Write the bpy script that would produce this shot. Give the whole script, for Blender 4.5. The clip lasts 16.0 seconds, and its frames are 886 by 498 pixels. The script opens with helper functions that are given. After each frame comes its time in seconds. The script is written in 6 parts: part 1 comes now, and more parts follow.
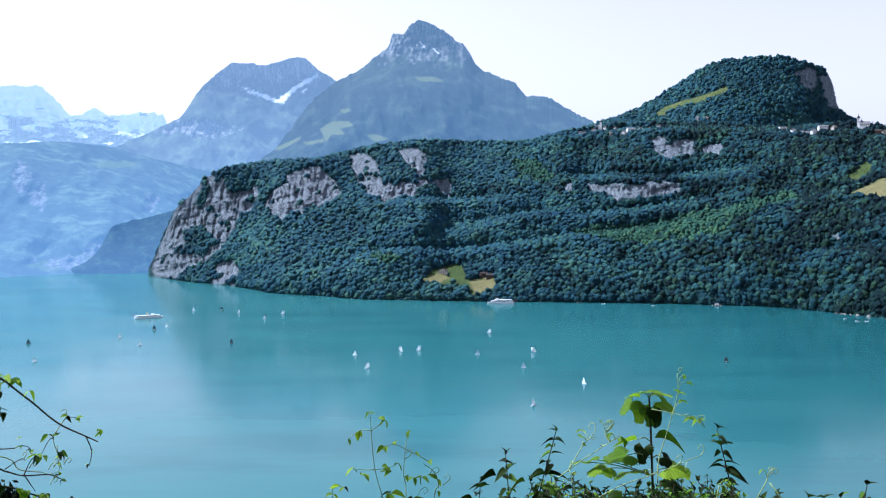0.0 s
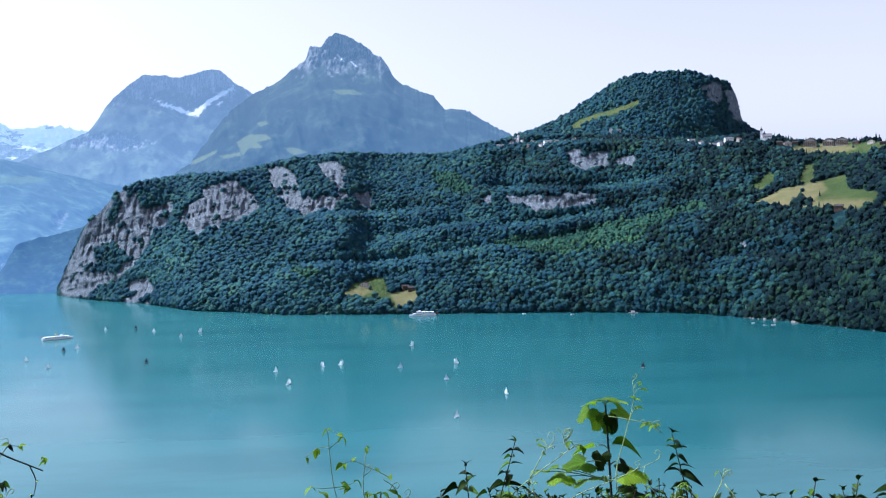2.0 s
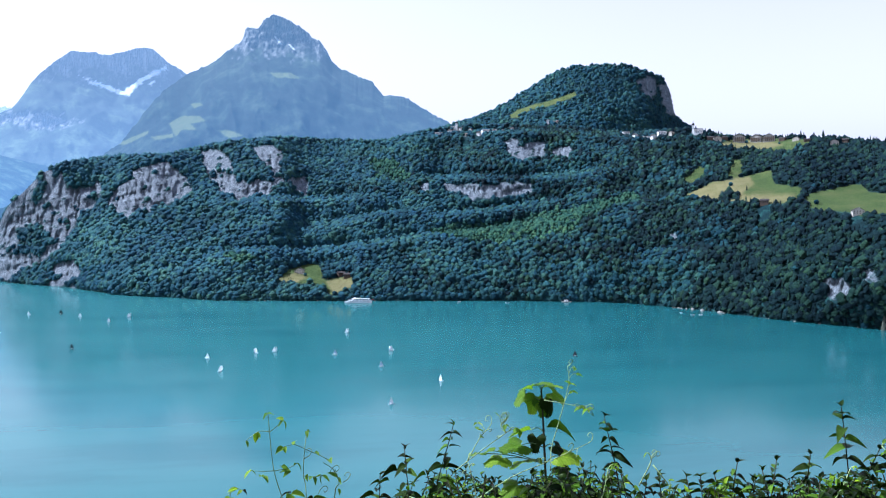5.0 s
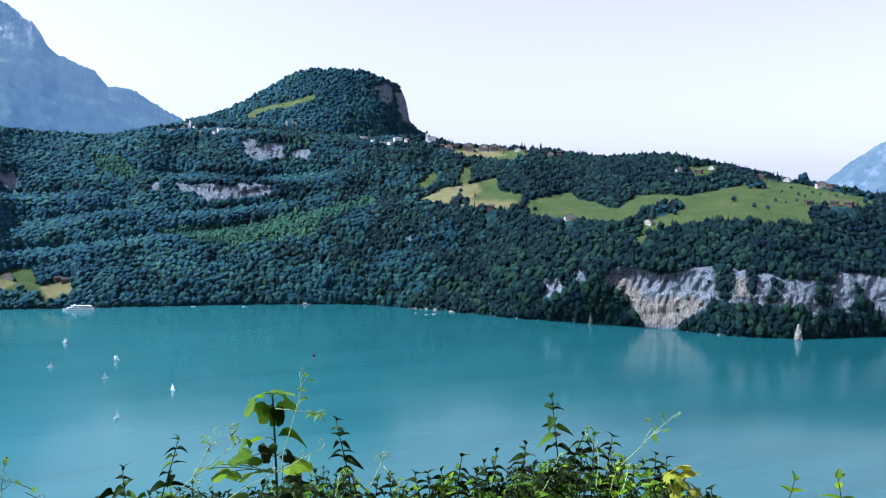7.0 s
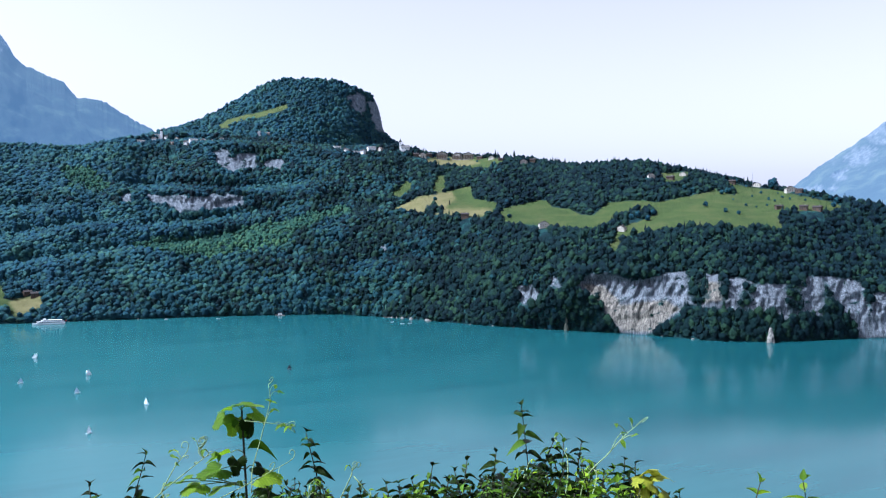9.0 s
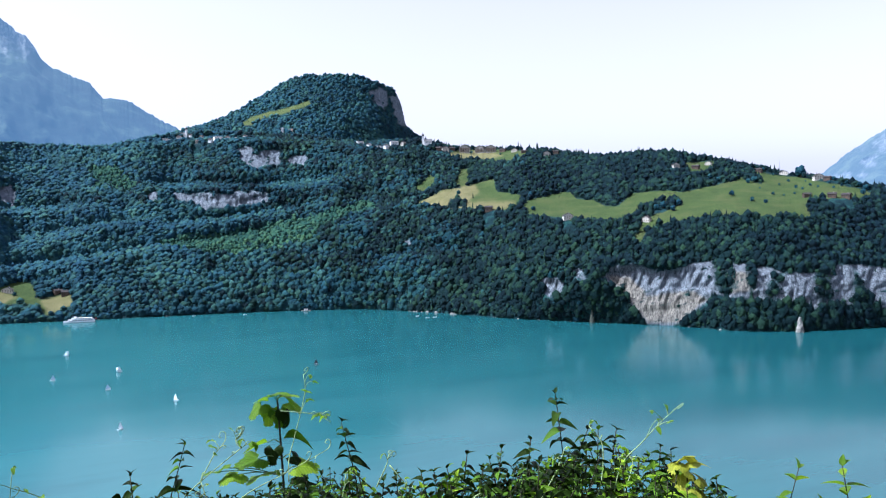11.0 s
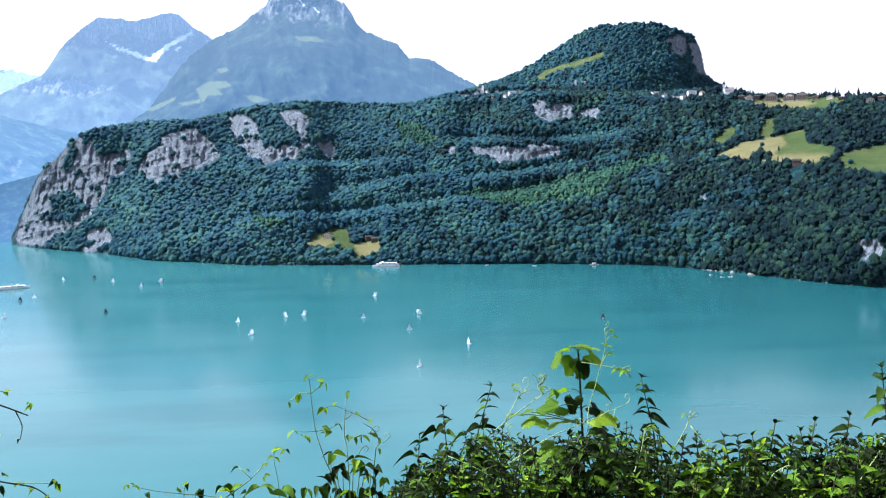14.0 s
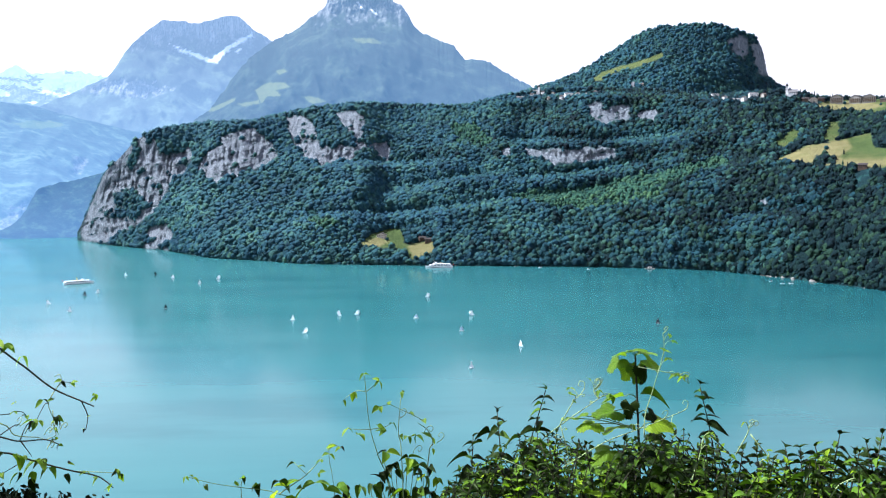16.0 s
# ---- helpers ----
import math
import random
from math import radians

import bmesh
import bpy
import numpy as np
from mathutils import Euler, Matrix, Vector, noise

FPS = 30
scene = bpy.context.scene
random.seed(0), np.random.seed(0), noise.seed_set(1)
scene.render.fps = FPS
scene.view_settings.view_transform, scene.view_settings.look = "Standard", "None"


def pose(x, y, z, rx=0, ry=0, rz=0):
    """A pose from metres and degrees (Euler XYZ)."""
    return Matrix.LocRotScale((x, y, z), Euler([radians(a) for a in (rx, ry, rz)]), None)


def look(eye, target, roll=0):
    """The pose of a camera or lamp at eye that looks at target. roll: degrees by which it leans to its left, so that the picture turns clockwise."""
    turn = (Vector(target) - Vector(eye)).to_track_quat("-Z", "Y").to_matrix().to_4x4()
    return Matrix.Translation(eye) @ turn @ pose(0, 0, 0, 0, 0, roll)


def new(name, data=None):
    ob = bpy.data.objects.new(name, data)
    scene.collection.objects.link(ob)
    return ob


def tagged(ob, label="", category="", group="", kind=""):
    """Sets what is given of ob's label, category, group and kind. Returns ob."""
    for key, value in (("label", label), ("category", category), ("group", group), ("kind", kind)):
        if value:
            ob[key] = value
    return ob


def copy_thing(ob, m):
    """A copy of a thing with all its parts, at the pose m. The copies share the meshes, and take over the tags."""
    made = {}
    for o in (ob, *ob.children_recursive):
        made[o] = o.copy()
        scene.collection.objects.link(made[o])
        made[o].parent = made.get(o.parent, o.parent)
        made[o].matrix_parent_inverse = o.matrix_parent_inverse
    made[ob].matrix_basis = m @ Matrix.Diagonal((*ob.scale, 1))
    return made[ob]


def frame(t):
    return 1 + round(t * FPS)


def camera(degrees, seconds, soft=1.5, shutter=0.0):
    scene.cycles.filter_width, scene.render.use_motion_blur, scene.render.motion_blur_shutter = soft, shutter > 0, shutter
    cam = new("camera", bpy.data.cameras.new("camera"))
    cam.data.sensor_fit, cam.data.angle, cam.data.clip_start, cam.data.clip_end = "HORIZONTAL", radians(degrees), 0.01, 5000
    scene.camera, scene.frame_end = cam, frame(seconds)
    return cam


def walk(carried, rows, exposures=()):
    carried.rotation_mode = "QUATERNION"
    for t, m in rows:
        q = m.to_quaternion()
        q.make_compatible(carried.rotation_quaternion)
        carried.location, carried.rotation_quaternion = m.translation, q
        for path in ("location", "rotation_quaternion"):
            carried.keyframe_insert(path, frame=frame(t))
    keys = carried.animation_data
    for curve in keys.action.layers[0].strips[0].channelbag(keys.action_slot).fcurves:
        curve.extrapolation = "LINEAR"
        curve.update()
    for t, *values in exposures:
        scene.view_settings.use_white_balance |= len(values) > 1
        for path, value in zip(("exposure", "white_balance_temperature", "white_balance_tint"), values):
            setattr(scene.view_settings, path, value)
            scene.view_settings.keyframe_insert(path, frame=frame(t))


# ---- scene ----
# ---- camera and its walk ----
EYE_Z = 170.0
cam = camera(56.24, 16.0, soft=1.15)
PATH = [
    (0.0, pose(0.087, 0.047, 169.988, 87.40, 0.00, 0.00)),
    (0.5, pose(0.060, 0.064, 169.988, 87.50, 0.14, -3.19)),
    (1.0, pose(0.042, 0.078, 169.985, 87.58, 0.50, -4.69)),
    (1.5, pose(0.030, 0.049, 169.992, 88.00, 0.65, -5.29)),
    (2.0, pose(0.020, 0.052, 169.989, 88.24, 0.71, -5.48)),
    (2.5, pose(0.013, 0.049, 169.986, 88.04, 0.78, -5.71)),
    (3.0, pose(0.004, 0.041, 169.984, 87.63, 0.42, -5.89)),
    (3.2, pose(-0.004, 0.023, 169.987, 87.33, 0.04, -5.81)),
    (5.3, pose(0.012, 0.031, 169.989, 87.41, -0.50, -12.14)),
    (5.5, pose(0.017, 0.034, 169.989, 87.47, -0.61, -15.52)),
    (6.0, pose(0.020, 0.033, 169.990, 87.56, -0.72, -20.35)),
    (6.5, pose(0.022, 0.039, 169.991, 87.63, -0.97, -24.37)),
    (7.0, pose(0.023, 0.038, 169.993, 87.76, -1.09, -27.71)),
    (7.5, pose(0.027, 0.037, 169.993, 87.90, -1.12, -28.67)),
    (8.0, pose(0.032, 0.032, 169.994, 88.09, -0.98, -29.00)),
    (8.5, pose(0.032, 0.026, 169.995, 88.39, -0.67, -29.21)),
    (10.8, pose(0.022, 0.030, 169.987, 88.17, 0.16, -30.09)),
    (11.0, pose(0.018, 0.031, 169.986, 87.93, 0.46, -27.82)),
    (11.5, pose(0.010, 0.024, 169.987, 87.22, 0.83, -22.27)),
    (12.0, pose(0.008, 0.034, 169.987, 86.52, 0.91, -18.33)),
    (12.5, pose(-0.000, 0.031, 169.989, 85.86, 0.75, -15.57)),
    (13.0, pose(-0.006, 0.029, 169.990, 85.31, 0.50, -13.44)),
    (13.5, pose(-0.010, 0.025, 169.991, 85.03, 0.44, -10.59)),
    (14.0, pose(-0.014, 0.023, 169.990, 84.84, 0.20, -7.98)),
    (14.5, pose(-0.015, 0.023, 169.991, 84.85, -0.09, -6.67)),
    (15.0, pose(-0.018, 0.026, 169.990, 84.86, -0.29, -5.89)),
    (15.5, pose(-0.018, 0.027, 169.990, 84.92, -0.31, -5.16)),
    (16.0, pose(-0.020, 0.024, 169.989, 84.93, -0.28, -4.24)),
]
EXPOSURE = [(0.0, 0.76, 5190, 11), (1.0, 0.66, 5140, 11), (2.0, 0.66, 5140, 11), (3.0, 0.78, 5140, 11), (5.5, 0.86, 5090, 11), (7.5, 0.80, 5090, 11), (11.0, 0.90, 5190, 11), (12.5, 1.04, 5290, 11), (16.0, 1.16, 5590, 10)]
walk(cam, PATH, EXPOSURE)

# ---- world and sun ----
SUN_AZ, SUN_EL = -70.0, 52.0          # degrees right of the +y axis, degrees above the horizon
world = bpy.data.worlds.new("hazy_summer_sky")
scene.world = world
world.use_nodes = True
wn, wl = world.node_tree.nodes, world.node_tree.links
sky = wn.new("ShaderNodeTexSky")
sky.sky_type, sky.sun_disc = "NISHITA", False
sky.sun_elevation, sky.sun_rotation = radians(SUN_EL), radians(SUN_AZ)
sky.altitude, sky.air_density, sky.dust_density, sky.ozone_density = 600, 1.0, 3.0, 1.0
haze = wn.new("ShaderNodeHueSaturation")      # summer haze bleaches the sky
haze.inputs["Value"].default_value = 1.07
way_up, clear = wn.new("ShaderNodeSeparateXYZ"), wn.new("ShaderNodeMapRange")      # the haze thins out towards the zenith
wl.new(wn.new("ShaderNodeTexCoord").outputs["Generated"], way_up.inputs[0])
wl.new(way_up.outputs["Z"], clear.inputs["Value"])
clear.inputs["From Min"].default_value, clear.inputs["From Max"].default_value = 0.40, 0.90
clear.inputs["To Min"].default_value, clear.inputs["To Max"].default_value = 0.055, 0.75
wl.new(clear.outputs[0], haze.inputs["Saturation"])
wl.new(sky.outputs[0], haze.inputs["Color"])
veil = wn.new("ShaderNodeMix")                # and leaves it faintly lilac
veil.data_type, veil.blend_type = "RGBA", "MULTIPLY"
veil.inputs[0].default_value, veil.inputs[7].default_value = 1.0, (1.0, 0.915, 0.945, 1)
wl.new(haze.outputs[0], veil.inputs[6])
wl.new(veil.outputs[2], wn["Background"].inputs[0])
wn["Background"].inputs[1].default_value = 0.12

sun_data = bpy.data.lights.new("sun", "SUN")
sun_data.energy, sun_data.angle, sun_data.color = 5.0, radians(0.6), (1.0, 0.97, 0.91)
sun = new("sun", sun_data)
sun_from = Vector((math.sin(radians(SUN_AZ)) * math.cos(radians(SUN_EL)),
                   math.cos(radians(SUN_AZ)) * math.cos(radians(SUN_EL)), math.sin(radians(SUN_EL))))
sun.matrix_world = look(sun_from * 900 + Vector((0, 0, EYE_Z)), (0, 0, EYE_Z))

# ---- materials ----
def material(name, rough=0.8, metal=0.0):
    m = bpy.data.materials.new(name)
    m.use_nodes = True
    b = m.node_tree.nodes["Principled BSDF"]
    b.inputs["Roughness"].default_value = rough
    b.inputs["Metallic"].default_value = metal
    return m, m.node_tree.nodes, m.node_tree.links, b


def noise_node(n, l, scale, detail=4.0, rough=0.6, vec=None):
    t = n.new("ShaderNodeTexNoise")
    t.inputs["Scale"].default_value, t.inputs["Detail"].default_value, t.inputs["Roughness"].default_value = scale, detail, rough
    if vec is not None:
        l.new(vec, t.inputs["Vector"])
    return t.outputs["Fac"]


def ramp(n, l, fac, *stops):
    r = n.new("ShaderNodeValToRGB")
    while len(r.color_ramp.elements) < len(stops):
        r.color_ramp.elements.new(0.5)
    for e, (p, c) in zip(r.color_ramp.elements, stops):
        e.position, e.color = p, (*c, 1)
    l.new(fac, r.inputs[0])
    return r.outputs[0]


def mix(n, l, fac, a, b, mode="MIX"):
    m = n.new("ShaderNodeMix")
    m.data_type, m.blend_type = "RGBA", mode
    for sock, v in ((m.inputs[0], fac), (m.inputs[6], a), (m.inputs[7], b)):
        if isinstance(v, (int, float)):
            sock.default_value = v
        elif isinstance(v, tuple):
            sock.default_value = (*v, 1)
        else:
            l.new(v, sock)
    return m.outputs[2]


def bump(n, l, b, height, strength, dist):
    t = n.new("ShaderNodeBump")
    t.inputs["Strength"].default_value, t.inputs["Distance"].default_value = strength, dist
    l.new(height, t.inputs["Height"])
    l.new(t.outputs[0], b.inputs["Normal"])


def coords(n, l, scale=(1, 1, 1)):
    g, m = n.new("ShaderNodeNewGeometry"), n.new("ShaderNodeMapping")
    m.inputs["Scale"].default_value = scale
    l.new(g.outputs["Position"], m.inputs["Vector"])
    return m.outputs[0]


def attr(n, name):
    a = n.new("ShaderNodeAttribute")
    a.attribute_name = name
    return a.outputs["Fac"]


def plain(name, colour, rough=0.6, metal=0.0, grain=20.0, vary=0.18):
    """Paint, metal or cloth with a little uneven tone and relief."""
    m, n, l, b = material(name, rough, metal)
    f = noise_node(n, l, grain, 5, 0.65, coords(n, l))
    dark = tuple(c * (1 - vary) for c in colour)
    light = tuple(min(1, c * (1 + vary)) for c in colour)
    l.new(ramp(n, l, f, (0.3, dark), (0.7, light)), b.inputs["Base Color"])
    bump(n, l, b, f, 0.15, 0.01)
    b.inputs["Specular IOR Level"].default_value = 0.5 if rough < 0.5 or metal else 0.15
    return m


def land_material(name, rock_lo, rock_hi, soil, size, haze_glow=None, haze_glow_low=None, haze_glow_top=900.0):
    """Rock, grass and snow by the land's own masks; size: metres of the main rock relief."""
    m, n, l, b = material(name, 0.95)
    p = coords(n, l)
    strata = coords(n, l, (1, 1, 2.6))
    streak = coords(n, l, (2.2, 2.2, 0.35))
    big, mid, fine = noise_node(n, l, 1.4 / size, 6, 0.62, strata), noise_node(n, l, 5.0 / size, 6, 0.7, streak), noise_node(n, l, 22.0 / size, 5, 0.7, p)
    rock = ramp(n, l, big, (0.30, rock_lo), (0.66, rock_hi))
    rock = mix(n, l, 0.65, rock, ramp(n, l, mid, (0.38, tuple(c * 0.55 for c in rock_lo)), (0.47, rock_hi), (0.7, tuple(min(1, c * 1.25) for c in rock_hi))))
    crack = n.new("ShaderNodeTexVoronoi")
    crack.feature = "DISTANCE_TO_EDGE"
    crack.inputs["Scale"].default_value = 2.6 / size
    warped = n.new("ShaderNodeVectorMath")
    warped.operation = "MULTIPLY_ADD"
    warped.inputs[1].default_value = (size * 0.25,) * 3
    l.new(fine, warped.inputs[0]), l.new(coords(n, l, (1.6, 1.6, 0.22)), warped.inputs[2])
    l.new(warped.outputs[0], crack.inputs["Vector"])
    rock = mix(n, l, 0.68, rock, ramp(n, l, crack.outputs["Distance"], (0.0, (0.25, 0.26, 0.29)), (0.13, (0.92, 0.92, 0.92)), (0.4, (1.15, 1.15, 1.15))), "MULTIPLY")
    seep = noise_node(n, l, 3.2 / size, 5, 0.7, coords(n, l, (1.6, 1.6, 0.16)))      # dark water stains run down the faces
    rock = mix(n, l, 0.8, rock, ramp(n, l, seep, (0.36, (0.42, 0.43, 0.46)), (0.46, (1, 1, 1)), (0.68, (1.2, 1.2, 1.18))), "MULTIPLY")
    warm = noise_node(n, l, 0.9 / size, 3, 0.5, p)
    rock = mix(n, l, ramp(n, l, warm, (0.5, (0, 0, 0)), (0.72, (0.12, 0.12, 0.12))), rock, (rock_hi[0] * 1.0, rock_hi[1] * 0.92, rock_hi[2] * 0.80))
    ledges = noise_node(n, l, 2.2 / size, 6, 0.7, coords(n, l, (1, 1, 1.3)))      # plants root on the ledges
    rock = mix(n, l, ramp(n, l, ledges, (0.60, (0, 0, 0)), (0.68, (0.6, 0.6, 0.6))), rock, (0.018, 0.045, 0.032))
    grass = ramp(n, l, noise_node(n, l, 1 / 45, 6, 0.6, p), (0.36, (0.036, 0.074, 0.022)), (0.5, (0.058, 0.102, 0.028)), (0.64, (0.105, 0.122, 0.044)))
    grass = mix(n, l, 0.5, grass, ramp(n, l, noise_node(n, l, 0.35, 4, 0.7, p), (0.3, (0.03, 0.05, 0.014)), (0.7, (0.115, 0.135, 0.036))))
    dry = ramp(n, l, noise_node(n, l, 1 / 30, 5, 0.6, p), (0.3, (0.15, 0.145, 0.055)), (0.7, (0.22, 0.192, 0.085)))
    wild = noise_node(n, l, 0.8 / size, 8, 0.68, p)
    ground = ramp(n, l, wild, (0.36, tuple(c * 0.5 for c in soil)), (0.52, soil), (0.62, (soil[0] * 2.6, soil[1] * 2.3, soil[2] * 1.8)), (0.75, (soil[0] * 3.6, soil[1] * 3.0, soil[2] * 2.6)))
    c = mix(n, l, attr(n, "meadow"), ground, mix(n, l, attr(n, "dry"), grass, dry))
    rock = mix(n, l, attr(n, "dry"), rock, mix(n, l, 1.0, rock, (1.30, 1.06, 0.80), "MULTIPLY"))      # rock inside the dry outlines is warmer and paler
    c = mix(n, l, attr(n, "rock"), c, rock)
    c = mix(n, l, attr(n, "snow"), c, (0.86, 0.88, 0.90))
    l.new(c, b.inputs["Base Color"])
    add = n.new("ShaderNodeMath")
    add.operation = "ADD"
    l.new(mid, add.inputs[0]), l.new(fine, add.inputs[1])
    bump(n, l, b, add.outputs[0], 0.9, size * 0.16)
    b.inputs["Specular IOR Level"].default_value = 0.15
    # far land glows faintly blue, in place of the haze before it
    if haze_glow:
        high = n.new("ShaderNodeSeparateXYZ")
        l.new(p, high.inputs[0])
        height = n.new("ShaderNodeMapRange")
        height.inputs["From Max"].default_value = haze_glow_top
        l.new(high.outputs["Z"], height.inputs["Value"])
        l.new(ramp(n, l, height.outputs[0], (0.0, haze_glow_low), (1.0, haze_glow)), b.inputs["Emission Color"])
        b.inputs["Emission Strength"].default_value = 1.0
    return m


def foliage_material(name, dark, mid_c, light, leaf=0.34, lean=0.66, sheen=0.0):
    """Crowns of trees: each crown has its own green, broken up into clumps of leaves. lean: how far the leaves lie with the slope."""
    m, n, l, b = material(name, 0.75)
    g = n.new("ShaderNodeNewGeometry")
    own = ramp(n, l, g.outputs["Random Per Island"], (0.0, dark), (0.55, mid_c), (1.0, light))
    p = coords(n, l)
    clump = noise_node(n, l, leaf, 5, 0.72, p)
    # clump tones paint in lit leaf flecks and the dark gaps between
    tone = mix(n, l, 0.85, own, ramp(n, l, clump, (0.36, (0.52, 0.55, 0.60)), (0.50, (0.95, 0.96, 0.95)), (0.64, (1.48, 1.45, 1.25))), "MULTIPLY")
    broad_tone = noise_node(n, l, 1 / 130, 6, 0.60, coords(n, l, (0.7, 1, 1.5)))      # broad random tones for mixed stands, and for lit ridges and shaded gullies
    l.new(mix(n, l, 0.8, tone, ramp(n, l, broad_tone, (0.36, (0.62, 0.68, 0.76)), (0.48, (0.94, 0.95, 0.98)), (0.62, (1.48, 1.34, 1.10))), "MULTIPLY"), b.inputs["Base Color"])
    own_way, both, unit = n.new("ShaderNodeVectorMath"), n.new("ShaderNodeVectorMath"), n.new("ShaderNodeVectorMath")
    own_way.operation, both.operation, unit.operation = "SCALE", "MULTIPLY_ADD", "NORMALIZE"
    own_way.inputs["Scale"].default_value = 1 - lean
    both.inputs[1].default_value = (lean, lean, lean)
    lie = n.new("ShaderNodeAttribute")
    lie.attribute_name = "lie"
    l.new(g.outputs["Normal"], own_way.inputs[0])
    l.new(lie.outputs["Vector"], both.inputs[0])
    l.new(own_way.outputs[0], both.inputs[2])
    l.new(both.outputs[0], unit.inputs[0])
    bump(n, l, b, clump, 0.9, 2.4)
    l.new(unit.outputs[0], b.inputs["Normal"].links[0].from_node.inputs["Normal"])
    b.inputs["Specular IOR Level"].default_value = 0.06
    b.inputs["Sheen Weight"].default_value, b.inputs["Sheen Roughness"].default_value, b.inputs["Sheen Tint"].default_value = sheen, 0.45, (0.25, 0.5, 1.0, 1)      # blue sheen stands in for haze over the far woods
    return m


# rock and ground carry a blue tint in place of haze across the lake
M_HILL = land_material("limestone_and_grass", (0.092, 0.108, 0.130), (0.235, 0.262, 0.290), (0.010, 0.036, 0.042), 22)
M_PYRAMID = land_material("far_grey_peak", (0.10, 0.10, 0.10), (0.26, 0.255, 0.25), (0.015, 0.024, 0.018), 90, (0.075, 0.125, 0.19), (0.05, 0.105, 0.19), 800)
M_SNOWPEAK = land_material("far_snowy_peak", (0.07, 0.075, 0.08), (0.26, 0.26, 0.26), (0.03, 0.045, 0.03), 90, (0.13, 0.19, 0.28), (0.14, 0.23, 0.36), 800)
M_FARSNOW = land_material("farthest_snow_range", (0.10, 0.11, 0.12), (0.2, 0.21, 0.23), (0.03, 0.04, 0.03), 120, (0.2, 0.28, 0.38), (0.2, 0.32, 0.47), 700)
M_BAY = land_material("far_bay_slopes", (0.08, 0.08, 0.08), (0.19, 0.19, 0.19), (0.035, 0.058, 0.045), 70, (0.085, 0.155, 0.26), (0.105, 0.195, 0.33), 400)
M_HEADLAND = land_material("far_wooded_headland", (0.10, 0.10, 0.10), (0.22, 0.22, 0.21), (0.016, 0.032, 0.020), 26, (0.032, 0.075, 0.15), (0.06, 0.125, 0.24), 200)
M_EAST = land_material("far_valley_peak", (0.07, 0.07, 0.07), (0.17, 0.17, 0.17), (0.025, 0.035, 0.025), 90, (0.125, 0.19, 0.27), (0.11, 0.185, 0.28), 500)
# blue in the crown colours stands in for haze: palest west, darkest east
M_HAZECROWN = foliage_material("haze_tinted_crowns", (0.014, 0.051, 0.076), (0.022, 0.069, 0.087), (0.042, 0.101, 0.082), sheen=0.09)
M_MIDCROWN = foliage_material("mid_tone_crowns", (0.009, 0.034, 0.047), (0.014, 0.047, 0.056), (0.030, 0.074, 0.056), 0.40, sheen=0.06)
M_DARKCROWN = foliage_material("dark_tone_crowns", (0.003, 0.0105, 0.014), (0.005, 0.017, 0.020), (0.017, 0.042, 0.026), 0.45, sheen=0.03)
M_YOUNG = foliage_material("young_growth", (0.020, 0.062, 0.050), (0.031, 0.084, 0.056), (0.056, 0.118, 0.064))

M_WATER, n, l, b = material("glacial_lake_water", 0.16)
p = coords(n, l)
milk = noise_node(n, l, 1 / 420, 3, 0.5, coords(n, l, (0.55, 1, 1)))
body = ramp(n, l, milk, (0.3, (0.021, 0.098, 0.105)), (0.7, (0.028, 0.114, 0.120)))
along, side_tone = n.new("ShaderNodeSeparateXYZ"), n.new("ShaderNodeMapRange")      # painted paler to the west, darker east, for haze and sky reflections
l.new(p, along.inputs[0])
l.new(along.outputs["X"], side_tone.inputs["Value"])
side_tone.inputs["From Min"].default_value, side_tone.inputs["From Max"].default_value = -650.0, 900.0
body = mix(n, l, 1.0, body, ramp(n, l, side_tone.outputs[0], (0.0, (1.6, 1.36, 1.34)), (0.5, (1, 1, 1)), (1.0, (0.55, 0.69, 0.73))), "MULTIPLY")
streaks = noise_node(n, l, 1 / 70, 5, 0.65, coords(n, l, (0.22, 1, 1)))      # darker streaks painted in for reflections that cat's paws break up
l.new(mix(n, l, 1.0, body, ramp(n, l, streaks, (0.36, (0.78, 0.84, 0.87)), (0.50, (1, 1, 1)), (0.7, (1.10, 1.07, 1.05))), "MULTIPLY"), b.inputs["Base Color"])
b.inputs["IOR"].default_value = 1.26      # wave slopes turned to the viewer take off some of the grazing gloss
b.inputs["Specular IOR Level"].default_value = 0.5
gust = noise_node(n, l, 1 / 130, 4, 0.6, coords(n, l, (0.45, 1, 1)))
l.new(ramp(n, l, gust, (0.35, (0.12, 0.12, 0.12)), (0.7, (0.19, 0.19, 0.19))), b.inputs["Roughness"])
bump(n, l, b, noise_node(n, l, 0.45, 3, 0.6, coords(n, l, (0.6, 1, 1))), 0.10, 0.10)

# ---- building helpers ----
def part(name, bm, mat, parent=None, label="", smooth=False):
    me = bpy.data.meshes.new(name)
    bm.to_mesh(me)
    bm.free()
    me.materials.append(mat)
    if smooth:
        me.polygons.foreach_set("use_smooth", [True] * len(me.polygons))
    ob = new(name, me)
    ob.parent = parent
    return tagged(ob, label)


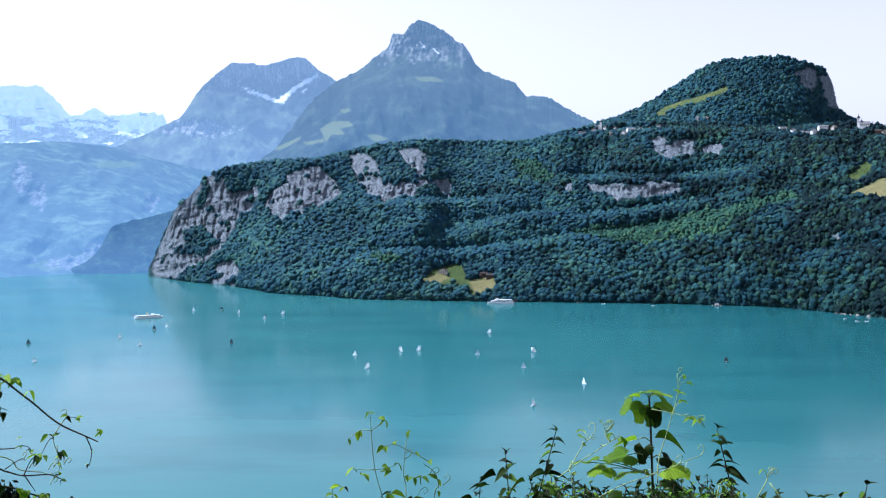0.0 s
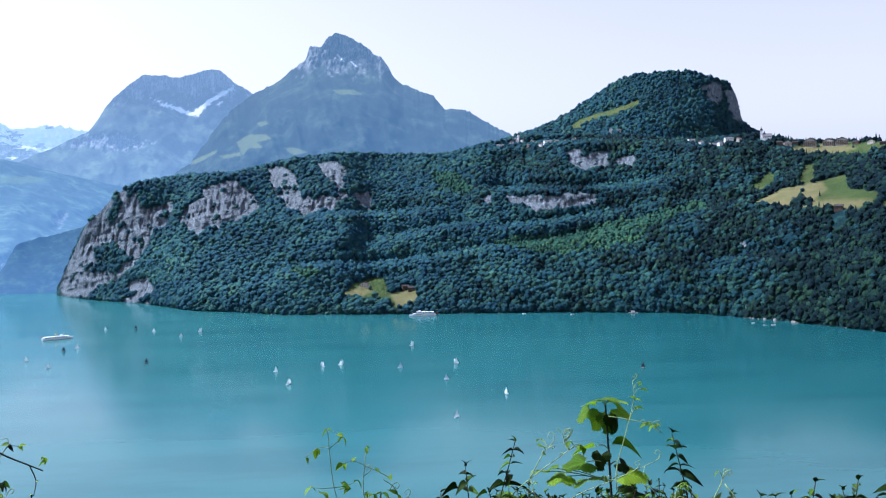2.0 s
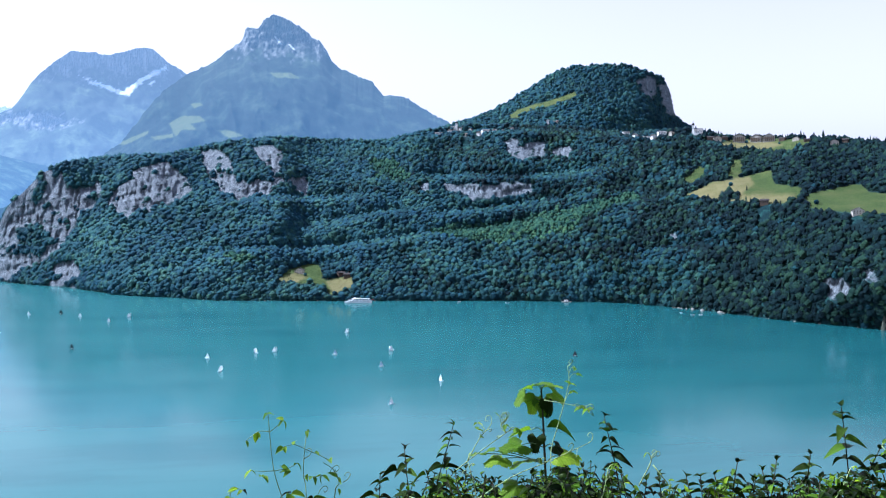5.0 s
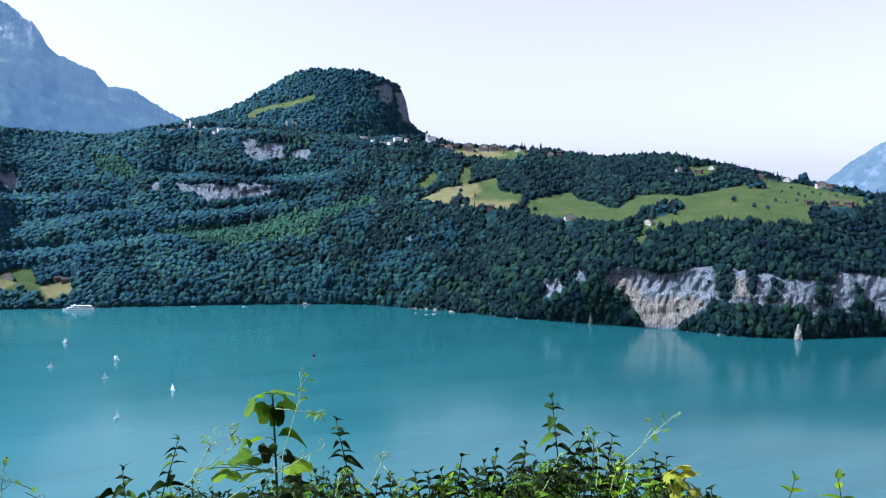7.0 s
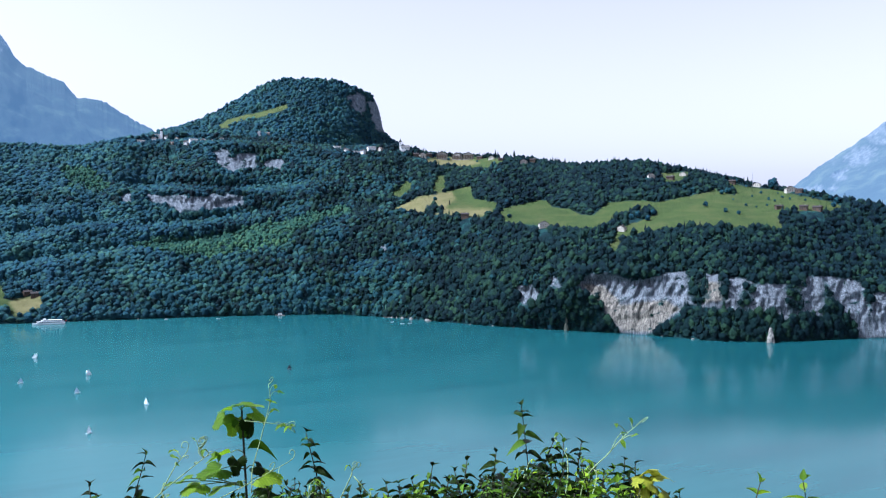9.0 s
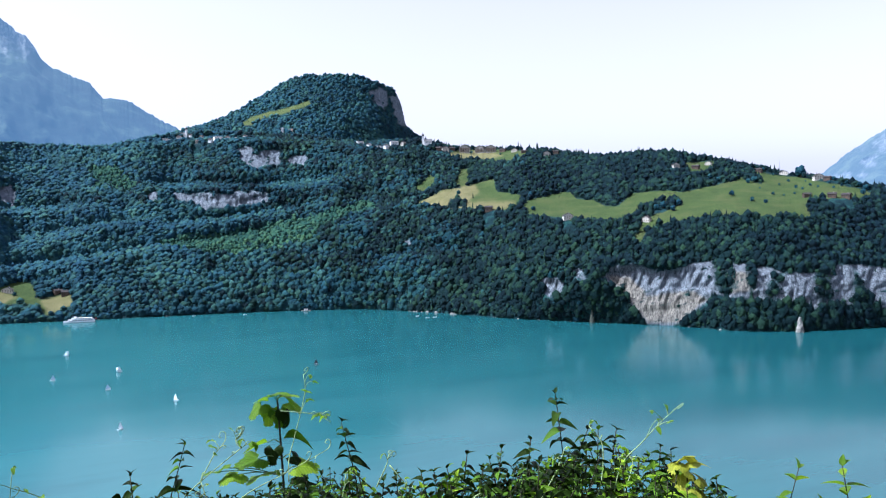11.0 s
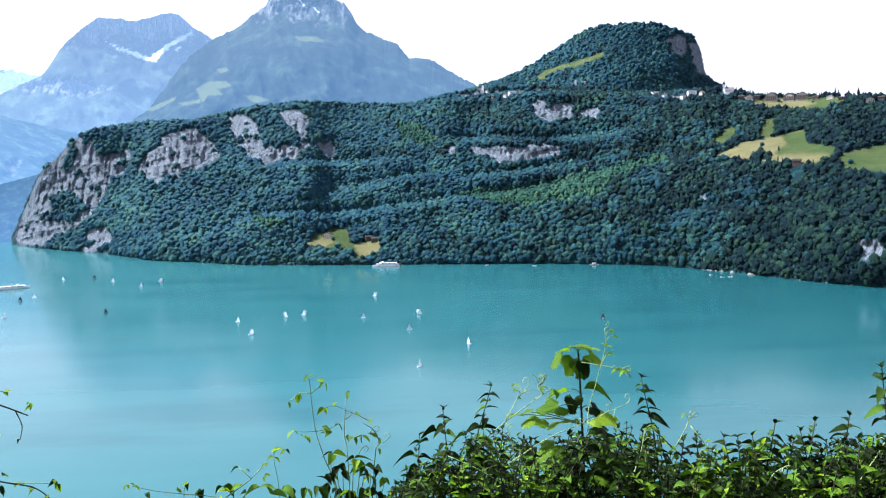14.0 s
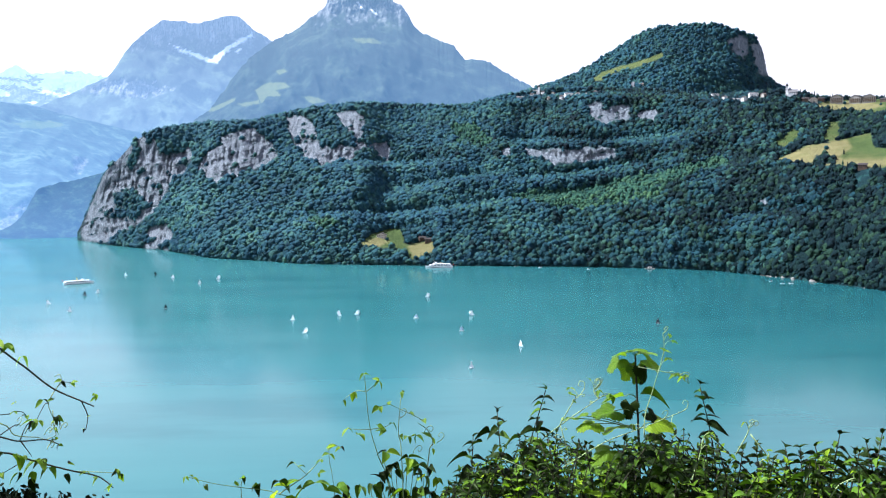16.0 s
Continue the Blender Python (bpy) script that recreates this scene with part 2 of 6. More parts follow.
def array_mesh(name, verts, faces, mat, smooth=True, values=None):
    """A mesh straight from arrays; faces is (n, 3) or (n, 4)."""
    me = bpy.data.meshes.new(name)
    k = faces.shape[1]
    me.vertices.add(len(verts))
    me.vertices.foreach_set("co", np.ascontiguousarray(verts, np.float32).ravel())
    me.loops.add(faces.size)
    me.loops.foreach_set("vertex_index", np.ascontiguousarray(faces, np.int32).ravel())
    me.polygons.add(len(faces))
    me.polygons.foreach_set("loop_start", np.arange(0, faces.size, k, dtype=np.int32))
    me.polygons.foreach_set("use_smooth", np.full(len(faces), smooth))
    for key, v in (values or {}).items():
        me.attributes.new(key, "FLOAT", "POINT").data.foreach_set("value", np.ascontiguousarray(v, np.float32).ravel())
    me.update(calc_edges=True)
    me.validate()
    me.materials.append(mat)
    return me


LATTICE = np.random.RandomState(7).rand(256, 256)


def fbm(x, y, octaves=4, seed=0, gain=0.5):
    """Fractal value noise on arrays, about -1 to 1."""
    out, amp, total = 0.0, 1.0, 0.0
    for o in range(octaves):
        u, v = x * 2 ** o + 17.3 * seed + 5.1 * o, y * 2 ** o + 31.7 * seed + 9.7 * o
        i, j = np.floor(u).astype(int), np.floor(v).astype(int)
        a, c = u - i, v - j
        a, c = a * a * (3 - 2 * a), c * c * (3 - 2 * c)
        g = lambda p, q: LATTICE[p % 256, q % 256]
        out = out + amp * ((g(i, j) * (1 - a) + g(i + 1, j) * a) * (1 - c) + (g(i, j + 1) * (1 - a) + g(i + 1, j + 1) * a) * c)
        total += amp
        amp *= gain
    return out / total * 2 - 1


def curve(table):
    """A smooth function through (azimuth, value) pairs."""
    a, v = np.array(table, float).T
    slope = np.gradient(v, a)

    def f(x):
        x = np.clip(x, a[0], a[-1])
        i = np.clip(np.searchsorted(a, x) - 1, 0, len(a) - 2)
        h = a[i + 1] - a[i]
        t = (x - a[i]) / h
        lin = v[i] + (v[i + 1] - v[i]) * t
        cub = (2 * t ** 3 - 3 * t ** 2 + 1) * v[i] + (t ** 3 - 2 * t ** 2 + t) * h * slope[i] + (3 * t ** 2 - 2 * t ** 3) * v[i + 1] + (t ** 3 - t ** 2) * h * slope[i + 1]
        return 0.5 * lin + 0.5 * cub
    return f


def patches(az, el, table, ragged=0.55, freq=1.3, seed=0, crisp=3.0):
    """Ragged patches on a slope: azimuth, elevation, half width, half height of each, in degrees."""
    out = np.zeros_like(az)
    edge = ragged * (fbm(az * freq, el * freq * 1.3, 4, seed) + 0.4 * fbm(az * freq * 5, el * freq * 5, 3, seed + 3))
    for a, e, w, h in table:
        d = 1.0 - np.sqrt(((az - a) / w) ** 2 + ((el - e) / h) ** 2) + edge
        out = np.maximum(out, np.clip(d * crisp + 0.3, 0, 1))
    return out


def areas(az, el, shapes, ragged=0.15, freq=2.2, seed=0, crisp=6.0, grow=0.0):
    """Ragged areas on a slope, each by its outline of (azimuth, elevation) in degrees; 1 inside, 0 outside."""
    out = np.zeros_like(az)
    edge = ragged * (fbm(az * freq, el * freq * 1.3, 4, seed) + 0.5 * fbm(az * freq * 5, el * freq * 4, 3, seed + 3))
    for shape in shapes:
        (a0, e0), (a1, e1) = np.min(shape, 0) - 0.5, np.max(shape, 0) + 0.5
        near = (az > a0) & (az < a1) & (el > e0) & (el < e1)
        x, y = az[near], el[near]
        dist, inside = np.full(x.shape, 9.0), np.zeros(x.shape, bool)
        for (p, q), (u, v) in zip(shape, shape[1:] + shape[:1]):
            t = np.clip(((x - p) * (u - p) + (y - q) * (v - q)) / ((u - p) ** 2 + (v - q) ** 2), 0, 1)
            dist = np.minimum(dist, np.hypot(x - p - t * (u - p), y - q - t * (v - q)))
            if q != v:
                inside ^= ((q > y) != (v > y)) & (x < p + (u - p) * (y - q) / (v - q))
        out[near] = np.maximum(out[near], np.clip((np.where(inside, dist, -dist) + grow + edge[near]) * crisp + 0.5, 0, 1))
    return out


def blur(m, width):
    """Smooths the columns of an array along the rows' direction."""
    k = int(3 * width) + 1
    w = np.exp(-0.5 * (np.arange(-k, k + 1) / width) ** 2)
    pad = np.pad(m, ((0, 0), (k, k)), mode="edge")
    return np.stack([np.convolve(row, w / w.sum(), "valid") for row in pad])


class Slope:
    """A mountainside seen across the lake: from its foot up to its skyline and some way down behind."""

    def __init__(self, az, foot, crest, skyline, z0=0.0, rows=160, back=(500, 160), gully=20.0, ledge=90.0,
                 ragged=0.05, bulge=1.15, rock=(), meadow=(), dry=(), seed=0, steep=0.8, flat=1.4, behind=8,
                 bare=None, freq=1.7, crag=22.0, benches=(), scrub=(), copses=(), ribs=0.0):
        s = np.linspace(0, 1, rows)
        A, Sg = np.meshgrid(az, s)
        F, R = foot(A), crest(A)
        if callable(bulge):                     # how the slope steepens towards its foot
            bulge = bulge(A)
        E = skyline(A) + ragged * (fbm(A * 2.5, A * 0 + 3, 5, seed + 1, 0.62) + 0.6 * fbm(A * 9, A * 0 + 7, 4, seed + 2, 0.7))
        top = EYE_Z + R * np.tan(np.radians(E))
        body = blur(top, 2.2 / (az[1] - az[0]))
        body = np.minimum(body, top + 40)
        Z = z0 + (body - z0) * Sg + (top - body) * Sg ** 4
        r = F + (R - F) * Sg ** bulge
        el = np.degrees(np.arctan2(Z - EYE_Z, r))
        outlined = lambda table: len(table) > 0 and isinstance(table[0], list)      # outlines, or else plain ovals
        if outlined(rock):
            self.rock = areas(A, el, rock, 0.16, 2.2, seed + 5, 6.0, 0.07) * (1 - 0.85 * areas(A, el, scrub, 0.2, 2.2, seed + 6, 4.0))
            self.rock = self.rock * (1 - np.clip((fbm(A * 1.7, (el - 0.25 * A) * 3.4, 5, seed + 14, 0.6) - np.where(A < 5, 0.24, 0.36)) * 7, 0, 1))      # green ledges
        else:
            self.rock = patches(A, el, rock, 0.85, freq, seed + 5, 4.0) if len(rock) else np.zeros_like(A)
        if bare:                                # above this line bare rock shows through
            line, spread, soft = bare
            self.rock = np.maximum(self.rock, np.clip((el - line + spread * (fbm(A * 1.2, el * 1.6, 6, seed + 7, 0.62) + 0.6 * fbm(A * 5, el * 3, 4, seed + 8))) / soft, 0, 1))
        if outlined(meadow):
            self.meadow = areas(A, el, meadow, 0.06, 2.5, seed + 9, 14.0) * (1 - areas(A, el, copses, 0.10, 2.5, seed + 10, 14.0))
        else:
            self.meadow = patches(A, el, meadow, 0.45, freq, seed + 9, 9.0) if len(meadow) else np.zeros_like(A)
        self.dry = areas(A, el, dry, 0.12, 1.6, seed + 11, 5.0) if len(dry) else np.zeros_like(A)
        pace = np.gradient(Sg ** bulge, axis=0) * (1 - steep * self.rock) * (1 + flat * self.meadow) + 1e-6
        for line in benches:                    # terraces: level ground along the line, a steep step above and below it
            a, e = np.array(line).T
            over = el - np.interp(A, a, e) - 0.10 * fbm(A * 0.9, A * 0 + 5, 3, seed + 13)
            ends = np.clip(np.minimum(A - a[0], a[-1] - A) / 1.5, 0, 1)
            pace = pace * (1 + ends * (5.5 * np.exp(-(over / 0.15) ** 2) - 0.96 * np.exp(-((over - 0.46) / 0.30) ** 2) - 0.6 * np.exp(-((over + 0.40) / 0.20) ** 2)))
        run = np.cumsum(pace, axis=0) - pace[:1]
        reach = blur(run[-1:], 3.0 / (az[1] - az[0]))
        r = F + (R - F) * blur(run / reach, 0.8 / (az[1] - az[0]))
        window = np.clip(np.minimum(Sg * 5, (1 - Sg) * 6), 0, 1)
        arc, up = np.radians(A) * R, EYE_Z + R * np.tan(np.radians(el))
        r = r + window * ribs * np.abs(fbm((arc + 0.4 * np.abs(up - 400)) / (0.34 * ledge), up / (0.55 * ledge), 4, seed + 15, 0.58))
        near_rock = blur(blur(self.rock, 0.7 / (az[1] - az[0])).T, 9.0).T
        r = r + window * gully * np.clip(1 - 1.3 * near_rock, 0.12, 1) * fbm(arc / ledge, up / ledge, 5, seed)
        bare_face = blur(blur(self.rock, 0.22 / (az[1] - az[0])).T, 2.5).T
        slant = arc + 0.45 * up                  # the beds dip, so the fissures lean
        faces = 0.35 * np.abs(fbm(slant / 60, up / 170, 2, seed + 2)) + 0.45 * np.abs(fbm((arc + 0.15 * up) / 22, up / 90, 3, seed + 6)) + 0.95 * np.abs(fbm((arc - 0.15 * up) / 9, up / 40, 2, seed + 3)) + 0.25 * fbm(arc / 60, (up - 0.25 * arc) / 13, 3, seed + 4)
        r = r + window * bare_face * crag * np.where(A < 5, 1.7, 1.0) * faces
        Z = np.maximum.accumulate(np.where(Sg > 0, EYE_Z + r * np.tan(np.radians(el)), Z), axis=0)
        R, top = r, Z
        bz = np.linspace(0, 1, behind + 1)[1:, None]
        Rb = R[-1:] + back[0] * bz
        Zb = top[-1:] - back[1] * bz ** 1.4 + 0 * Rb
        cat = lambda m, k: np.concatenate([m, np.repeat(m[-1:], len(bz), 0) * k])
        self.az, self.r, self.z = cat(A, 1), np.concatenate([r, Rb]), np.concatenate([Z, Zb])
        self.rock, self.meadow, self.dry = cat(self.rock, 0), cat(self.meadow, 1), cat(self.dry, 1)
        self.snow = np.zeros_like(self.az)
        self.el = np.degrees(np.arctan2(self.z - EYE_Z, self.r))
        self.rows = rows

    def points(self):
        a = np.radians(self.az)
        return np.stack([self.r * np.sin(a), self.r * np.cos(a), self.z], -1)

    def build(self, name, mat, label):
        P = self.points()
        m, n = self.az.shape
        i = np.arange(m * n).reshape(m, n)
        faces = np.stack([i[:-1, :-1], i[:-1, 1:], i[1:, 1:], i[1:, :-1]], -1).reshape(-1, 4)
        vals = {"rock": self.rock, "meadow": self.meadow, "dry": self.dry, "snow": self.snow}
        me = array_mesh(name, P.reshape(-1, 3), faces, mat, True, vals)
        return tagged(new(name, me), label, kind="structure")

    def at(self, az, el):
        """The place on the slope at this azimuth and elevation, as seen from the camera."""
        j = int(np.argmin(np.abs(self.az[0] - az)))
        col = self.el[:self.rows, j]
        k = int(np.argmin(np.abs(col - el)))
        return Vector(self.points()[k, j])

    def scatter(self, count, rng, keep):
        """Random places spread evenly over the surface where keep(slope arrays) allows."""
        P = self.points()
        u, v = P[:-1, 1:] - P[:-1, :-1], P[1:, :-1] - P[:-1, :-1]
        area = np.linalg.norm(np.cross(u, v), axis=-1) * keep[:-1, :-1]
        p = (area / area.sum()).ravel()
        k = rng.choice(len(p), count, p=p)
        i, j = k // area.shape[1], k % area.shape[1]
        a, c = rng.rand(2, count, 1)
        return P[i, j] + a * u[i, j] + c * v[i, j], self.az[i, j], self.el[i, j], self.lie()[i, j]

    def lie(self):
        """Which way the ground faces, taken over a few trees' width."""
        P = self.points()
        even = np.stack([blur(blur(P[..., k], 3.5).T, 4.0).T for k in range(3)], -1)
        n = np.cross(np.gradient(even, axis=1), np.gradient(even, axis=0))
        n = n / np.linalg.norm(n, axis=-1, keepdims=True)
        out = np.stack([-np.sin(np.radians(self.az)), -np.cos(np.radians(self.az)), 1 + 0 * self.az], -1)
        return n * np.sign((n * out).sum(-1, keepdims=True))


# ---- the lake ----
def lake():
    rings = np.concatenate([[0], np.geomspace(40, 4900, 60)])
    a = np.linspace(0, 2 * np.pi, 181)[:-1]
    R, A = np.meshgrid(rings, a, indexing="ij")
    V = np.stack([R * np.sin(A), R * np.cos(A), 0 * R], -1).reshape(-1, 3)
    i = np.arange(R.size).reshape(R.shape)
    nx = np.roll(i, -1, 1)
    faces = np.stack([i[:-1], nx[:-1], nx[1:], i[1:]], -1).reshape(-1, 4)[:, ::-1]
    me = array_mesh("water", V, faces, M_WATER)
    return tagged(new("water", me), "calm turquoise glacial lake with faint ripples", kind="structure")


lake()

# ---- the wooded mountainside over the lake ----
SHORE = curve([(-20.5, 2340), (-19.4, 2283), (-17.9, 2134), (-14, 1920), (-11.9, 1765), (-8.3, 1672), (-5.6, 1600), (-0.9, 1570), (3, 1552), (10, 1560),
               (18.4, 1575), (22.2, 1576), (26, 1520), (29.2, 1460), (32.4, 1410), (37.8, 1368), (43.7, 1336), (47.3, 1300), (51.1, 1325), (53, 1357), (56.1, 1430), (64, 1560)])
CREST = curve([(-20.5, 2370), (-19.4, 2340), (-17.9, 2290), (-16, 2260), (-9, 2250), (0, 2300), (10, 2360), (20, 2380), (26, 2300), (32, 2230), (38, 2120), (45, 1990), (50, 1870), (56, 1800), (64, 1860)])
SKYLINE = curve([(-19.6, -4.15), (-19.3, -3.3), (-18.6, -1.6), (-17.9, 0.0), (-16.8, 1.2), (-15.9, 2.2), (-13.9, 2.95), (-11.7, 3.3), (-8.6, 3.5), (-5.6, 4.2), (-2.5, 4.68), (-0.9, 4.75),
                 (3, 4.65), (5.7, 4.68), (7.4, 5.1), (9.1, 5.45), (11, 5.75), (14, 5.75), (18, 5.6), (22, 5.2), (26.5, 5.3), (28.2, 4.9), (33.7, 4.65), (36, 4.4), (38.2, 4.1), (43, 4.25),
                 (44.9, 3.85), (47.3, 3.4), (49.9, 2.72), (51.7, 2.4), (53, 2.2), (55.8, 1.5), (64, 0.6)])
# outlines of the bare rock, meadows, young growth and terraces, as azimuth and elevation from the viewpoint
CLIFFS_WEST = [
    [(-19.29, -4.21), (-19.34, -3.57), (-18.75, -1.99), (-17.88, 0.14), (-16.85, 1.67), (-16, 2.36), (-14.98, 2.36), (-14.65, 1.56), (-14.51, 0.46), (-14.12, -0.65), (-14.49, -1.74), (-14.98, -2.17), (-15.44, -2.89), (-16.64, -3.5), (-17.65, -4), (-17.99, -4.34)],      # sheer headland
    [(-14.49, 1.27), (-13.1, 1.26), (-12.73, 1.85), (-12.54, 1), (-13.12, 0.15), (-13.76, -0.21), (-14.13, -1.09), (-14.55, -1.37), (-14.51, 0.09)],
    [(-15.11, -3.56), (-14.17, -3.3), (-13.84, -4.15), (-14.21, -4.87), (-15.48, -4.71), (-15.81, -4.26)],
    [(-12.12, 0.62), (-11.32, 1.47), (-10.59, 2.29), (-9.67, 2.78), (-8.58, 2.96), (-7.49, 2.09), (-7.06, 1.33), (-7.51, 0.76), (-8.44, 0.51), (-9.18, 0.33), (-9.73, -0.16), (-10.27, 0.04), (-11.01, -0.55), (-11.89, -0.13)],      # reddish wall
    [(-6.38, 3.72), (-5.4, 3.95), (-4.66, 3.42), (-4.41, 2.65), (-5.13, 2.46), (-5.62, 2.01), (-5.99, 2.47)],
    [(-5.89, 1.97), (-5.06, 2.23), (-4.11, 2.23), (-3.55, 1.69), (-2.78, 1.95), (-1.83, 1.75), (-1.96, 0.94), (-3.18, 1.03), (-3.68, 0.73), (-4.11, 0.27), (-4.32, 1.12), (-5.26, 1.28)],
    [(-3.01, 4.1), (-1.79, 4.25), (-1.22, 3.79), (-1.31, 2.83), (-1.1, 1.94), (-1.64, 1.79), (-1.85, 2.83), (-2.57, 3.33)],
    [(-0.79, 1.97), (0.3, 2.23), (0.52, 1.65), (0.43, 0.88), (-0.1, 1.39)],
    [(13.89, 4.66), (14.65, 4.9), (15.21, 4.32), (15.78, 4.68), (16.61, 4.59), (16.68, 3.86), (15.59, 3.43), (15.02, 3.52), (14.26, 3.96)],
    [(17.21, 4.19), (18.4, 4.27), (18.39, 3.7), (17.46, 3.73)],
    [(9.82, 1.81), (11.37, 1.67), (12.14, 1.85), (12.91, 1.64), (13.87, 1.86), (15.84, 1.82), (15.76, 1.29), (14.24, 1.12), (13.29, 0.91), (12.13, 1), (11.75, 0.77), (11.17, 1.32), (10.01, 1.57)],
    [(8.27, 1.75), (8.77, 1.78), (8.77, 1.44), (8.34, 1.44)],
]
CLIFFS_EAST = [
    [(25.19, -1.53), (25.47, -1.49), (25.5, -1.82), (25.23, -1.86)],
    [(38.72, -4.18), (39.28, -3.43), (40.48, -3.17), (41.98, -3.58), (43.46, -3.53), (45.44, -2.94), (47.05, -3.11), (48.46, -3.21), (50.02, -3.58), (51.88, -3.68), (52.86, -3.28), (54.47, -3.1), (55.73, -3.15), (56.68, -3.8), (56.83, -6.62), (56.34, -6.69), (55.87, -5.48), (55.17, -5.17), (54.22, -5.59), (53.24, -5.15), (51.94, -5.73), (50.92, -5.17), (49.39, -5.44), (48.17, -5.21), (46.93, -5.19), (45.86, -4.95), (45.55, -5.56), (44.15, -6.37), (43.8, -6.95), (43.18, -7.2), (41.69, -7.05), (40.85, -6.21), (40.14, -5.02)],      # wall over the water
    [(56.85, -4.13), (59.37, -3.31), (60.29, -5.1), (59.46, -6.43), (56.92, -6.61)],
    [(34.61, -4.33), (35.54, -4.11), (36.21, -4.64), (35.83, -5.11), (35.18, -5.32), (34.78, -4.91)],
    [(36.84, -3.65), (37.33, -3.53), (37.39, -4.1), (36.89, -4.08)],
]
SCRUB = [
    [(45.9, -2.9), (46.9, -3.0), (47.3, -4.6), (46.6, -5.3), (46.0, -4.6)],
    [(47.9, -3.1), (48.5, -3.2), (48.6, -4.4), (48.1, -5.2)],
    [(49.44, -3.43), (50.19, -3.58), (49.83, -5.41), (49.04, -5.46)],
    [(51.97, -3.32), (52.85, -3.1), (53.11, -5.16), (52.2, -5.64)],
    [(54.21, -3.04), (54.69, -4.08), (55.17, -5.31), (54.1, -5.7)],
    [(-17.52, -1.31), (-16.58, -0.89), (-15.74, -1.35), (-15.39, -2.16), (-16.16, -3.08), (-17.36, -2.75)],
    [(-16, 2.11), (-15.68, 1.38), (-16.22, 0.11), (-16.62, 0.3)],
    [(-6.18, 2.35), (-5.73, 2.47), (-5.43, 2.2), (-5.96, 2.05)],
]
MEADOWS = [
    [(-1.55, -4.72), (-0.77, -4.08), (0.6, -3.64), (1.33, -3.77), (1.63, -4.47), (2.14, -4.72), (3.59, -4.47), (3.69, -5.21), (2.71, -5.62), (2.12, -5.84), (1.74, -5.21), (0.77, -5), (-0.2, -5.02)],
    [(25.81, 2.13), (26.85, 3), (27.35, 2.89), (27.09, 2.34), (26.55, 1.91)],
    [(28.61, 2.53), (28.98, 3.43), (29.6, 3.44), (29.54, 2.39), (29.2, 2.07)],
    [(25.94, 1.08), (26.68, 1.4), (27.84, 2.01), (29, 2.11), (29.97, 2.43), (31.33, 2.69), (31.58, 1.88), (32.71, 1.7), (33.22, 1.63), (32.96, 0.81), (31.95, 0.56), (31.17, 0.59), (30.2, 0.65), (29.61, 0.83), (29.22, 0.75), (28.25, 0.73), (27.07, 0.98)],
    [(33.23, 0.81), (33.69, 1.25), (34.65, 1.46), (35.8, 1.74), (36.57, 1.75), (36.96, 1.3), (38.11, 1.2), (38.88, 0.79), (39.82, 0.8), (40.55, 1.61), (41.56, 1.74), (41.82, 0.11), (40.4, 0.04), (39.28, -0.17), (37.75, -0), (36.61, -0.22), (35.84, 0.08), (34.68, 0.14), (33.71, 0.32)],
    [(41.41, 1.7), (42.96, 1.79), (43.7, 1.65), (45.85, 2.04), (47.26, 2.38), (48.29, 3.04), (49.34, 2.68), (51.03, 2.5), (52.37, 2.14), (54, 1.79), (55.29, 1.35), (54.35, 1.06), (53.06, 1.11), (51.68, 0.99), (51.42, 0.7), (51.77, -0.05), (49.75, -0.01), (48.02, 0.06), (45.9, 0.1), (44.47, -0.11), (43.01, -0.33), (41.62, -0.77), (41.23, -1.7), (40.81, -1.33), (41.35, -0.28)],
    [(27.99, 4.49), (29.15, 4.74), (30.71, 4.73), (33.7, 4.61), (33.44, 4.18), (31.89, 3.9), (30.72, 3.96), (29.55, 4.13), (28.38, 4.23)],
    [(43.94, 3.6), (45.88, 3.67), (46.07, 3.27), (44.75, 2.93), (44.02, 3.23)],
]
DRY = [
    # the first two outlines mark the paler, warmer parts of the east wall
    [(38.99, -3.98), (40.5, -3.93), (41.65, -5.23), (44.59, -4.92), (45.51, -5.45), (43.73, -7.03), (41.69, -7.05), (40.73, -5.84)],
    [(46.18, -3.55), (47.95, -3.56), (48.5, -4.75), (47.11, -5)],
    [(25.94, 1.08), (27.84, 2.01), (30.05, 2.43), (30.29, 1.86), (29.68, 1.18), (32.8, 1.16), (32.96, 0.81), (31.18, 0.55), (28.25, 0.65)],
    [(27.99, 4.49), (30.71, 4.73), (31.88, 4.32), (30.72, 3.96), (28.38, 4.23)],
    [(1.75, -4.86), (3.59, -4.47), (3.69, -5.21), (2.28, -5.77)],
    [(-1.55, -4.72), (-0.19, -4.17), (0.58, -4.57), (-0.2, -5.02)],
]
COPSES = [
    [(40.59, -0.03), (41.13, 0.74), (41.87, 0.98), (43.78, 1.23), (43.93, 0.86), (42.63, 0.31), (41.6, -0.01)],
    [(47.79, 2.42), (47.07, 2.97), (47.93, 3.41), (48.65, 2.61), (48.87, 2.02)],
    [(28.05, 0.73), (28.35, 1.43), (29.21, 1.33), (29.45, 0.87)],
    [(1.48, -4.63), (1.68, -4.2), (2.22, -4.25), (2.29, -4.64), (1.9, -4.83)],
]
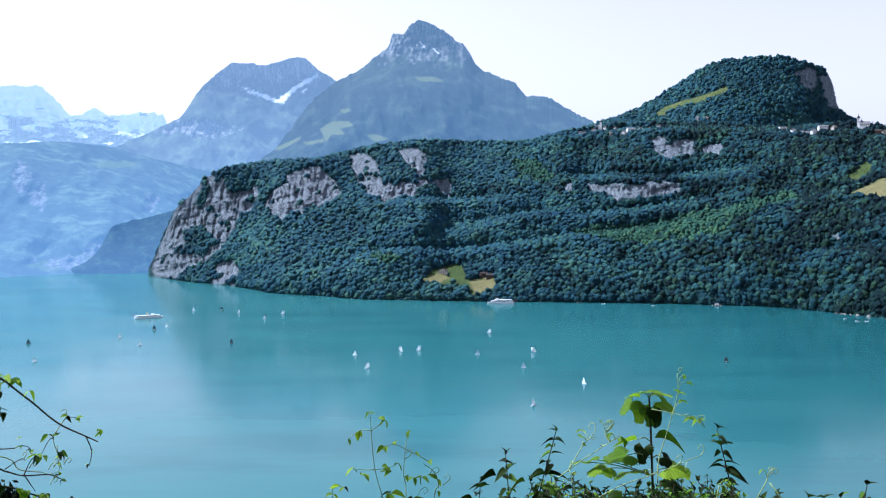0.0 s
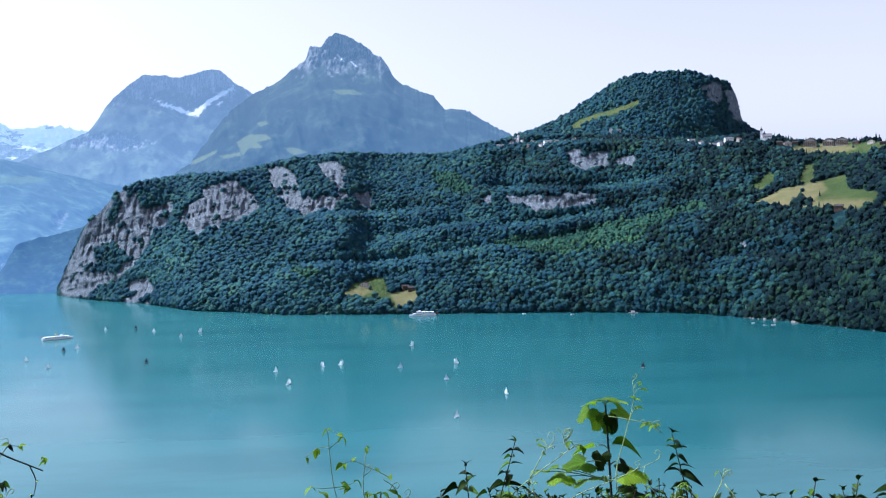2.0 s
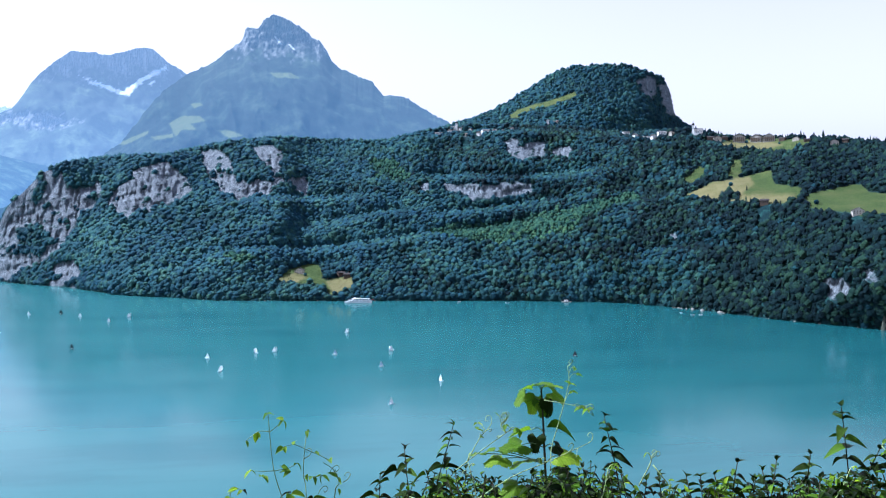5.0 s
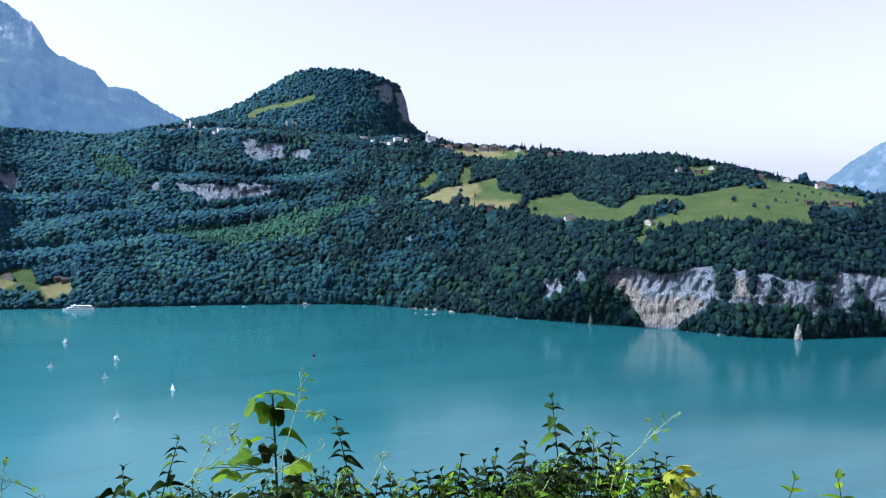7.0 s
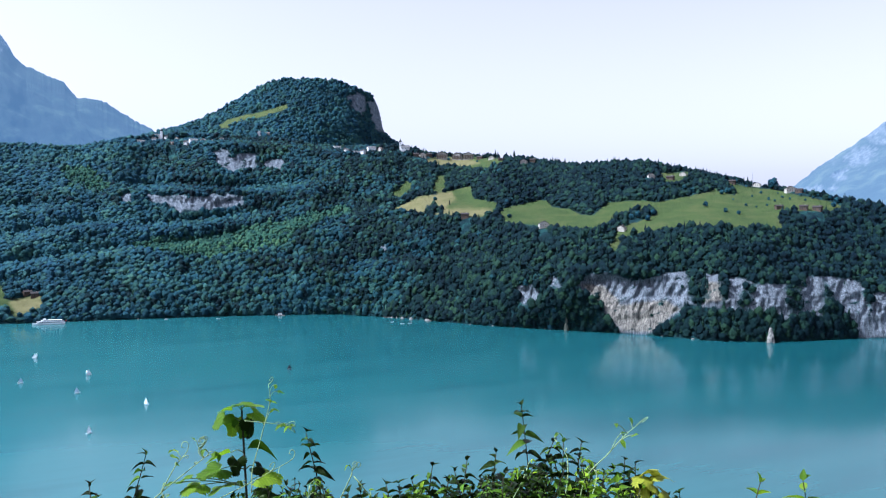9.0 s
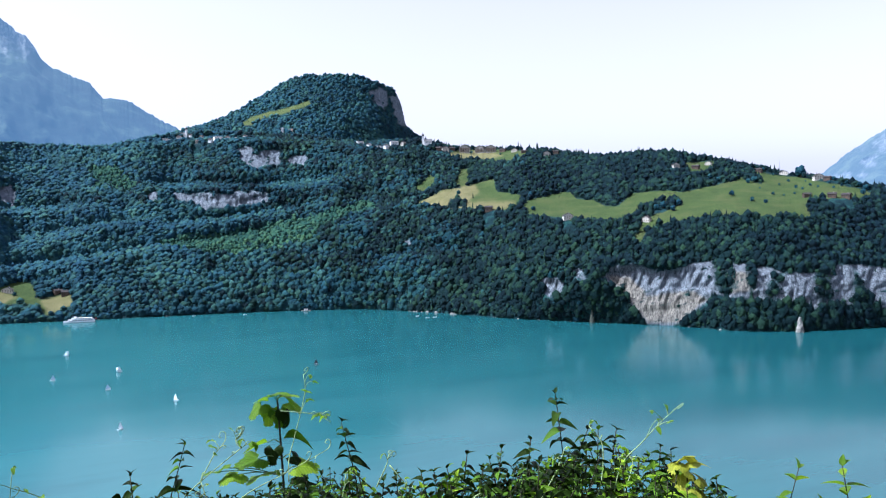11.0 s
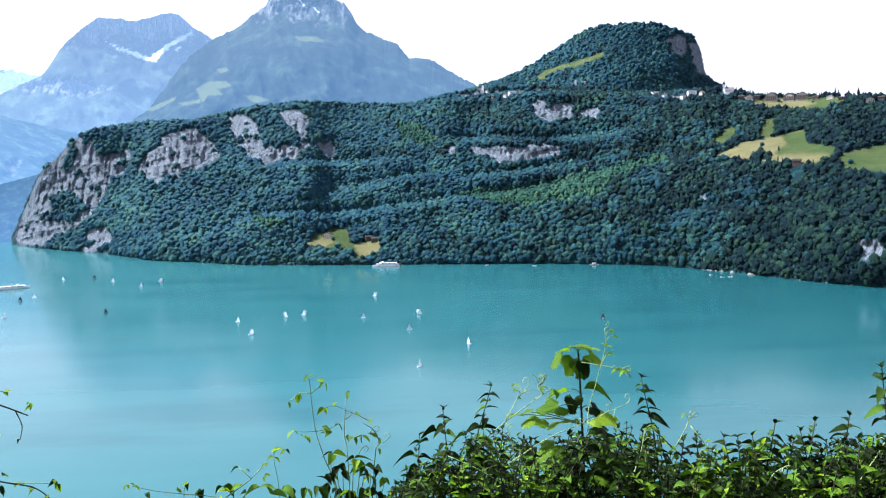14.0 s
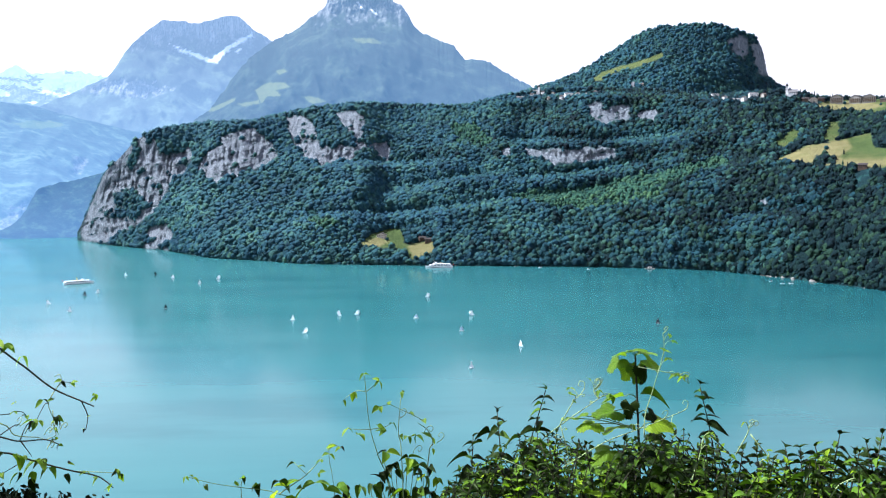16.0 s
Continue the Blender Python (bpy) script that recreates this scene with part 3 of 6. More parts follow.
YOUNG = [
    [(8.74, -1.52), (10.77, -0.85), (12.31, -1.06), (15.37, -0.47), (18.37, 0.22), (22.74, 1.2), (23.17, 0.64), (19.48, -0.4), (18.55, -1.46), (16.12, -2.05), (12.3, -2.45), (9.98, -2.04)],
    [(-5.08, -3.17), (-4.01, -2.89), (-2.95, -3.45), (-3.45, -3.83), (-4.59, -3.65)],
    [(4.51, 3.28), (6.15, 3.57), (7.54, 2.54), (7.3, 1.88), (5.35, 2.3)],
]
BENCHES = [
    [(-1.72, -3.09), (2.16, -2.85), (6.08, -2.35), (9.2, -1.76), (12.31, -1.48), (16.12, -0.82), (19.48, 0.13), (22.74, 1.2), (24.5, 1.64)],
    [(8.44, -0.51), (12.32, -0.17), (15.75, 0.25), (18.75, 0.75), (21.67, 1.45), (24.15, 2.21)],
    [(-3.24, -2.44), (-0.15, -1.84), (2.19, -1.09), (5.32, -0.47), (8.44, -0.04)],
    [(-9.27, -4.5), (-7.42, -3.99), (-4.77, -3.1), (-2.1, -2.85), (0.62, -2.12)],
    [(7.69, 2.15), (11.57, 2.13), (16.14, 2.12), (19.12, 2.4), (22.39, 2.99)],
    [(8.5, 5.15), (12.36, 5.23), (14.27, 5.29), (17.29, 5.32), (22.4, 4.92), (25.2, 4.95)],
    [(-7.67, 2.09), (-4.71, 0.28), (-1.66, 0.63), (1.43, 0.48), (4.56, 0.94)],
    [(20.33, -0.84), (23.39, 0.53), (25.71, 1.11), (27.27, 0.99)],
    [(23.44, -3.12), (28.1, -2.35), (32.79, -2.39), (37.44, -3.18), (40.47, -2.79), (45.63, -3.01), (49.51, -3.53)],
]
DOME_MEADOW = [
    [(14.21, 6.4), (14.97, 6.94), (15.99, 7.24), (17.11, 7.5), (18.05, 7.83), (18.75, 8.06), (18.86, 7.83), (18.04, 7.46), (16.93, 7.13), (15.8, 6.91), (14.89, 6.38)],
]
DOME_CLIFF = [
    [(22.89, 8.63), (23.5, 8.84), (23.93, 8.63), (24.14, 7.88), (23.68, 7.64), (23.21, 8.12)],
    [(24.21, 8.37), (24.86, 8.47), (25.22, 7.53), (25.32, 6.43), (24.93, 6.61), (24.53, 7.44)],
]
hill = Slope(np.arange(-19.6, 64.01, 0.09), SHORE, CREST, SKYLINE, z0=-2.0, rows=200, gully=65, ledge=260, bulge=curve([(-20, 1.15), (22, 1.2), (36, 1.75), (64, 1.8)]),
             rock=CLIFFS_WEST + CLIFFS_EAST, meadow=MEADOWS, dry=DRY, benches=BENCHES, scrub=SCRUB, copses=COPSES, crag=15.0, steep=0.45, seed=2)
hill.build("hillside", M_HILL, "steep wooded lakeside mountain with pale limestone cliffs and meadows")

dome = Slope(np.arange(8, 32.01, 0.13), curve([(8, 2420), (21, 2400), (25, 2560), (32, 2700)]), curve([(8, 2700), (13, 2800), (21, 2780), (23.5, 2830), (25, 2990), (32, 3150)]),
             curve([(8, 5.2), (10.1, 5.75), (13, 6.72), (15.6, 8.2), (17.8, 9.52), (20, 9.76), (22.3, 9.62), (23.7, 9.15), (24.6, 8.6), (25.0, 7.9), (25.2, 6.8), (26.3, 5.5), (28, 4.9), (32, 4.3)]),
             z0=300, rows=110, gully=24, ledge=120, bulge=1.3, rock=DOME_CLIFF, meadow=DOME_MEADOW, seed=4, back=(400, 200))
dome.dry = 0.15 * dome.meadow
dome.build("dome_hill", M_HILL, "rounded wooded hill with a sheer cliff and a grassy slope")

headland = Slope(np.arange(-25.0, -14.9, 0.15), curve([(-25, 2520), (-23.7, 2440), (-19, 2420), (-15, 2400)]), curve([(-25, 2540), (-23.7, 2520), (-21, 2650), (-15, 2700)]),
                 curve([(-25, -3.9), (-23.9, -3.8), (-22.9, -2.9), (-21.7, -1.0), (-19.5, -0.4), (-17.9, 0.1), (-15, 1.2)]), z0=-2.0, rows=60, gully=18, seed=6, ragged=0.16)
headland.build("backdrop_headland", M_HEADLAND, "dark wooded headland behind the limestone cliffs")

# ---- the far mountains ----
PYRAMID_MEADOWS = [
    [(-8.41, 5.59), (-7.6, 6.08), (-6.48, 6.13), (-6.04, 5.84), (-7.01, 5.6), (-6.65, 5.23), (-7.61, 5.18), (-7.99, 4.69)],
    [(-11.62, 4.11), (-10.9, 4.52), (-9.63, 5.09), (-9.74, 4.83), (-11.09, 4.11)],
    [(-5.38, 5.24), (-4.44, 5.24), (-3.65, 4.94), (-4.63, 4.75)],
    [(-9.53, 4.68), (-8.17, 4.92), (-8.1, 4.69), (-9.28, 4.5)],
    [(-7.03, 6.87), (-6.47, 7.03), (-6.17, 6.81), (-6.77, 6.65)],
    [(-1.9, 9.1), (-0.56, 9.18), (0.01, 8.81), (-1.52, 8.8)],
]
PYRAMID_SNOW = [
    [(-1.67, 11.47), (-1.56, 11.47), (-1.1, 10.96), (-1.26, 10.96)],
    [(-0.72, 11.04), (-0.57, 10.97), (-0.27, 10.67), (-0.46, 10.71)],
]
SNOWFIELDS = [
    [(-8.56, 9.31), (-8.42, 9.1), (-9.45, 8.41), (-10.19, 7.92), (-10.77, 7.25), (-11.35, 7.23), (-11.01, 7.68), (-10.47, 8.13), (-9.59, 8.7)],
    [(-13.78, 8.38), (-12.95, 8.05), (-11.97, 7.83), (-11.13, 7.46), (-11.35, 7.2), (-12.26, 7.53), (-13.16, 7.83)],
    [(-9.61, 8.01), (-9.38, 8.31), (-9.24, 8.24), (-9.5, 7.86)],
    [(-12.56, 9.86), (-12.35, 9.9), (-12.35, 9.76), (-12.56, 9.75)],
]
pyramid = Slope(np.arange(-14, 14.01, 0.07), curve([(-14, 2750), (14, 2750)]), curve([(-14, 3700), (-2, 4000), (14, 3500)]),
                curve([(-14, 2.6), (-11.3, 4.3), (-9.2, 7.15), (-7.5, 8.62), (-5.4, 9.75), (-4.4, 10.62), (-3.65, 11.25), (-3.5, 11.75), (-2.7, 11.94), (-2.2, 12.5), (-1.7, 12.8), (-0.5, 12.5), (0.6, 11.75),
                       (1.7, 10.9), (2.2, 10.0), (3.7, 9.15), (5.0, 8.6), (5.4, 8.05), (7.2, 7.7), (8.7, 6.8), (10, 6.1), (14, 3.6)]),
                z0=120, rows=190, gully=230, ledge=520, ribs=150.0, ragged=0.16, bulge=1.25, seed=8, back=(600, 500), bare=(10.2, 1.3, 0.8), freq=3.0, crag=60.0,
                meadow=PYRAMID_MEADOWS)
pyramid.dry = 0.3 * pyramid.meadow
pyramid.snow = areas(pyramid.az, pyramid.el, PYRAMID_SNOW, 0.02, 6.0, 3, 20.0)
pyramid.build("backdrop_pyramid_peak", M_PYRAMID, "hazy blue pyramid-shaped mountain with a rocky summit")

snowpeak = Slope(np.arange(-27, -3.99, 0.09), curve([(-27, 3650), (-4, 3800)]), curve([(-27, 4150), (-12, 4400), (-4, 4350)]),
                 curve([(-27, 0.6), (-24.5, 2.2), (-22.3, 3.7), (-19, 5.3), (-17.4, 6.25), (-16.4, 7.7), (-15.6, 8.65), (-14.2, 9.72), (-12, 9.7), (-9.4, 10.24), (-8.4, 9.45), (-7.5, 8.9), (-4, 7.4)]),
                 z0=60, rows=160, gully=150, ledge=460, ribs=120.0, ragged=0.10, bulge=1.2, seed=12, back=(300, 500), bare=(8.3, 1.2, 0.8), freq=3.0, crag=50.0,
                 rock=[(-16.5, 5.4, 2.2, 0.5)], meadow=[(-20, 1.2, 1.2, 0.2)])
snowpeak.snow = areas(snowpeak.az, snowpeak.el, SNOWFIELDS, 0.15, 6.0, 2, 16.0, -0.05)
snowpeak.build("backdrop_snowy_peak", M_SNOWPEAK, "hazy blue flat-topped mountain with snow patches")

farsnow = Slope(np.arange(-48, -14.9, 0.12), curve([(-48, 4450), (-15, 4450)]), curve([(-48, 5300), (-15, 5350)]),
                curve([(-48, 6.5), (-36, 8.2), (-30, 7.2), (-27.9, 7.6), (-26.7, 7.6), (-25.8, 7.7), (-24.8, 6.8), (-23.9, 6.0), (-22.7, 6.45), (-21.6, 6.1), (-19.9, 6.4), (-18.2, 6.2), (-15, 5.6)]),
                z0=150, rows=110, gully=100, ledge=380, crag=40.0, freq=3.0, ragged=0.24, seed=15, back=(120, 300), rock=[(-26, 6.5, 9, 2.2), (-20, 5.8, 4, 1.2)])
farsnow.snow = np.clip((1.3 * fbm(farsnow.az * 1.3, farsnow.el * 3.2, 6, 21, 0.6) + 0.5 * (farsnow.el - 5.0)) * 8.0, 0, 1)
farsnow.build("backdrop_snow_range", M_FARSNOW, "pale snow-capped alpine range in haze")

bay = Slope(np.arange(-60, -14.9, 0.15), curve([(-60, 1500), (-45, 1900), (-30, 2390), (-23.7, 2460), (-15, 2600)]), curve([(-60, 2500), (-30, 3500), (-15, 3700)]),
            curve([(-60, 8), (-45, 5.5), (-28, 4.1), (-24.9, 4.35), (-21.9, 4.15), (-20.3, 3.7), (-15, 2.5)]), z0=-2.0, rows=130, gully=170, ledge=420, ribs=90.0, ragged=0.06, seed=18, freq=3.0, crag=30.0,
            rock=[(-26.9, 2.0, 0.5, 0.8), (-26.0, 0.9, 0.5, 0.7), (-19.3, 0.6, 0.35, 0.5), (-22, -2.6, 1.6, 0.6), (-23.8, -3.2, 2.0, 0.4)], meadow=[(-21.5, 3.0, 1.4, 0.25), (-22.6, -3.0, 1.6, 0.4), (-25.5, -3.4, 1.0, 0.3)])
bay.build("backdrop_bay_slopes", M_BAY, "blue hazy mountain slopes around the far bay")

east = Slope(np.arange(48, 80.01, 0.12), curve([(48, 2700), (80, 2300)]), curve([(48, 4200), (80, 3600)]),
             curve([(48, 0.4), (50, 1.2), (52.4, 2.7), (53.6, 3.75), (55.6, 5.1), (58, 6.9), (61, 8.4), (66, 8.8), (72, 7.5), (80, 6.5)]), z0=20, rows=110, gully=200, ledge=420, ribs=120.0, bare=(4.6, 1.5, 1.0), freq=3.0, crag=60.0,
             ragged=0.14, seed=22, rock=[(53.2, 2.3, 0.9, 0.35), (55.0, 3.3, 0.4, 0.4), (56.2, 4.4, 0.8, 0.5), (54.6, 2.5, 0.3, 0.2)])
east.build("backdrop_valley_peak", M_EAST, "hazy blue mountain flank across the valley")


# ---- woods: many small crowns, each slope's wood one object ----
def crown_shapes(kind, count, seed):
    """Unit crowns (height 1, base at 0): lumpy broadleaf heads or tiered conifers."""
    rng = np.random.RandomState(seed)
    shapes = []
    for _ in range(count):
        if kind == "conifer":
            v, f, n = [], [], 6
            for tier in range(2):
                z0, z1, rad = 0.08 + 0.36 * tier, 0.62 + 0.38 * tier, 0.5 * (1 - 0.34 * tier)
                base = len(v)
                for k in range(n):
                    a = 2 * np.pi * (k + 0.5 * tier) / n + rng.uniform(-0.2, 0.2)
                    rr = rad * rng.uniform(0.72, 1.15)
                    v.append((rr * np.cos(a), rr * np.sin(a), z0 + rng.uniform(-0.05, 0.05)))
                v.append((rng.uniform(-0.03, 0.03), rng.uniform(-0.03, 0.03), z1))
                f += [(base + k, base + (k + 1) % n, base + n) for k in range(n)]
            shapes.append((np.array(v), np.array(f)))
        else:
            n, v, f = 5, [], []
            for z, rad in ((0.12, 0.42), (0.60, 0.46)):
                for k in range(n):
                    a = 2 * np.pi * (k + 0.5 * (z > 0.3)) / n + rng.uniform(-0.25, 0.25)
                    rr = rad * rng.uniform(0.78, 1.18)
                    v.append((rr * np.cos(a), rr * np.sin(a), z + rng.uniform(-0.10, 0.10)))
            v.append((rng.uniform(-0.12, 0.12), rng.uniform(-0.12, 0.12), 1.0 + rng.uniform(-0.05, 0.05)))
            for k in range(n):
                q = (k + 1) % n
                f += [(k, q, q + n), (k, q + n, k + n), (n + k, n + q, 2 * n)]
            shapes.append((np.array(v), np.array(f)))
    return shapes


def woods(name, places, lie, kind, mat, width, height, label, seed, smooth=False):
    rng = np.random.RandomState(seed)
    shapes = crown_shapes(kind, 16, seed)
    pick = rng.randint(0, len(shapes), len(places))
    V, F, N, base = [], [], [], 0
    for s, (v, f) in enumerate(shapes):
        P = places[pick == s]
        if not len(P):
            continue
        k = len(P)
        turn = rng.rand(k) * 2 * np.pi
        size = 0.5 + 1.35 * rng.rand(k) ** 2.2
        w, h = width * size, height * size * rng.uniform(0.9, 1.5, k)
        c, d = np.cos(turn), np.sin(turn)
        x, y = v[:, 0][None] * w[:, None], v[:, 1][None] * w[:, None]
        W = np.stack([x * c[:, None] - y * d[:, None], x * d[:, None] + y * c[:, None], v[:, 2][None] * h[:, None]], -1) + P[:, None]
        V.append(W.reshape(-1, 3))
        N.append(np.repeat(lie[pick == s], len(v), 0))
        F.append((f[None] + (np.arange(k) * len(v))[:, None, None] + base).reshape(-1, 3))
        base += k * len(v)
    me = array_mesh(name, np.concatenate(V), np.concatenate(F), mat, smooth)
    me.attributes.new("lie", "FLOAT_VECTOR", "POINT").data.foreach_set("vector", np.ascontiguousarray(np.concatenate(N), np.float32).ravel())
    return tagged(new(name, me), label, "trees", kind="stuff")


def wooded(slope, stem, count, seed, young=(), shade=0.0, width=7.4):
    """Covers the free parts of a slope with mixed wood."""
    rng = np.random.RandomState(seed)
    ledges = np.clip(fbm(slope.az * 2.2, slope.el * 5.5, 4, seed + 9) * 2.2 - 0.35, 0, 1)      # bushes root on the cliffs' ledges
    free = np.maximum(np.clip(1.0 - 1.5 * slope.rock, 0.003, 1), 0.05 * ledges) * np.clip(1.0 - 1.6 * slope.meadow, 0, 1)
    below = np.max([np.roll(np.maximum(slope.rock, slope.meadow), -k, 0) for k in range(1, 5)], 0)      # no crowns hide the foot of a wall
    free = free * (1 - 0.85 * below)
    free[slope.rows + 2:] = 0
    free = free * ((slope.az > -19.1) | (slope is not hill))
    free = free * (slope.z > 1.0)
    P, A, E, L = slope.scatter(count, rng, free)
    if slope is hill:
        open_ground = np.zeros(len(P), bool)
        for az, el, near, ahead in CLEARINGS:
            q = np.array(slope.at(az, el))
            out = np.array([math.sin(radians(az)), math.cos(radians(az))])
            d = (P[:, :2] - q[:2])
            along, across = d @ out, np.abs(d @ [out[1], -out[0]])
            open_ground |= (across < near * 0.8) & (along < near * 0.7) & (along > -ahead)
        P, A, E, L = P[~open_ground], A[~open_ground], E[~open_ground], L[~open_ground]
        count = len(P)
    P = P - [0, 0, 2.2]
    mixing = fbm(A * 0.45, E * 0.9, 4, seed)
    mixing = 0.28 * (mixing - mixing.mean()) / mixing.std() + rng.uniform(-0.55, 0.55, count) + np.clip(A / 21, -0.5, 1.9) + 0.3 * np.clip((A - 24) / 8, 0, 1) + shade      # crown tones darken eastward, painted in place of haze thinning away from the sun
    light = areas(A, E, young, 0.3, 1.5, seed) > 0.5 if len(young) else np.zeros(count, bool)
    mid_toned, dark_toned = ~light & (mixing > 0.22), ~light & (mixing > 1.05)
    mid_toned = mid_toned & ~dark_toned
    woods(stem + "_broadleaf_wood", P[~light & ~dark_toned & ~mid_toned], L[~light & ~dark_toned & ~mid_toned], "broadleaf", M_HAZECROWN, width * 1.6, width * 1.05, "dense dark green broadleaf wood on the steep slope", seed + 1, True)
    woods(stem + "_beech_wood", P[mid_toned], L[mid_toned], "broadleaf", M_MIDCROWN, width * 1.55, width * 1.1, "deep green beech wood on the middle of the slope", seed + 4, True)
    spruce = dark_toned & (rng.rand(count) < 0.16)
    woods(stem + "_oak_wood", P[dark_toned & ~spruce], L[dark_toned & ~spruce], "broadleaf", M_DARKCROWN, width * 1.5, width * 1.15, "dark mixed wood on the eastern slope", seed + 5, True)
    woods(stem + "_conifer_wood", P[spruce], L[spruce], "conifer", M_DARKCROWN, width * 0.70, width * 1.6, "dark blue-green spruces among the broadleaf wood", seed + 2)
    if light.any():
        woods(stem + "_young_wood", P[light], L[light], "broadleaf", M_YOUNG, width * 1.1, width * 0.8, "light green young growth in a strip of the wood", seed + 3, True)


# places of the houses and lone trees on the slope: kind, azimuth, elevation
VILLAGE = [("long", 9.47, 5.21), ("white", 10.28, 5.31), ("white", 11.02, 5.49), ("cream", 11.71, 5.4), ("hotel", 12.67, 5.26), ("white", 12.29, 5.15), ("white", 13.32, 5.36),
           ("cream", 14.01, 5.42), ("white", 14.5, 5.48), ("cream", 11.4, 5.1), ("long", 22.25, 5.18), ("white", 22.79, 4.94), ("long", 23.39, 4.91), ("hotel", 24.51, 5.05),
           ("cream", 25.1, 5.1), ("white", 23.99, 4.85), ("barn", 27.52, 4.79), ("farm", 27.98, 4.72), ("barn", 28.45, 4.73), ("chalet", 29.39, 4.59), ("chalet", 30.4, 4.53),
           ("chalet", 31.18, 4.54), ("barn", 31.96, 4.55), ("farm", 32.81, 4.56), ("barn", 33.39, 4.53), ("farm", 34.9, 4.32), ("barn", 35.55, 4.36)]
FARMS = [("barn", 51.54, 1.24), ("barn", 52.92, 1.15), ("farm", 50.15, 2.68), ("farm", 52.13, 2.5), ("barn", 52.63, 2.43), ("farm", 43.51, 3.3), ("farm", 45.53, 3.41),
         ("barn", 44.75, 3.15), ("barn", 31.02, 0.58), ("farm", 36.34, -0.07), ("farm", 41.64, -0.24), ("barn", 53.77, 1.09), ("barn", 48.64, 2.9), ("farm", 0.04, -4.25),
         ("barn", 2.84, -4.42), ("barn", 3.23, -4.58)]
LONE = [(0, 34, 0.55, 0.8), (1, 43.7, 0.8, 0.9), (0, 43.3, 0.45, 1), (1, 51.1, 2.45, 1.9), (2, 45.8, 2.9, 1), (1, 29.8, 4.42, 0.7), (0, 31.8, 4.35, 0.5), (2, 34.3, 4.5, 1.3), (0, 28.9, 1.75, 0.8),
        (2, 29.9, 1.4, 0.6), (2, 27.4, 1.7, 0.5), (1, 1.9, -4.75, 1), (0, 0.4, -4.5, 0.6), (0, 42.2, 0.5, 1), (1, 42.7, 0.6, 1), (0, 9.8, 5.22, 0.9), (1, 11.2, 5.36, 0.7), (0, 12.35, 5.24, 0.9),
        (0, 13.65, 5.3, 0.8), (1, 14.3, 5.32, 0.7), (0, 22.5, 4.82, 0.9), (1, 23.2, 4.72, 0.7), (0, 24.55, 4.78, 0.8), (2, 25.2, 4.85, 0.7), (0, 40, 1.1, 0.35), (1, 47.04, 1.34, 0.9), (0, 48.28, 0.99, 0.8),
        (0, 49.11, 0.85, 0.7), (1, 49.48, 1.37, 0.5), (0, 49.87, 1.99, 0.45), (1, 50.44, 2.17, 0.5), (0, 50.89, 1.78, 0.6), (0, 51.23, 1.67, 0.5), (1, 51.65, 1.89, 0.45), (0, 50.8, 1.38, 0.45), (0, 52.12, 1.82, 0.45),
        (1, 52.77, 2, 0.5), (0, 53.04, 1.75, 0.4), (1, 53.52, 1.83, 0.5), (0, 53.74, 2.01, 0.6), (1, 54.48, 1.76, 0.8), (0, 54.66, 1.34, 0.9), (1, 54.87, 1.55, 0.9), (0, 46.2, 2.3, 1), (1, 45.66, 2.52, 0.8),
        (0, 47.97, 2.16, 0.9), (1, 48.38, 2.2, 1), (2, 49.33, 2.83, 0.8), (1, 48.92, 2.9, 0.7), (0, 49.51, 2.61, 0.5), (0, 52.52, 2.68, 0.6), (1, 53.06, 2.22, 0.7), (0, 51.44, 2.18, 0.35), (0, 50.19, 1.3, 0.35),
        (0, 48.74, 1.8, 0.35)]
CLEARINGS = [(az, el, 15, 110 if k == "chalet" else 50) for k, az, el in VILLAGE + FARMS] + [(26.5, 5.15, 16, 40), (10.7, 5.5, 10, 30)] + [(az, el, 9, 25) for k, az, el, s in LONE]
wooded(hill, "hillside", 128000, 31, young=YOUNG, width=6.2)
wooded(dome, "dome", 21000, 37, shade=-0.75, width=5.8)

# ---- boats, houses and single trees ----
def box(bm, x0, x1, y0, y1, z0, z1):
    v = [bm.verts.new((x, y, z)) for z in (z0, z1) for x, y in ((x0, y0), (x1, y0), (x1, y1), (x0, y1))]
    for f in ((3, 2, 1, 0), (4, 5, 6, 7), (0, 1, 5, 4), (1, 2, 6, 5), (2, 3, 7, 6), (3, 0, 4, 7)):
        bm.faces.new([v[i] for i in f])


def tube(bm, pts, radii, sides=6):
    """A round rod through points, with a radius at each."""
    pts = [Vector(p) for p in pts]
    rings = []
    for i, p in enumerate(pts):
        d = (pts[min(i + 1, len(pts) - 1)] - pts[max(i - 1, 0)]).normalized()
        u = d.orthogonal().normalized()
        if rings:
            u = (last - d * last.dot(d)).normalized()
        last = u
        w = d.cross(u)
        rings.append([bm.verts.new(p + radii[i] * (math.cos(2 * math.pi * k / sides) * u + math.sin(2 * math.pi * k / sides) * w)) for k in range(sides)])
    for a, c in zip(rings, rings[1:]):
        for k in range(sides):
            bm.faces.new((a[k], a[(k + 1) % sides], c[(k + 1) % sides], c[k]))
    bm.faces.new(rings[0][::-1])
    bm.faces.new(rings[-1])


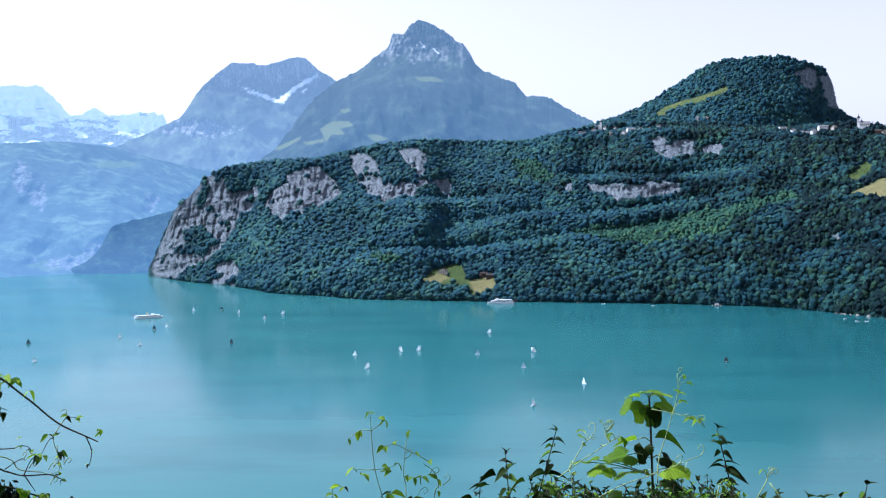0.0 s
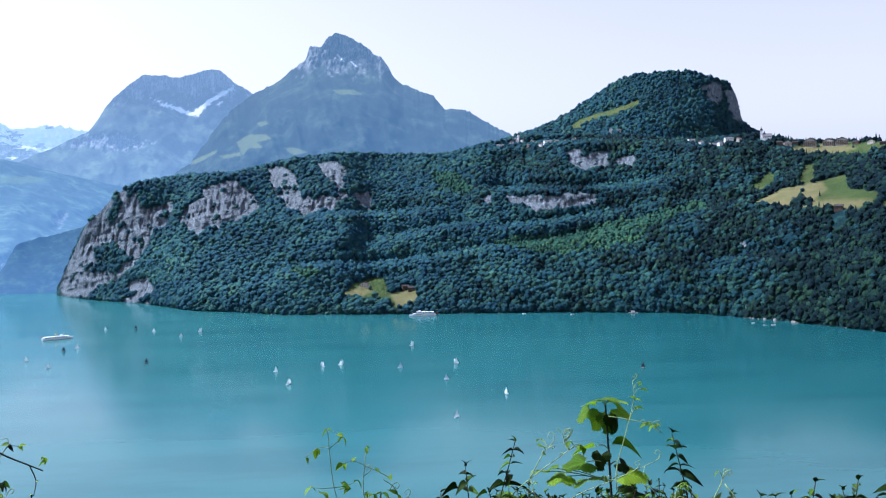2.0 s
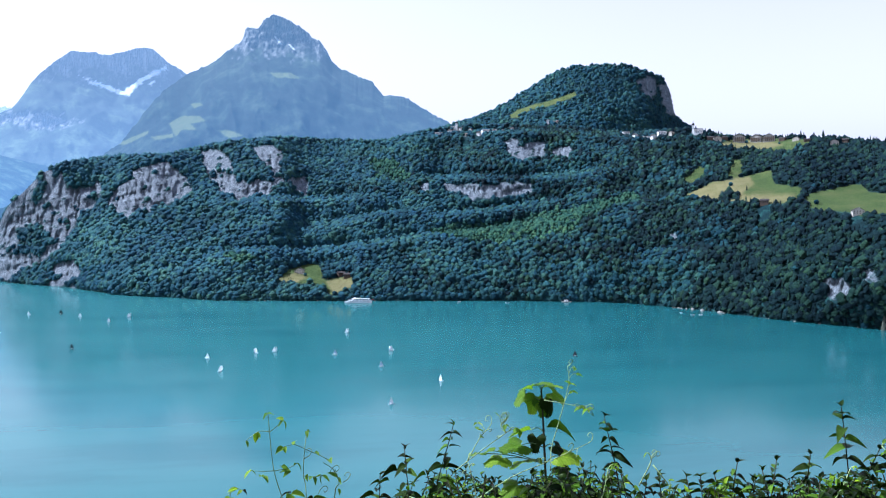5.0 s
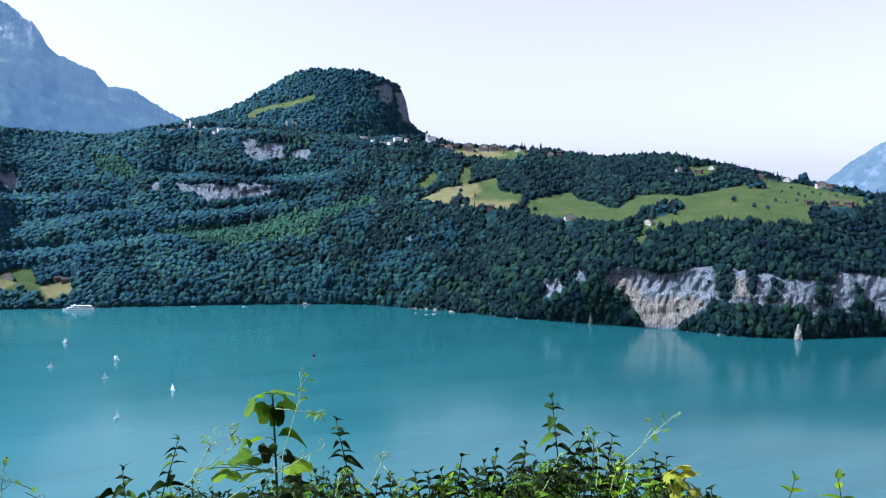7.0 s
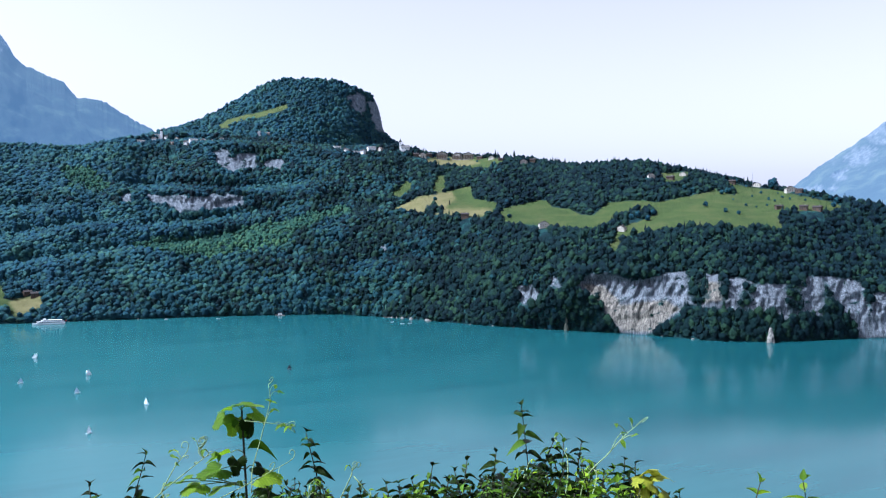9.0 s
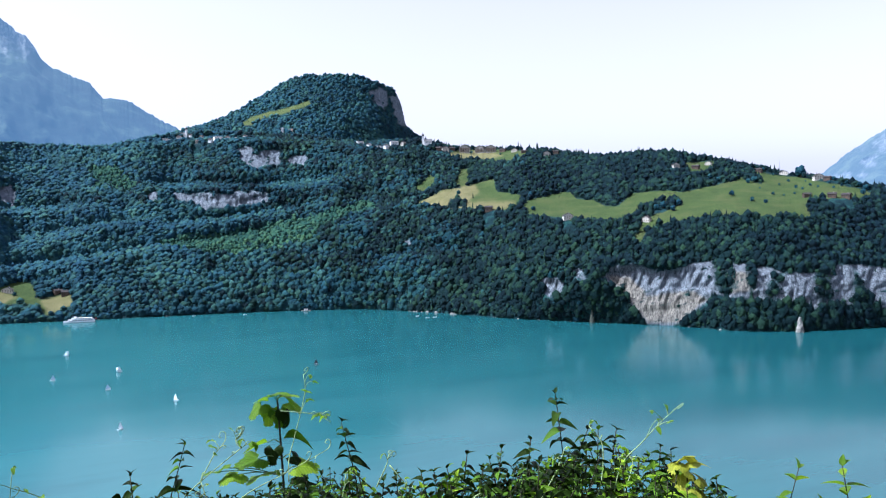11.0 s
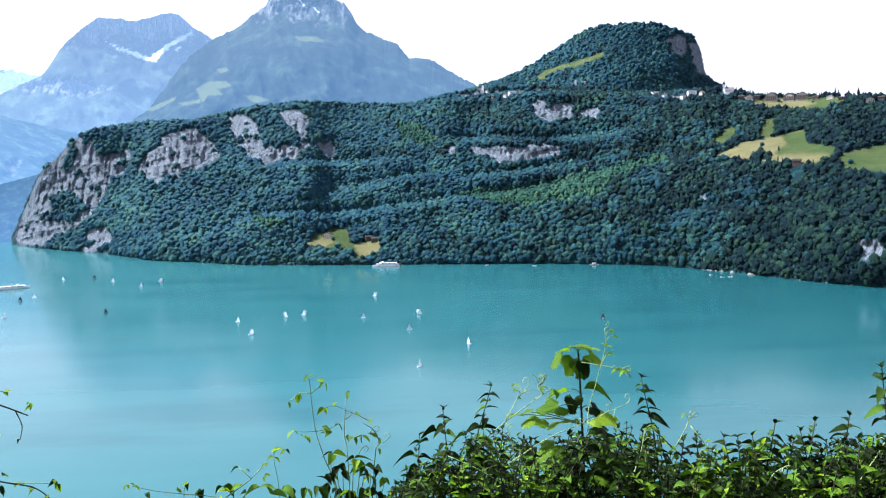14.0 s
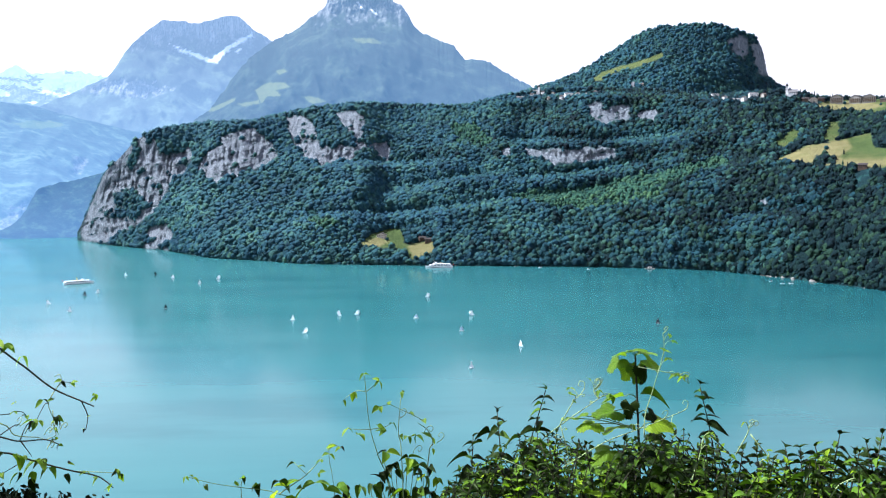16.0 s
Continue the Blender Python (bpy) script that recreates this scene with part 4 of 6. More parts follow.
def hull(bm, length, beam, free, deep, sections=14, sheer=0.25, stern=0.7):
    """A boat's hull along x, bow at +x, with a deck."""
    rows = []
    for i in range(sections + 1):
        t = i / sections
        x = (t - 0.5) * length
        half = beam / 2 * (stern + (1 - stern) * min(1, t * 3)) * (1 - max(0, (t - 0.45) / 0.55) ** 2.2)
        half = max(half, 0.02)
        top = free * (1 + sheer * (2 * t - 1) ** 2)
        rows.append([bm.verts.new((x, y, z)) for y, z in ((-half, top), (-half * 0.93, 0.2 * free), (-half * 0.45, -deep), (half * 0.45, -deep), (half * 0.93, 0.2 * free), (half, top))])
    for a, c in zip(rows, rows[1:]):
        for k in range(5):
            bm.faces.new((a[k], a[k + 1], c[k + 1], c[k]))
        bm.faces.new((a[5], a[0], c[0], c[5]))
    bm.faces.new(rows[0][::-1])
    bm.faces.new(rows[-1])


def sail(bm, foot0, foot1, head, belly, n=6):
    """A three-cornered, bellied sail with a cloth's thickness."""
    f0, f1, hd = Vector(foot0), Vector(foot1), Vector(head)
    side = []
    for off in (0.0, 0.02):
        g = []
        for i in range(n + 1):
            u = i / n
            g.append([bm.verts.new(f0.lerp(hd, u).lerp(f1.lerp(hd, u), j / n) + Vector((0, belly * math.sin(math.pi * j / n) * (1 - u) * (0.3 + u * 1.4) + off, 0))) for j in range(n + 1)] if i < n else [bm.verts.new(hd + Vector((0, off, 0)))])
        side.append(g)
        for i in range(n - 1):
            for j in range(n):
                bm.faces.new((g[i][j], g[i][j + 1], g[i + 1][j + 1], g[i + 1][j]))
        for j in range(n):
            bm.faces.new((g[n - 1][j], g[n - 1][j + 1], g[n][0]))


M_SAIL = plain("white_sailcloth", (0.86, 0.87, 0.88), 0.7, 0, 3.0, 0.05)
M_DARKSAIL = plain("black_sailcloth", (0.02, 0.022, 0.028), 0.6, 0, 3.0, 0.2)
M_BLUESAIL = plain("blue_sailcloth", (0.42, 0.50, 0.60), 0.6, 0, 3.0, 0.2)
M_HULL = plain("white_boat_paint", (0.80, 0.81, 0.82), 0.35, 0, 2.0, 0.06)
M_DARKHULL = plain("dark_boat_paint", (0.035, 0.04, 0.05), 0.35, 0, 2.0, 0.2)
M_SPAR = plain("aluminium_spar", (0.55, 0.56, 0.58), 0.35, 0.9, 8.0)
M_SHIPGLASS = plain("dark_ship_glazing", (0.03, 0.04, 0.05), 0.08, 0, 1.0, 0.3)
M_FUNNEL = plain("buff_funnel_paint", (0.62, 0.50, 0.26), 0.5, 0, 2.0)
M_BLACK = plain("black_paint", (0.03, 0.03, 0.03), 0.5, 0, 2.0)
M_RED = plain("red_flag_cloth", (0.45, 0.03, 0.03), 0.8, 0, 2.0)


def sailboat(sailcloth, hullpaint, spinnaker=None, height=10.5):
    ob = new("sailboat")
    bm = bmesh.new()
    hull(bm, 7.6, 2.4, 0.9, 0.3)
    part("hull", bm, hullpaint, ob, smooth=False)
    bm = bmesh.new()
    box(bm, -0.9, 1.3, -0.7, 0.7, 0.8, 1.35)
    bmesh.ops.bevel(bm, geom=bm.edges[:], offset=0.15, segments=1)
    part("cabin", bm, M_HULL, ob)
    bm = bmesh.new()
    tube(bm, [(0.8, 0, 0.7), (0.75, 0, height * 0.5), (0.62, 0, height)], [0.07, 0.06, 0.035])
    part("mast", bm, M_SPAR, ob)
    bm = bmesh.new()
    tube(bm, [(0.75, 0, 1.9), (-2.9, 0.5, 1.85)], [0.05, 0.045])
    part("boom", bm, M_SPAR, ob)
    bm = bmesh.new()
    sail(bm, (0.65, 0, 2.0), (-2.9, 0.5, 1.95), (0.6, 0, height - 0.2), 0.45)
    part("mainsail", bm, sailcloth, ob)
    bm = bmesh.new()
    sail(bm, (3.6, 0, 1.2), (0.3, 0.7, 1.5), (0.8, 0, height * 0.86), 0.5)
    part("jib", bm, sailcloth, ob)
    if spinnaker:
        bm = bmesh.new()
        bmesh.ops.create_uvsphere(bm, u_segments=14, v_segments=10, radius=1)
        bmesh.ops.delete(bm, geom=[v for v in bm.verts if v.co.x < -0.15], context="VERTS")
        for v in bm.verts:
            v.co = Vector((v.co.x * 1.6 + 2.8, v.co.y * 2.6 * (1 - 0.25 * v.co.z), v.co.z * height * 0.38 + height * 0.5))
        part("spinnaker", bm, spinnaker, ob, smooth=True)
    return ob


def at_water(az, dist, z=0.0):
    return Vector((dist * math.sin(radians(az)), dist * math.cos(radians(az)), z))


kinds = {"white": (sailboat(M_SAIL, M_HULL, None, 9.0), "small white sailing boat with white sails on the lake"),
         "spin": (sailboat(M_SAIL, M_HULL, M_SAIL, 8.6), "white sailing boat running with a full white spinnaker"),
         "dark": (sailboat(M_DARKSAIL, M_DARKHULL, None, 9.5), "sailing boat with black sails and a dark hull"),
         "blue": (sailboat(M_BLUESAIL, M_HULL, None, 8.5), "sailing boat with blue-grey sails and a white hull")}
FLEET = [("dark", -26.7, 1184), ("white", -26.4, 1037), ("dark", -19.3, 1253), ("white", -18.5, 1278), ("white", -21.4, 1190), ("white", -20.2, 1114), ("dark", -14.4, 1095), ("dark", -15.0, 1471),
         ("white", -16.8, 1480), ("white", -13.9, 1423), ("white", -12.2, 1341), ("spin", -11.0, 1394), ("white", -6.1, 979), ("spin", -5.3, 897), ("spin", -2.9, 1003), ("spin", -1.7, 1010),
         ("blue", 2.4, 979), ("spin", 3.2, 1156), ("blue", 5.6, 900), ("spin", 6.3, 1004), ("white", 6.3, 723), ("white", 9.75, 823), ("dark", 19.0, 982)]
rng = random.Random(5)
used = set()
for kind, az, dist in FLEET:
    first, label = kinds[kind]
    m = Matrix.Translation(at_water(az, dist)) @ pose(0, 0, 0, rng.uniform(-6, 6), 0, -az + rng.choice((0, 180)) + rng.uniform(-50, 50))
    if kind in used:
        ob = copy_thing(first, m)
    else:
        ob, first.matrix_basis = first, m
        used.add(kind)
    ob.scale = (0.76, 0.76, 0.76)
    tagged(ob, label, "sailboat", "sailing boats on the lake")


def passenger_ship(length, funnel_h, decks, label, az, dist, turn):
    ob = new("passenger_ship")
    beam = length * 0.17
    bm = bmesh.new()
    hull(bm, length, beam, 2.4, 0.6, 24, 0.35, 0.75)
    part("hull", bm, M_HULL, ob)
    z = 2.3
    for d in range(decks):
        l0, l1, w = -length * (0.44 - 0.05 * d), length * (0.34 - 0.12 * d), beam * (0.46 - 0.06 * d)
        bm = bmesh.new()
        box(bm, l0, l1, -w, w, z, z + 2.5)
        cabin = part("cabin_deck", bm, M_HULL, ob)
        step = 2.6
        k = int((l1 - l0 - 2) / step)
        pane = None
        for i in range(k):
            for side in (-1, 1):
                x = l0 + 1.4 + i * step
                if pane is None:
                    bm = bmesh.new()
                    box(bm, 0, 1.9, -0.04, 0.04, 0, 1.1)
                    pane = part("window", bm, M_SHIPGLASS, cabin)
                    o = pane
                else:
                    o = new("window", pane.data)
                    o.parent = cabin
                o.location = (x, side * (w + 0.02), z + 0.9)
        bm = bmesh.new()
        box(bm, l0 - 1.2, l1 + 1.2, -w - 0.6, w + 0.6, z + 2.5, z + 2.7)
        part("deck_roof", bm, M_HULL, ob)
        z += 2.7
    bm = bmesh.new()
    box(bm, length * 0.08, length * 0.16, -beam * 0.22, beam * 0.22, z, z + 2.3)
    bmesh.ops.bevel(bm, geom=bm.edges[:], offset=0.3, segments=2)
    part("wheelhouse", bm, M_HULL, ob)
    bm = bmesh.new()
    tube(bm, [(-length * 0.06, 0, z - 0.1), (-length * 0.07, 0, z + funnel_h)], [1.1, 0.95], 14)
    f = part("funnel", bm, M_FUNNEL, ob)
    bm = bmesh.new()
    tube(bm, [(-length * 0.07, 0, z + funnel_h - 0.2), (-length * 0.07, 0, z + funnel_h + 0.7)], [1.0, 1.0], 14)
    part("funnel_cap", bm, M_BLACK, f)
    bm = bmesh.new()
    tube(bm, [(length * 0.2, 0, 4.8), (length * 0.2, 0, z + 5)], [0.14, 0.08])
    part("mast", bm, M_SPAR, ob)
    bm = bmesh.new()
    tube(bm, [(-length * 0.48, 0, 2.4), (-length * 0.51, 0, 6.8)], [0.08, 0.05])
    staff = part("flagstaff", bm, M_SPAR, ob)
    bm = bmesh.new()
    box(bm, -length * 0.51 - 1.9, -length * 0.51, -0.03, 0.03, 5.0, 6.7)
    part("flag", bm, M_RED, staff)
    ob.matrix_basis = Matrix.Translation(at_water(az, dist)) @ pose(0, 0, 0, 0, 0, -az + turn)
    return tagged(ob, label, "ship")


passenger_ship(50, 1.6, 2, "white passenger ship lying at the wooded shore", 4.0, 1528, 178)
passenger_ship(44, 5.0, 1, "white paddle steamer with a tall buff funnel under way", -19.6, 1395, 12)


def motorboat():
    ob = new("motorboat")
    bm = bmesh.new()
    hull(bm, 6.5, 2.2, 0.8, 0.2, 10)
    part("hull", bm, M_HULL, ob)
    bm = bmesh.new()
    box(bm, -0.6, 1.2, -0.7, 0.7, 0.7, 1.7)
    bmesh.ops.bevel(bm, geom=bm.edges[:], offset=0.2, segments=1)
    part("cabin", bm, M_SHIPGLASS, ob)
    return tagged(ob, "small white motorboat moored off the shore", "motorboat", "moored motorboats")


moored = motorboat()
moored.matrix_basis = Matrix.Translation(at_water(26.0, 1450)) @ pose(0, 0, 0, 0, 0, 20)
for az, dist, turn in ((26.7, 1425, -15), (27.2, 1432, 160), (14.3, 1535, 10), (11.0, 1545, 5)):
    copy_thing(moored, Matrix.Translation(at_water(az, dist)) @ pose(0, 0, 0, 0, 0, turn))

# ---- houses ----
M_WHITEWALL = plain("white_render_wall", (0.80, 0.79, 0.77), 0.9, 0, 0.8, 0.06)
M_CREAMWALL = plain("cream_render_wall", (0.48, 0.44, 0.38), 0.9, 0, 0.8, 0.08)
M_CHALET = plain("weathered_brown_boards", (0.085, 0.062, 0.048), 0.85, 0, 1.5, 0.3)
M_GREYROOF = plain("grey_roof_slates", (0.16, 0.155, 0.155), 0.8, 0, 2.0, 0.25)
M_BROWNROOF = plain("brown_roof_tiles", (0.050, 0.042, 0.040), 0.85, 0, 2.0, 0.25)
M_REDROOF = plain("red_roof_tiles", (0.15, 0.115, 0.10), 0.85, 0, 2.0, 0.25)
M_PANE = plain("window_glass", (0.03, 0.035, 0.04), 0.08, 0, 1.0, 0.3)
M_SHUTTER = plain("dark_wood_frame", (0.12, 0.08, 0.05), 0.8, 0, 3.0, 0.2)
M_STONEWALL = plain("grey_masonry", (0.34, 0.33, 0.31), 0.9, 0, 0.6, 0.15)
BLOCKS = {}


def block(key, x, y, z):
    """A shared little box mesh, centred in x and y, standing on z = 0."""
    if key not in BLOCKS:
        bm = bmesh.new()
        box(bm, -x / 2, x / 2, -y / 2, y / 2, 0, z)
        me = bpy.data.meshes.new(key[0])
        bm.to_mesh(me)
        bm.free()
        me.materials.append(key[1])
        BLOCKS[key] = me
    return BLOCKS[key]


def piece(name, mesh, parent, x, y, z, turn=0):
    o = new(name, mesh)
    o.parent, o.location, o.rotation_euler = parent, (x, y, z), (0, 0, radians(turn))
    return o


def house(width, depth, storeys, wall_mat, roof_mat, pitch=0.55, gable_front=True, balcony=False):
    """A gabled house; its front looks to -y."""
    ob = new("house")
    h = storeys * 2.8 + 0.4
    w, d = width / 2, depth / 2
    rise = (w if gable_front else d) * pitch
    bm = bmesh.new()
    if gable_front:
        prof = [(-w, -4.0), (w, -4.0), (w, h), (0, h + rise), (-w, h)]
        a, c = [[bm.verts.new((x, y, z)) for x, z in prof] for y in (-d, d)]
    else:
        prof = [(-d, -4.0), (d, -4.0), (d, h), (0, h + rise), (-d, h)]
        a, c = [[bm.verts.new((x, y, z)) for y, z in prof] for x in (w, -w)]
    bm.faces.new(a)
    bm.faces.new(c[::-1])
    for k in range(5):
        bm.faces.new((a[k], c[k], c[(k + 1) % 5], a[(k + 1) % 5]))
    wall = part("wall", bm, wall_mat, ob)
    over, thick = (1.7 if balcony else 0.9), 0.35
    bm = bmesh.new()
    span, run = (w, d) if gable_front else (d, w)
    for side in (-1, 1):
        x0, z0, x1, z1 = 0, h + rise + 0.02, side * (span + over), h - over * pitch + 0.02
        q = [(x0, z0), (x1, z1), (x1, z1 + thick), (x0, z0 + thick)]
        e = [[bm.verts.new((x, y, z) if gable_front else (y, x, z)) for x, z in q] for y in (-run - over, run + over)]
        bm.faces.new(e[0])
        bm.faces.new(e[1][::-1])
        for k in range(4):
            bm.faces.new((e[0][k], e[1][k], e[1][(k + 1) % 4], e[0][(k + 1) % 4]))
    bmesh.ops.recalc_face_normals(bm, faces=bm.faces[:])
    part("roof", bm, roof_mat, ob)
    bm = bmesh.new()
    box(bm, w * 0.3 - 0.45, w * 0.3 + 0.45, d * 0.2 - 0.45, d * 0.2 + 0.45, h + rise * 0.3, h + rise + 1.2)
    part("chimney", bm, M_STONEWALL, ob)
    cols = max(2, int(width / 3.4))
    pane = block(("window", M_PANE), 1.25, 0.10, 1.45)
    for s in range(storeys):
        for k in range(cols):
            x = -w + width * (k + 0.5) / cols
            if s == 0 and k == cols // 2:
                piece("door", block(("door", M_SHUTTER), 1.2, 0.12, 2.1), wall, x, -d - 0.05, 0.3)
            else:
                piece("window", pane, wall, x, -d - 0.04, s * 2.8 + 1.1)
        for k in range(2):
            for side in (-1, 1):
                piece("window", pane, wall, side * (w + 0.04), -d + depth * (k + 0.5) / 2, s * 2.8 + 1.1, 90)
        if balcony and s:
            bm = bmesh.new()
            box(bm, -w * 0.92, w * 0.92, -d - 1.5, -d + 0.02, s * 2.8 + 0.25, s * 2.8 + 0.45)
            box(bm, -w * 0.92, w * 0.92, -d - 1.5, -d - 1.42, s * 2.8 + 0.45, s * 2.8 + 1.0)
            part("balcony", bm, M_SHUTTER, ob)
    return ob


def church(az_label):
    ob = new("church")
    bm = bmesh.new()
    box(bm, -2.6, 2.6, -2.6, 2.6, -4, 22)
    tower = part("tower", bm, M_WHITEWALL, ob)
    bm = bmesh.new()
    tube(bm, [(0, 0, 22), (0, 0, 23.2), (0, 0, 25.5), (0, 0, 27.2), (0, 0, 28.2), (0, 0, 33)], [3.3, 3.6, 3.2, 1.6, 0.9, 0.12], 8)
    part("spire", bm, M_BLACK, ob, "dark onion-shaped spire")
    for y, t in ((-2.64, 0), (2.64, 0)):
        piece("belfry_opening", block(("window", M_PANE), 1.25, 0.10, 1.45), tower, 0, y, 18)
        piece("belfry_opening", block(("window", M_PANE), 1.25, 0.10, 1.45), tower, 0, y, 13)
    bm = bmesh.new()
    prof = [(-5, -4), (5, -4), (5, 8), (0, 14), (-5, 8)]
    a, c = [[bm.verts.new((x, y, z)) for y, z in prof] for x in (24, 2.62)]
    bm.faces.new(a)
    bm.faces.new(c[::-1])
    for k in range(5):
        bm.faces.new((a[k], c[k], c[(k + 1) % 5], a[(k + 1) % 5]))
    nave = part("nave", bm, M_WHITEWALL, ob)
    for k in range(5):
        piece("window", block(("tallwindow", M_PANE), 1.3, 0.10, 3.4), nave, 5.5 + 4 * k, -5.04, 3)
    bm = bmesh.new()
    for side in (-1, 1):
        q = [(0, 14.05), (side * 5.8, 7.1), (side * 5.8, 7.5), (0, 14.5)]
        e = [[bm.verts.new((x, y, z)) for y, z in q] for x in (2.64, 24.8)]
        bm.faces.new(e[0])
        bm.faces.new(e[1][::-1])
        for k in range(4):
            bm.faces.new((e[0][k], e[1][k], e[1][(k + 1) % 4], e[0][(k + 1) % 4]))
    bmesh.ops.recalc_face_normals(bm, faces=bm.faces[:])
    part("nave_roof", bm, M_GREYROOF, ob)
    return tagged(ob, az_label, "church")


def on_slope(slope, az, el, sink=0.0):
    p = slope.at(az, el)
    return p - Vector((0, 0, sink))


STYLES = {
    "hotel": (lambda: house(19, 12, 4, M_WHITEWALL, M_GREYROOF, 0.5, False), "large white hotel with a grey roof above the wood", "hotel", "white houses of the hill village"),
    "white": (lambda: house(10, 9, 3, M_WHITEWALL, M_BROWNROOF, 0.6, True), "white rendered village house with a brown gable roof", "house", "white houses of the hill village"),
    "cream": (lambda: house(12, 9, 2, M_CREAMWALL, M_REDROOF, 0.6, False), "cream village house with a tiled roof", "house", "white houses of the hill village"),
    "long": (lambda: house(28, 11, 2, M_WHITEWALL, M_GREYROOF, 0.4, False), "long low white building at the edge of the wood", "house", "white houses of the hill village"),
    "chalet": (lambda: house(22, 16, 4, M_STONEWALL, M_BROWNROOF, 0.58, True, True), "big pale chalet with dark wooden balconies on the ridge meadow", "chalet", "chalets on the ridge"),
    "barn": (lambda: house(14, 10, 2, M_CHALET, M_BROWNROOF, 0.5, False), "small brown wooden farmhouse on the meadow", "farmhouse", "farmhouses on the meadows"),
    "farm": (lambda: house(16, 11, 2, M_CREAMWALL, M_BROWNROOF, 0.5, True), "pale farmhouse with a brown roof on the meadow", "farmhouse", "farmhouses on the meadows"),
}
built = {}
rng = random.Random(9)
for kind, az, el in VILLAGE + FARMS:
    make, label, cat, group = STYLES[kind]
    m = Matrix.Translation(on_slope(hill, az, el + rng.uniform(-0.05, 0.03), 0.4)) @ pose(0, 0, 0, 0, 0, -az + (rng.uniform(45, 68) if kind in ("white", "cream") else rng.uniform(20, 40) if cat in ("house", "hotel") else rng.uniform(-25, 25)))
    if kind in built:
        ob = copy_thing(built[kind], m)
    else:
        ob = built[kind] = make()
        ob.matrix_basis = m
    k = rng.uniform(0.85, 1.15) * (1.15 if kind == "chalet" else 1.0)
    ob.scale = (k * rng.uniform(0.9, 1.15), k, k)
    tagged(ob, label, cat, group)
up_there = [("white", 17.0, 5.95), ("cream", 17.5, 5.98)]
for kind, az, el in up_there:
    make, label, cat, group = STYLES[kind]
    tagged(copy_thing(built[kind], Matrix.Translation(on_slope(dome, az, el, 0.4)) @ pose(0, 0, 0, 0, 0, -az)), label, cat, group)
village_church = church("white church with a dark onion spire on the ridge")
village_church.matrix_basis = Matrix.Translation(on_slope(hill, 26.5, 5.15, 0.5)) @ pose(0, 0, 0, 0, 0, -26.5)
hill_chapel = copy_thing(village_church, Matrix.Translation(on_slope(hill, 10.7, 5.5, 2.5)) @ pose(0, 0, 0, 0, 0, 150))
tagged(hill_chapel, "white chapel with a dark spire among the hotels", "church")

# ---- lone trees on the meadows ----
M_BARK = plain("grey_brown_bark", (0.10, 0.08, 0.06), 0.9, 0, 6.0, 0.35)


def lone_tree(height, width, seed, mat=None, conifer=False):
    """A trunk with limbs and a crown of many leafy clumps."""
    rng = np.random.RandomState(seed)
    ob = new("tree")
    bm = bmesh.new()
    tube(bm, [(0, 0, -0.8), (0.1, 0, height * 0.3), (0.0, 0.1, height * 0.75)], [height * 0.03, height * 0.022, height * 0.008], 8)
    for k in range(5):
        a = 2 * math.pi * k / 5 + rng.uniform(-0.4, 0.4)
        z = height * rng.uniform(0.25, 0.5)
        tube(bm, [(0.05, 0, z), (math.cos(a) * width * 0.18, math.sin(a) * width * 0.18, z + height * 0.12), (math.cos(a) * width * 0.34, math.sin(a) * width * 0.34, z + height * 0.2)],
             [height * 0.012, height * 0.008, height * 0.003], 5)
    part("trunk", bm, M_BARK, ob)
    shapes = crown_shapes("conifer" if conifer else "broadleaf", 6, seed)
    V, F, base = [], [], 0
    for k in range(36 if not conifer else 5):
        v, f = shapes[rng.randint(len(shapes))]
        if conifer:
            s = np.array([width, width, height * 0.95]) * rng.uniform(0.8, 1.0, 3)
            c = np.array([rng.uniform(-0.1, 0.1) * width, rng.uniform(-0.1, 0.1) * width, height * rng.uniform(0.0, 0.08)])
        else:
            d = rng.normal(size=3)
            d *= rng.uniform(0.35, 1.0) / np.linalg.norm(d)
            c = np.array([d[0] * width * 0.38, d[1] * width * 0.38, height * (0.42 + 0.36 * d[2])])
            s = np.array([1, 1, 0.8]) * width * rng.uniform(0.30, 0.52)
            c[2] -= s[2] * 0.5
        V.append(v * s + c)
        F.append(f + base)
        base += len(v)
    me = array_mesh("crown", np.concatenate(V), np.concatenate(F), mat or (M_DARKCROWN if conifer else M_HAZECROWN), False)
    new("crown", me).parent = ob
    return ob


tree_kinds = [lone_tree(13, 12, 3), lone_tree(17, 13, 4), lone_tree(20, 7, 5, None, True)]
done = set()
rng = random.Random(3)
for k, az, el, size in LONE:
    m = Matrix.Translation(on_slope(hill, az, el)) @ pose(0, 0, 0, 0, 0, rng.uniform(0, 360))
    if k in done:
        ob = copy_thing(tree_kinds[k], m)
    else:
        ob = tree_kinds[k]
        ob.matrix_basis = m
        done.add(k)
    ob.scale = (size, size, size)
    tagged(ob, ("dark spruce standing alone on the meadow" if k == 2 else "round broadleaf tree standing alone on the meadow"), "tree", "lone trees on the meadows")

# ---- rock pillar, transmission mast and shore stones ----
M_LIMESTONE, n, l, b = material("bare_limestone", 0.9)
g = noise_node(n, l, 0.35, 6, 0.7, coords(n, l, (1, 1, 0.4)))
l.new(ramp(n, l, g, (0.35, (0.07, 0.07, 0.065)), (0.5, (0.20, 0.19, 0.17)), (0.7, (0.34, 0.32, 0.29))), b.inputs["Base Color"])
bump(n, l, b, g, 0.8, 0.6)


M_GREYROCK = plain("dark_grey_rock", (0.065, 0.07, 0.055), 0.95, 0, 0.5, 0.4)


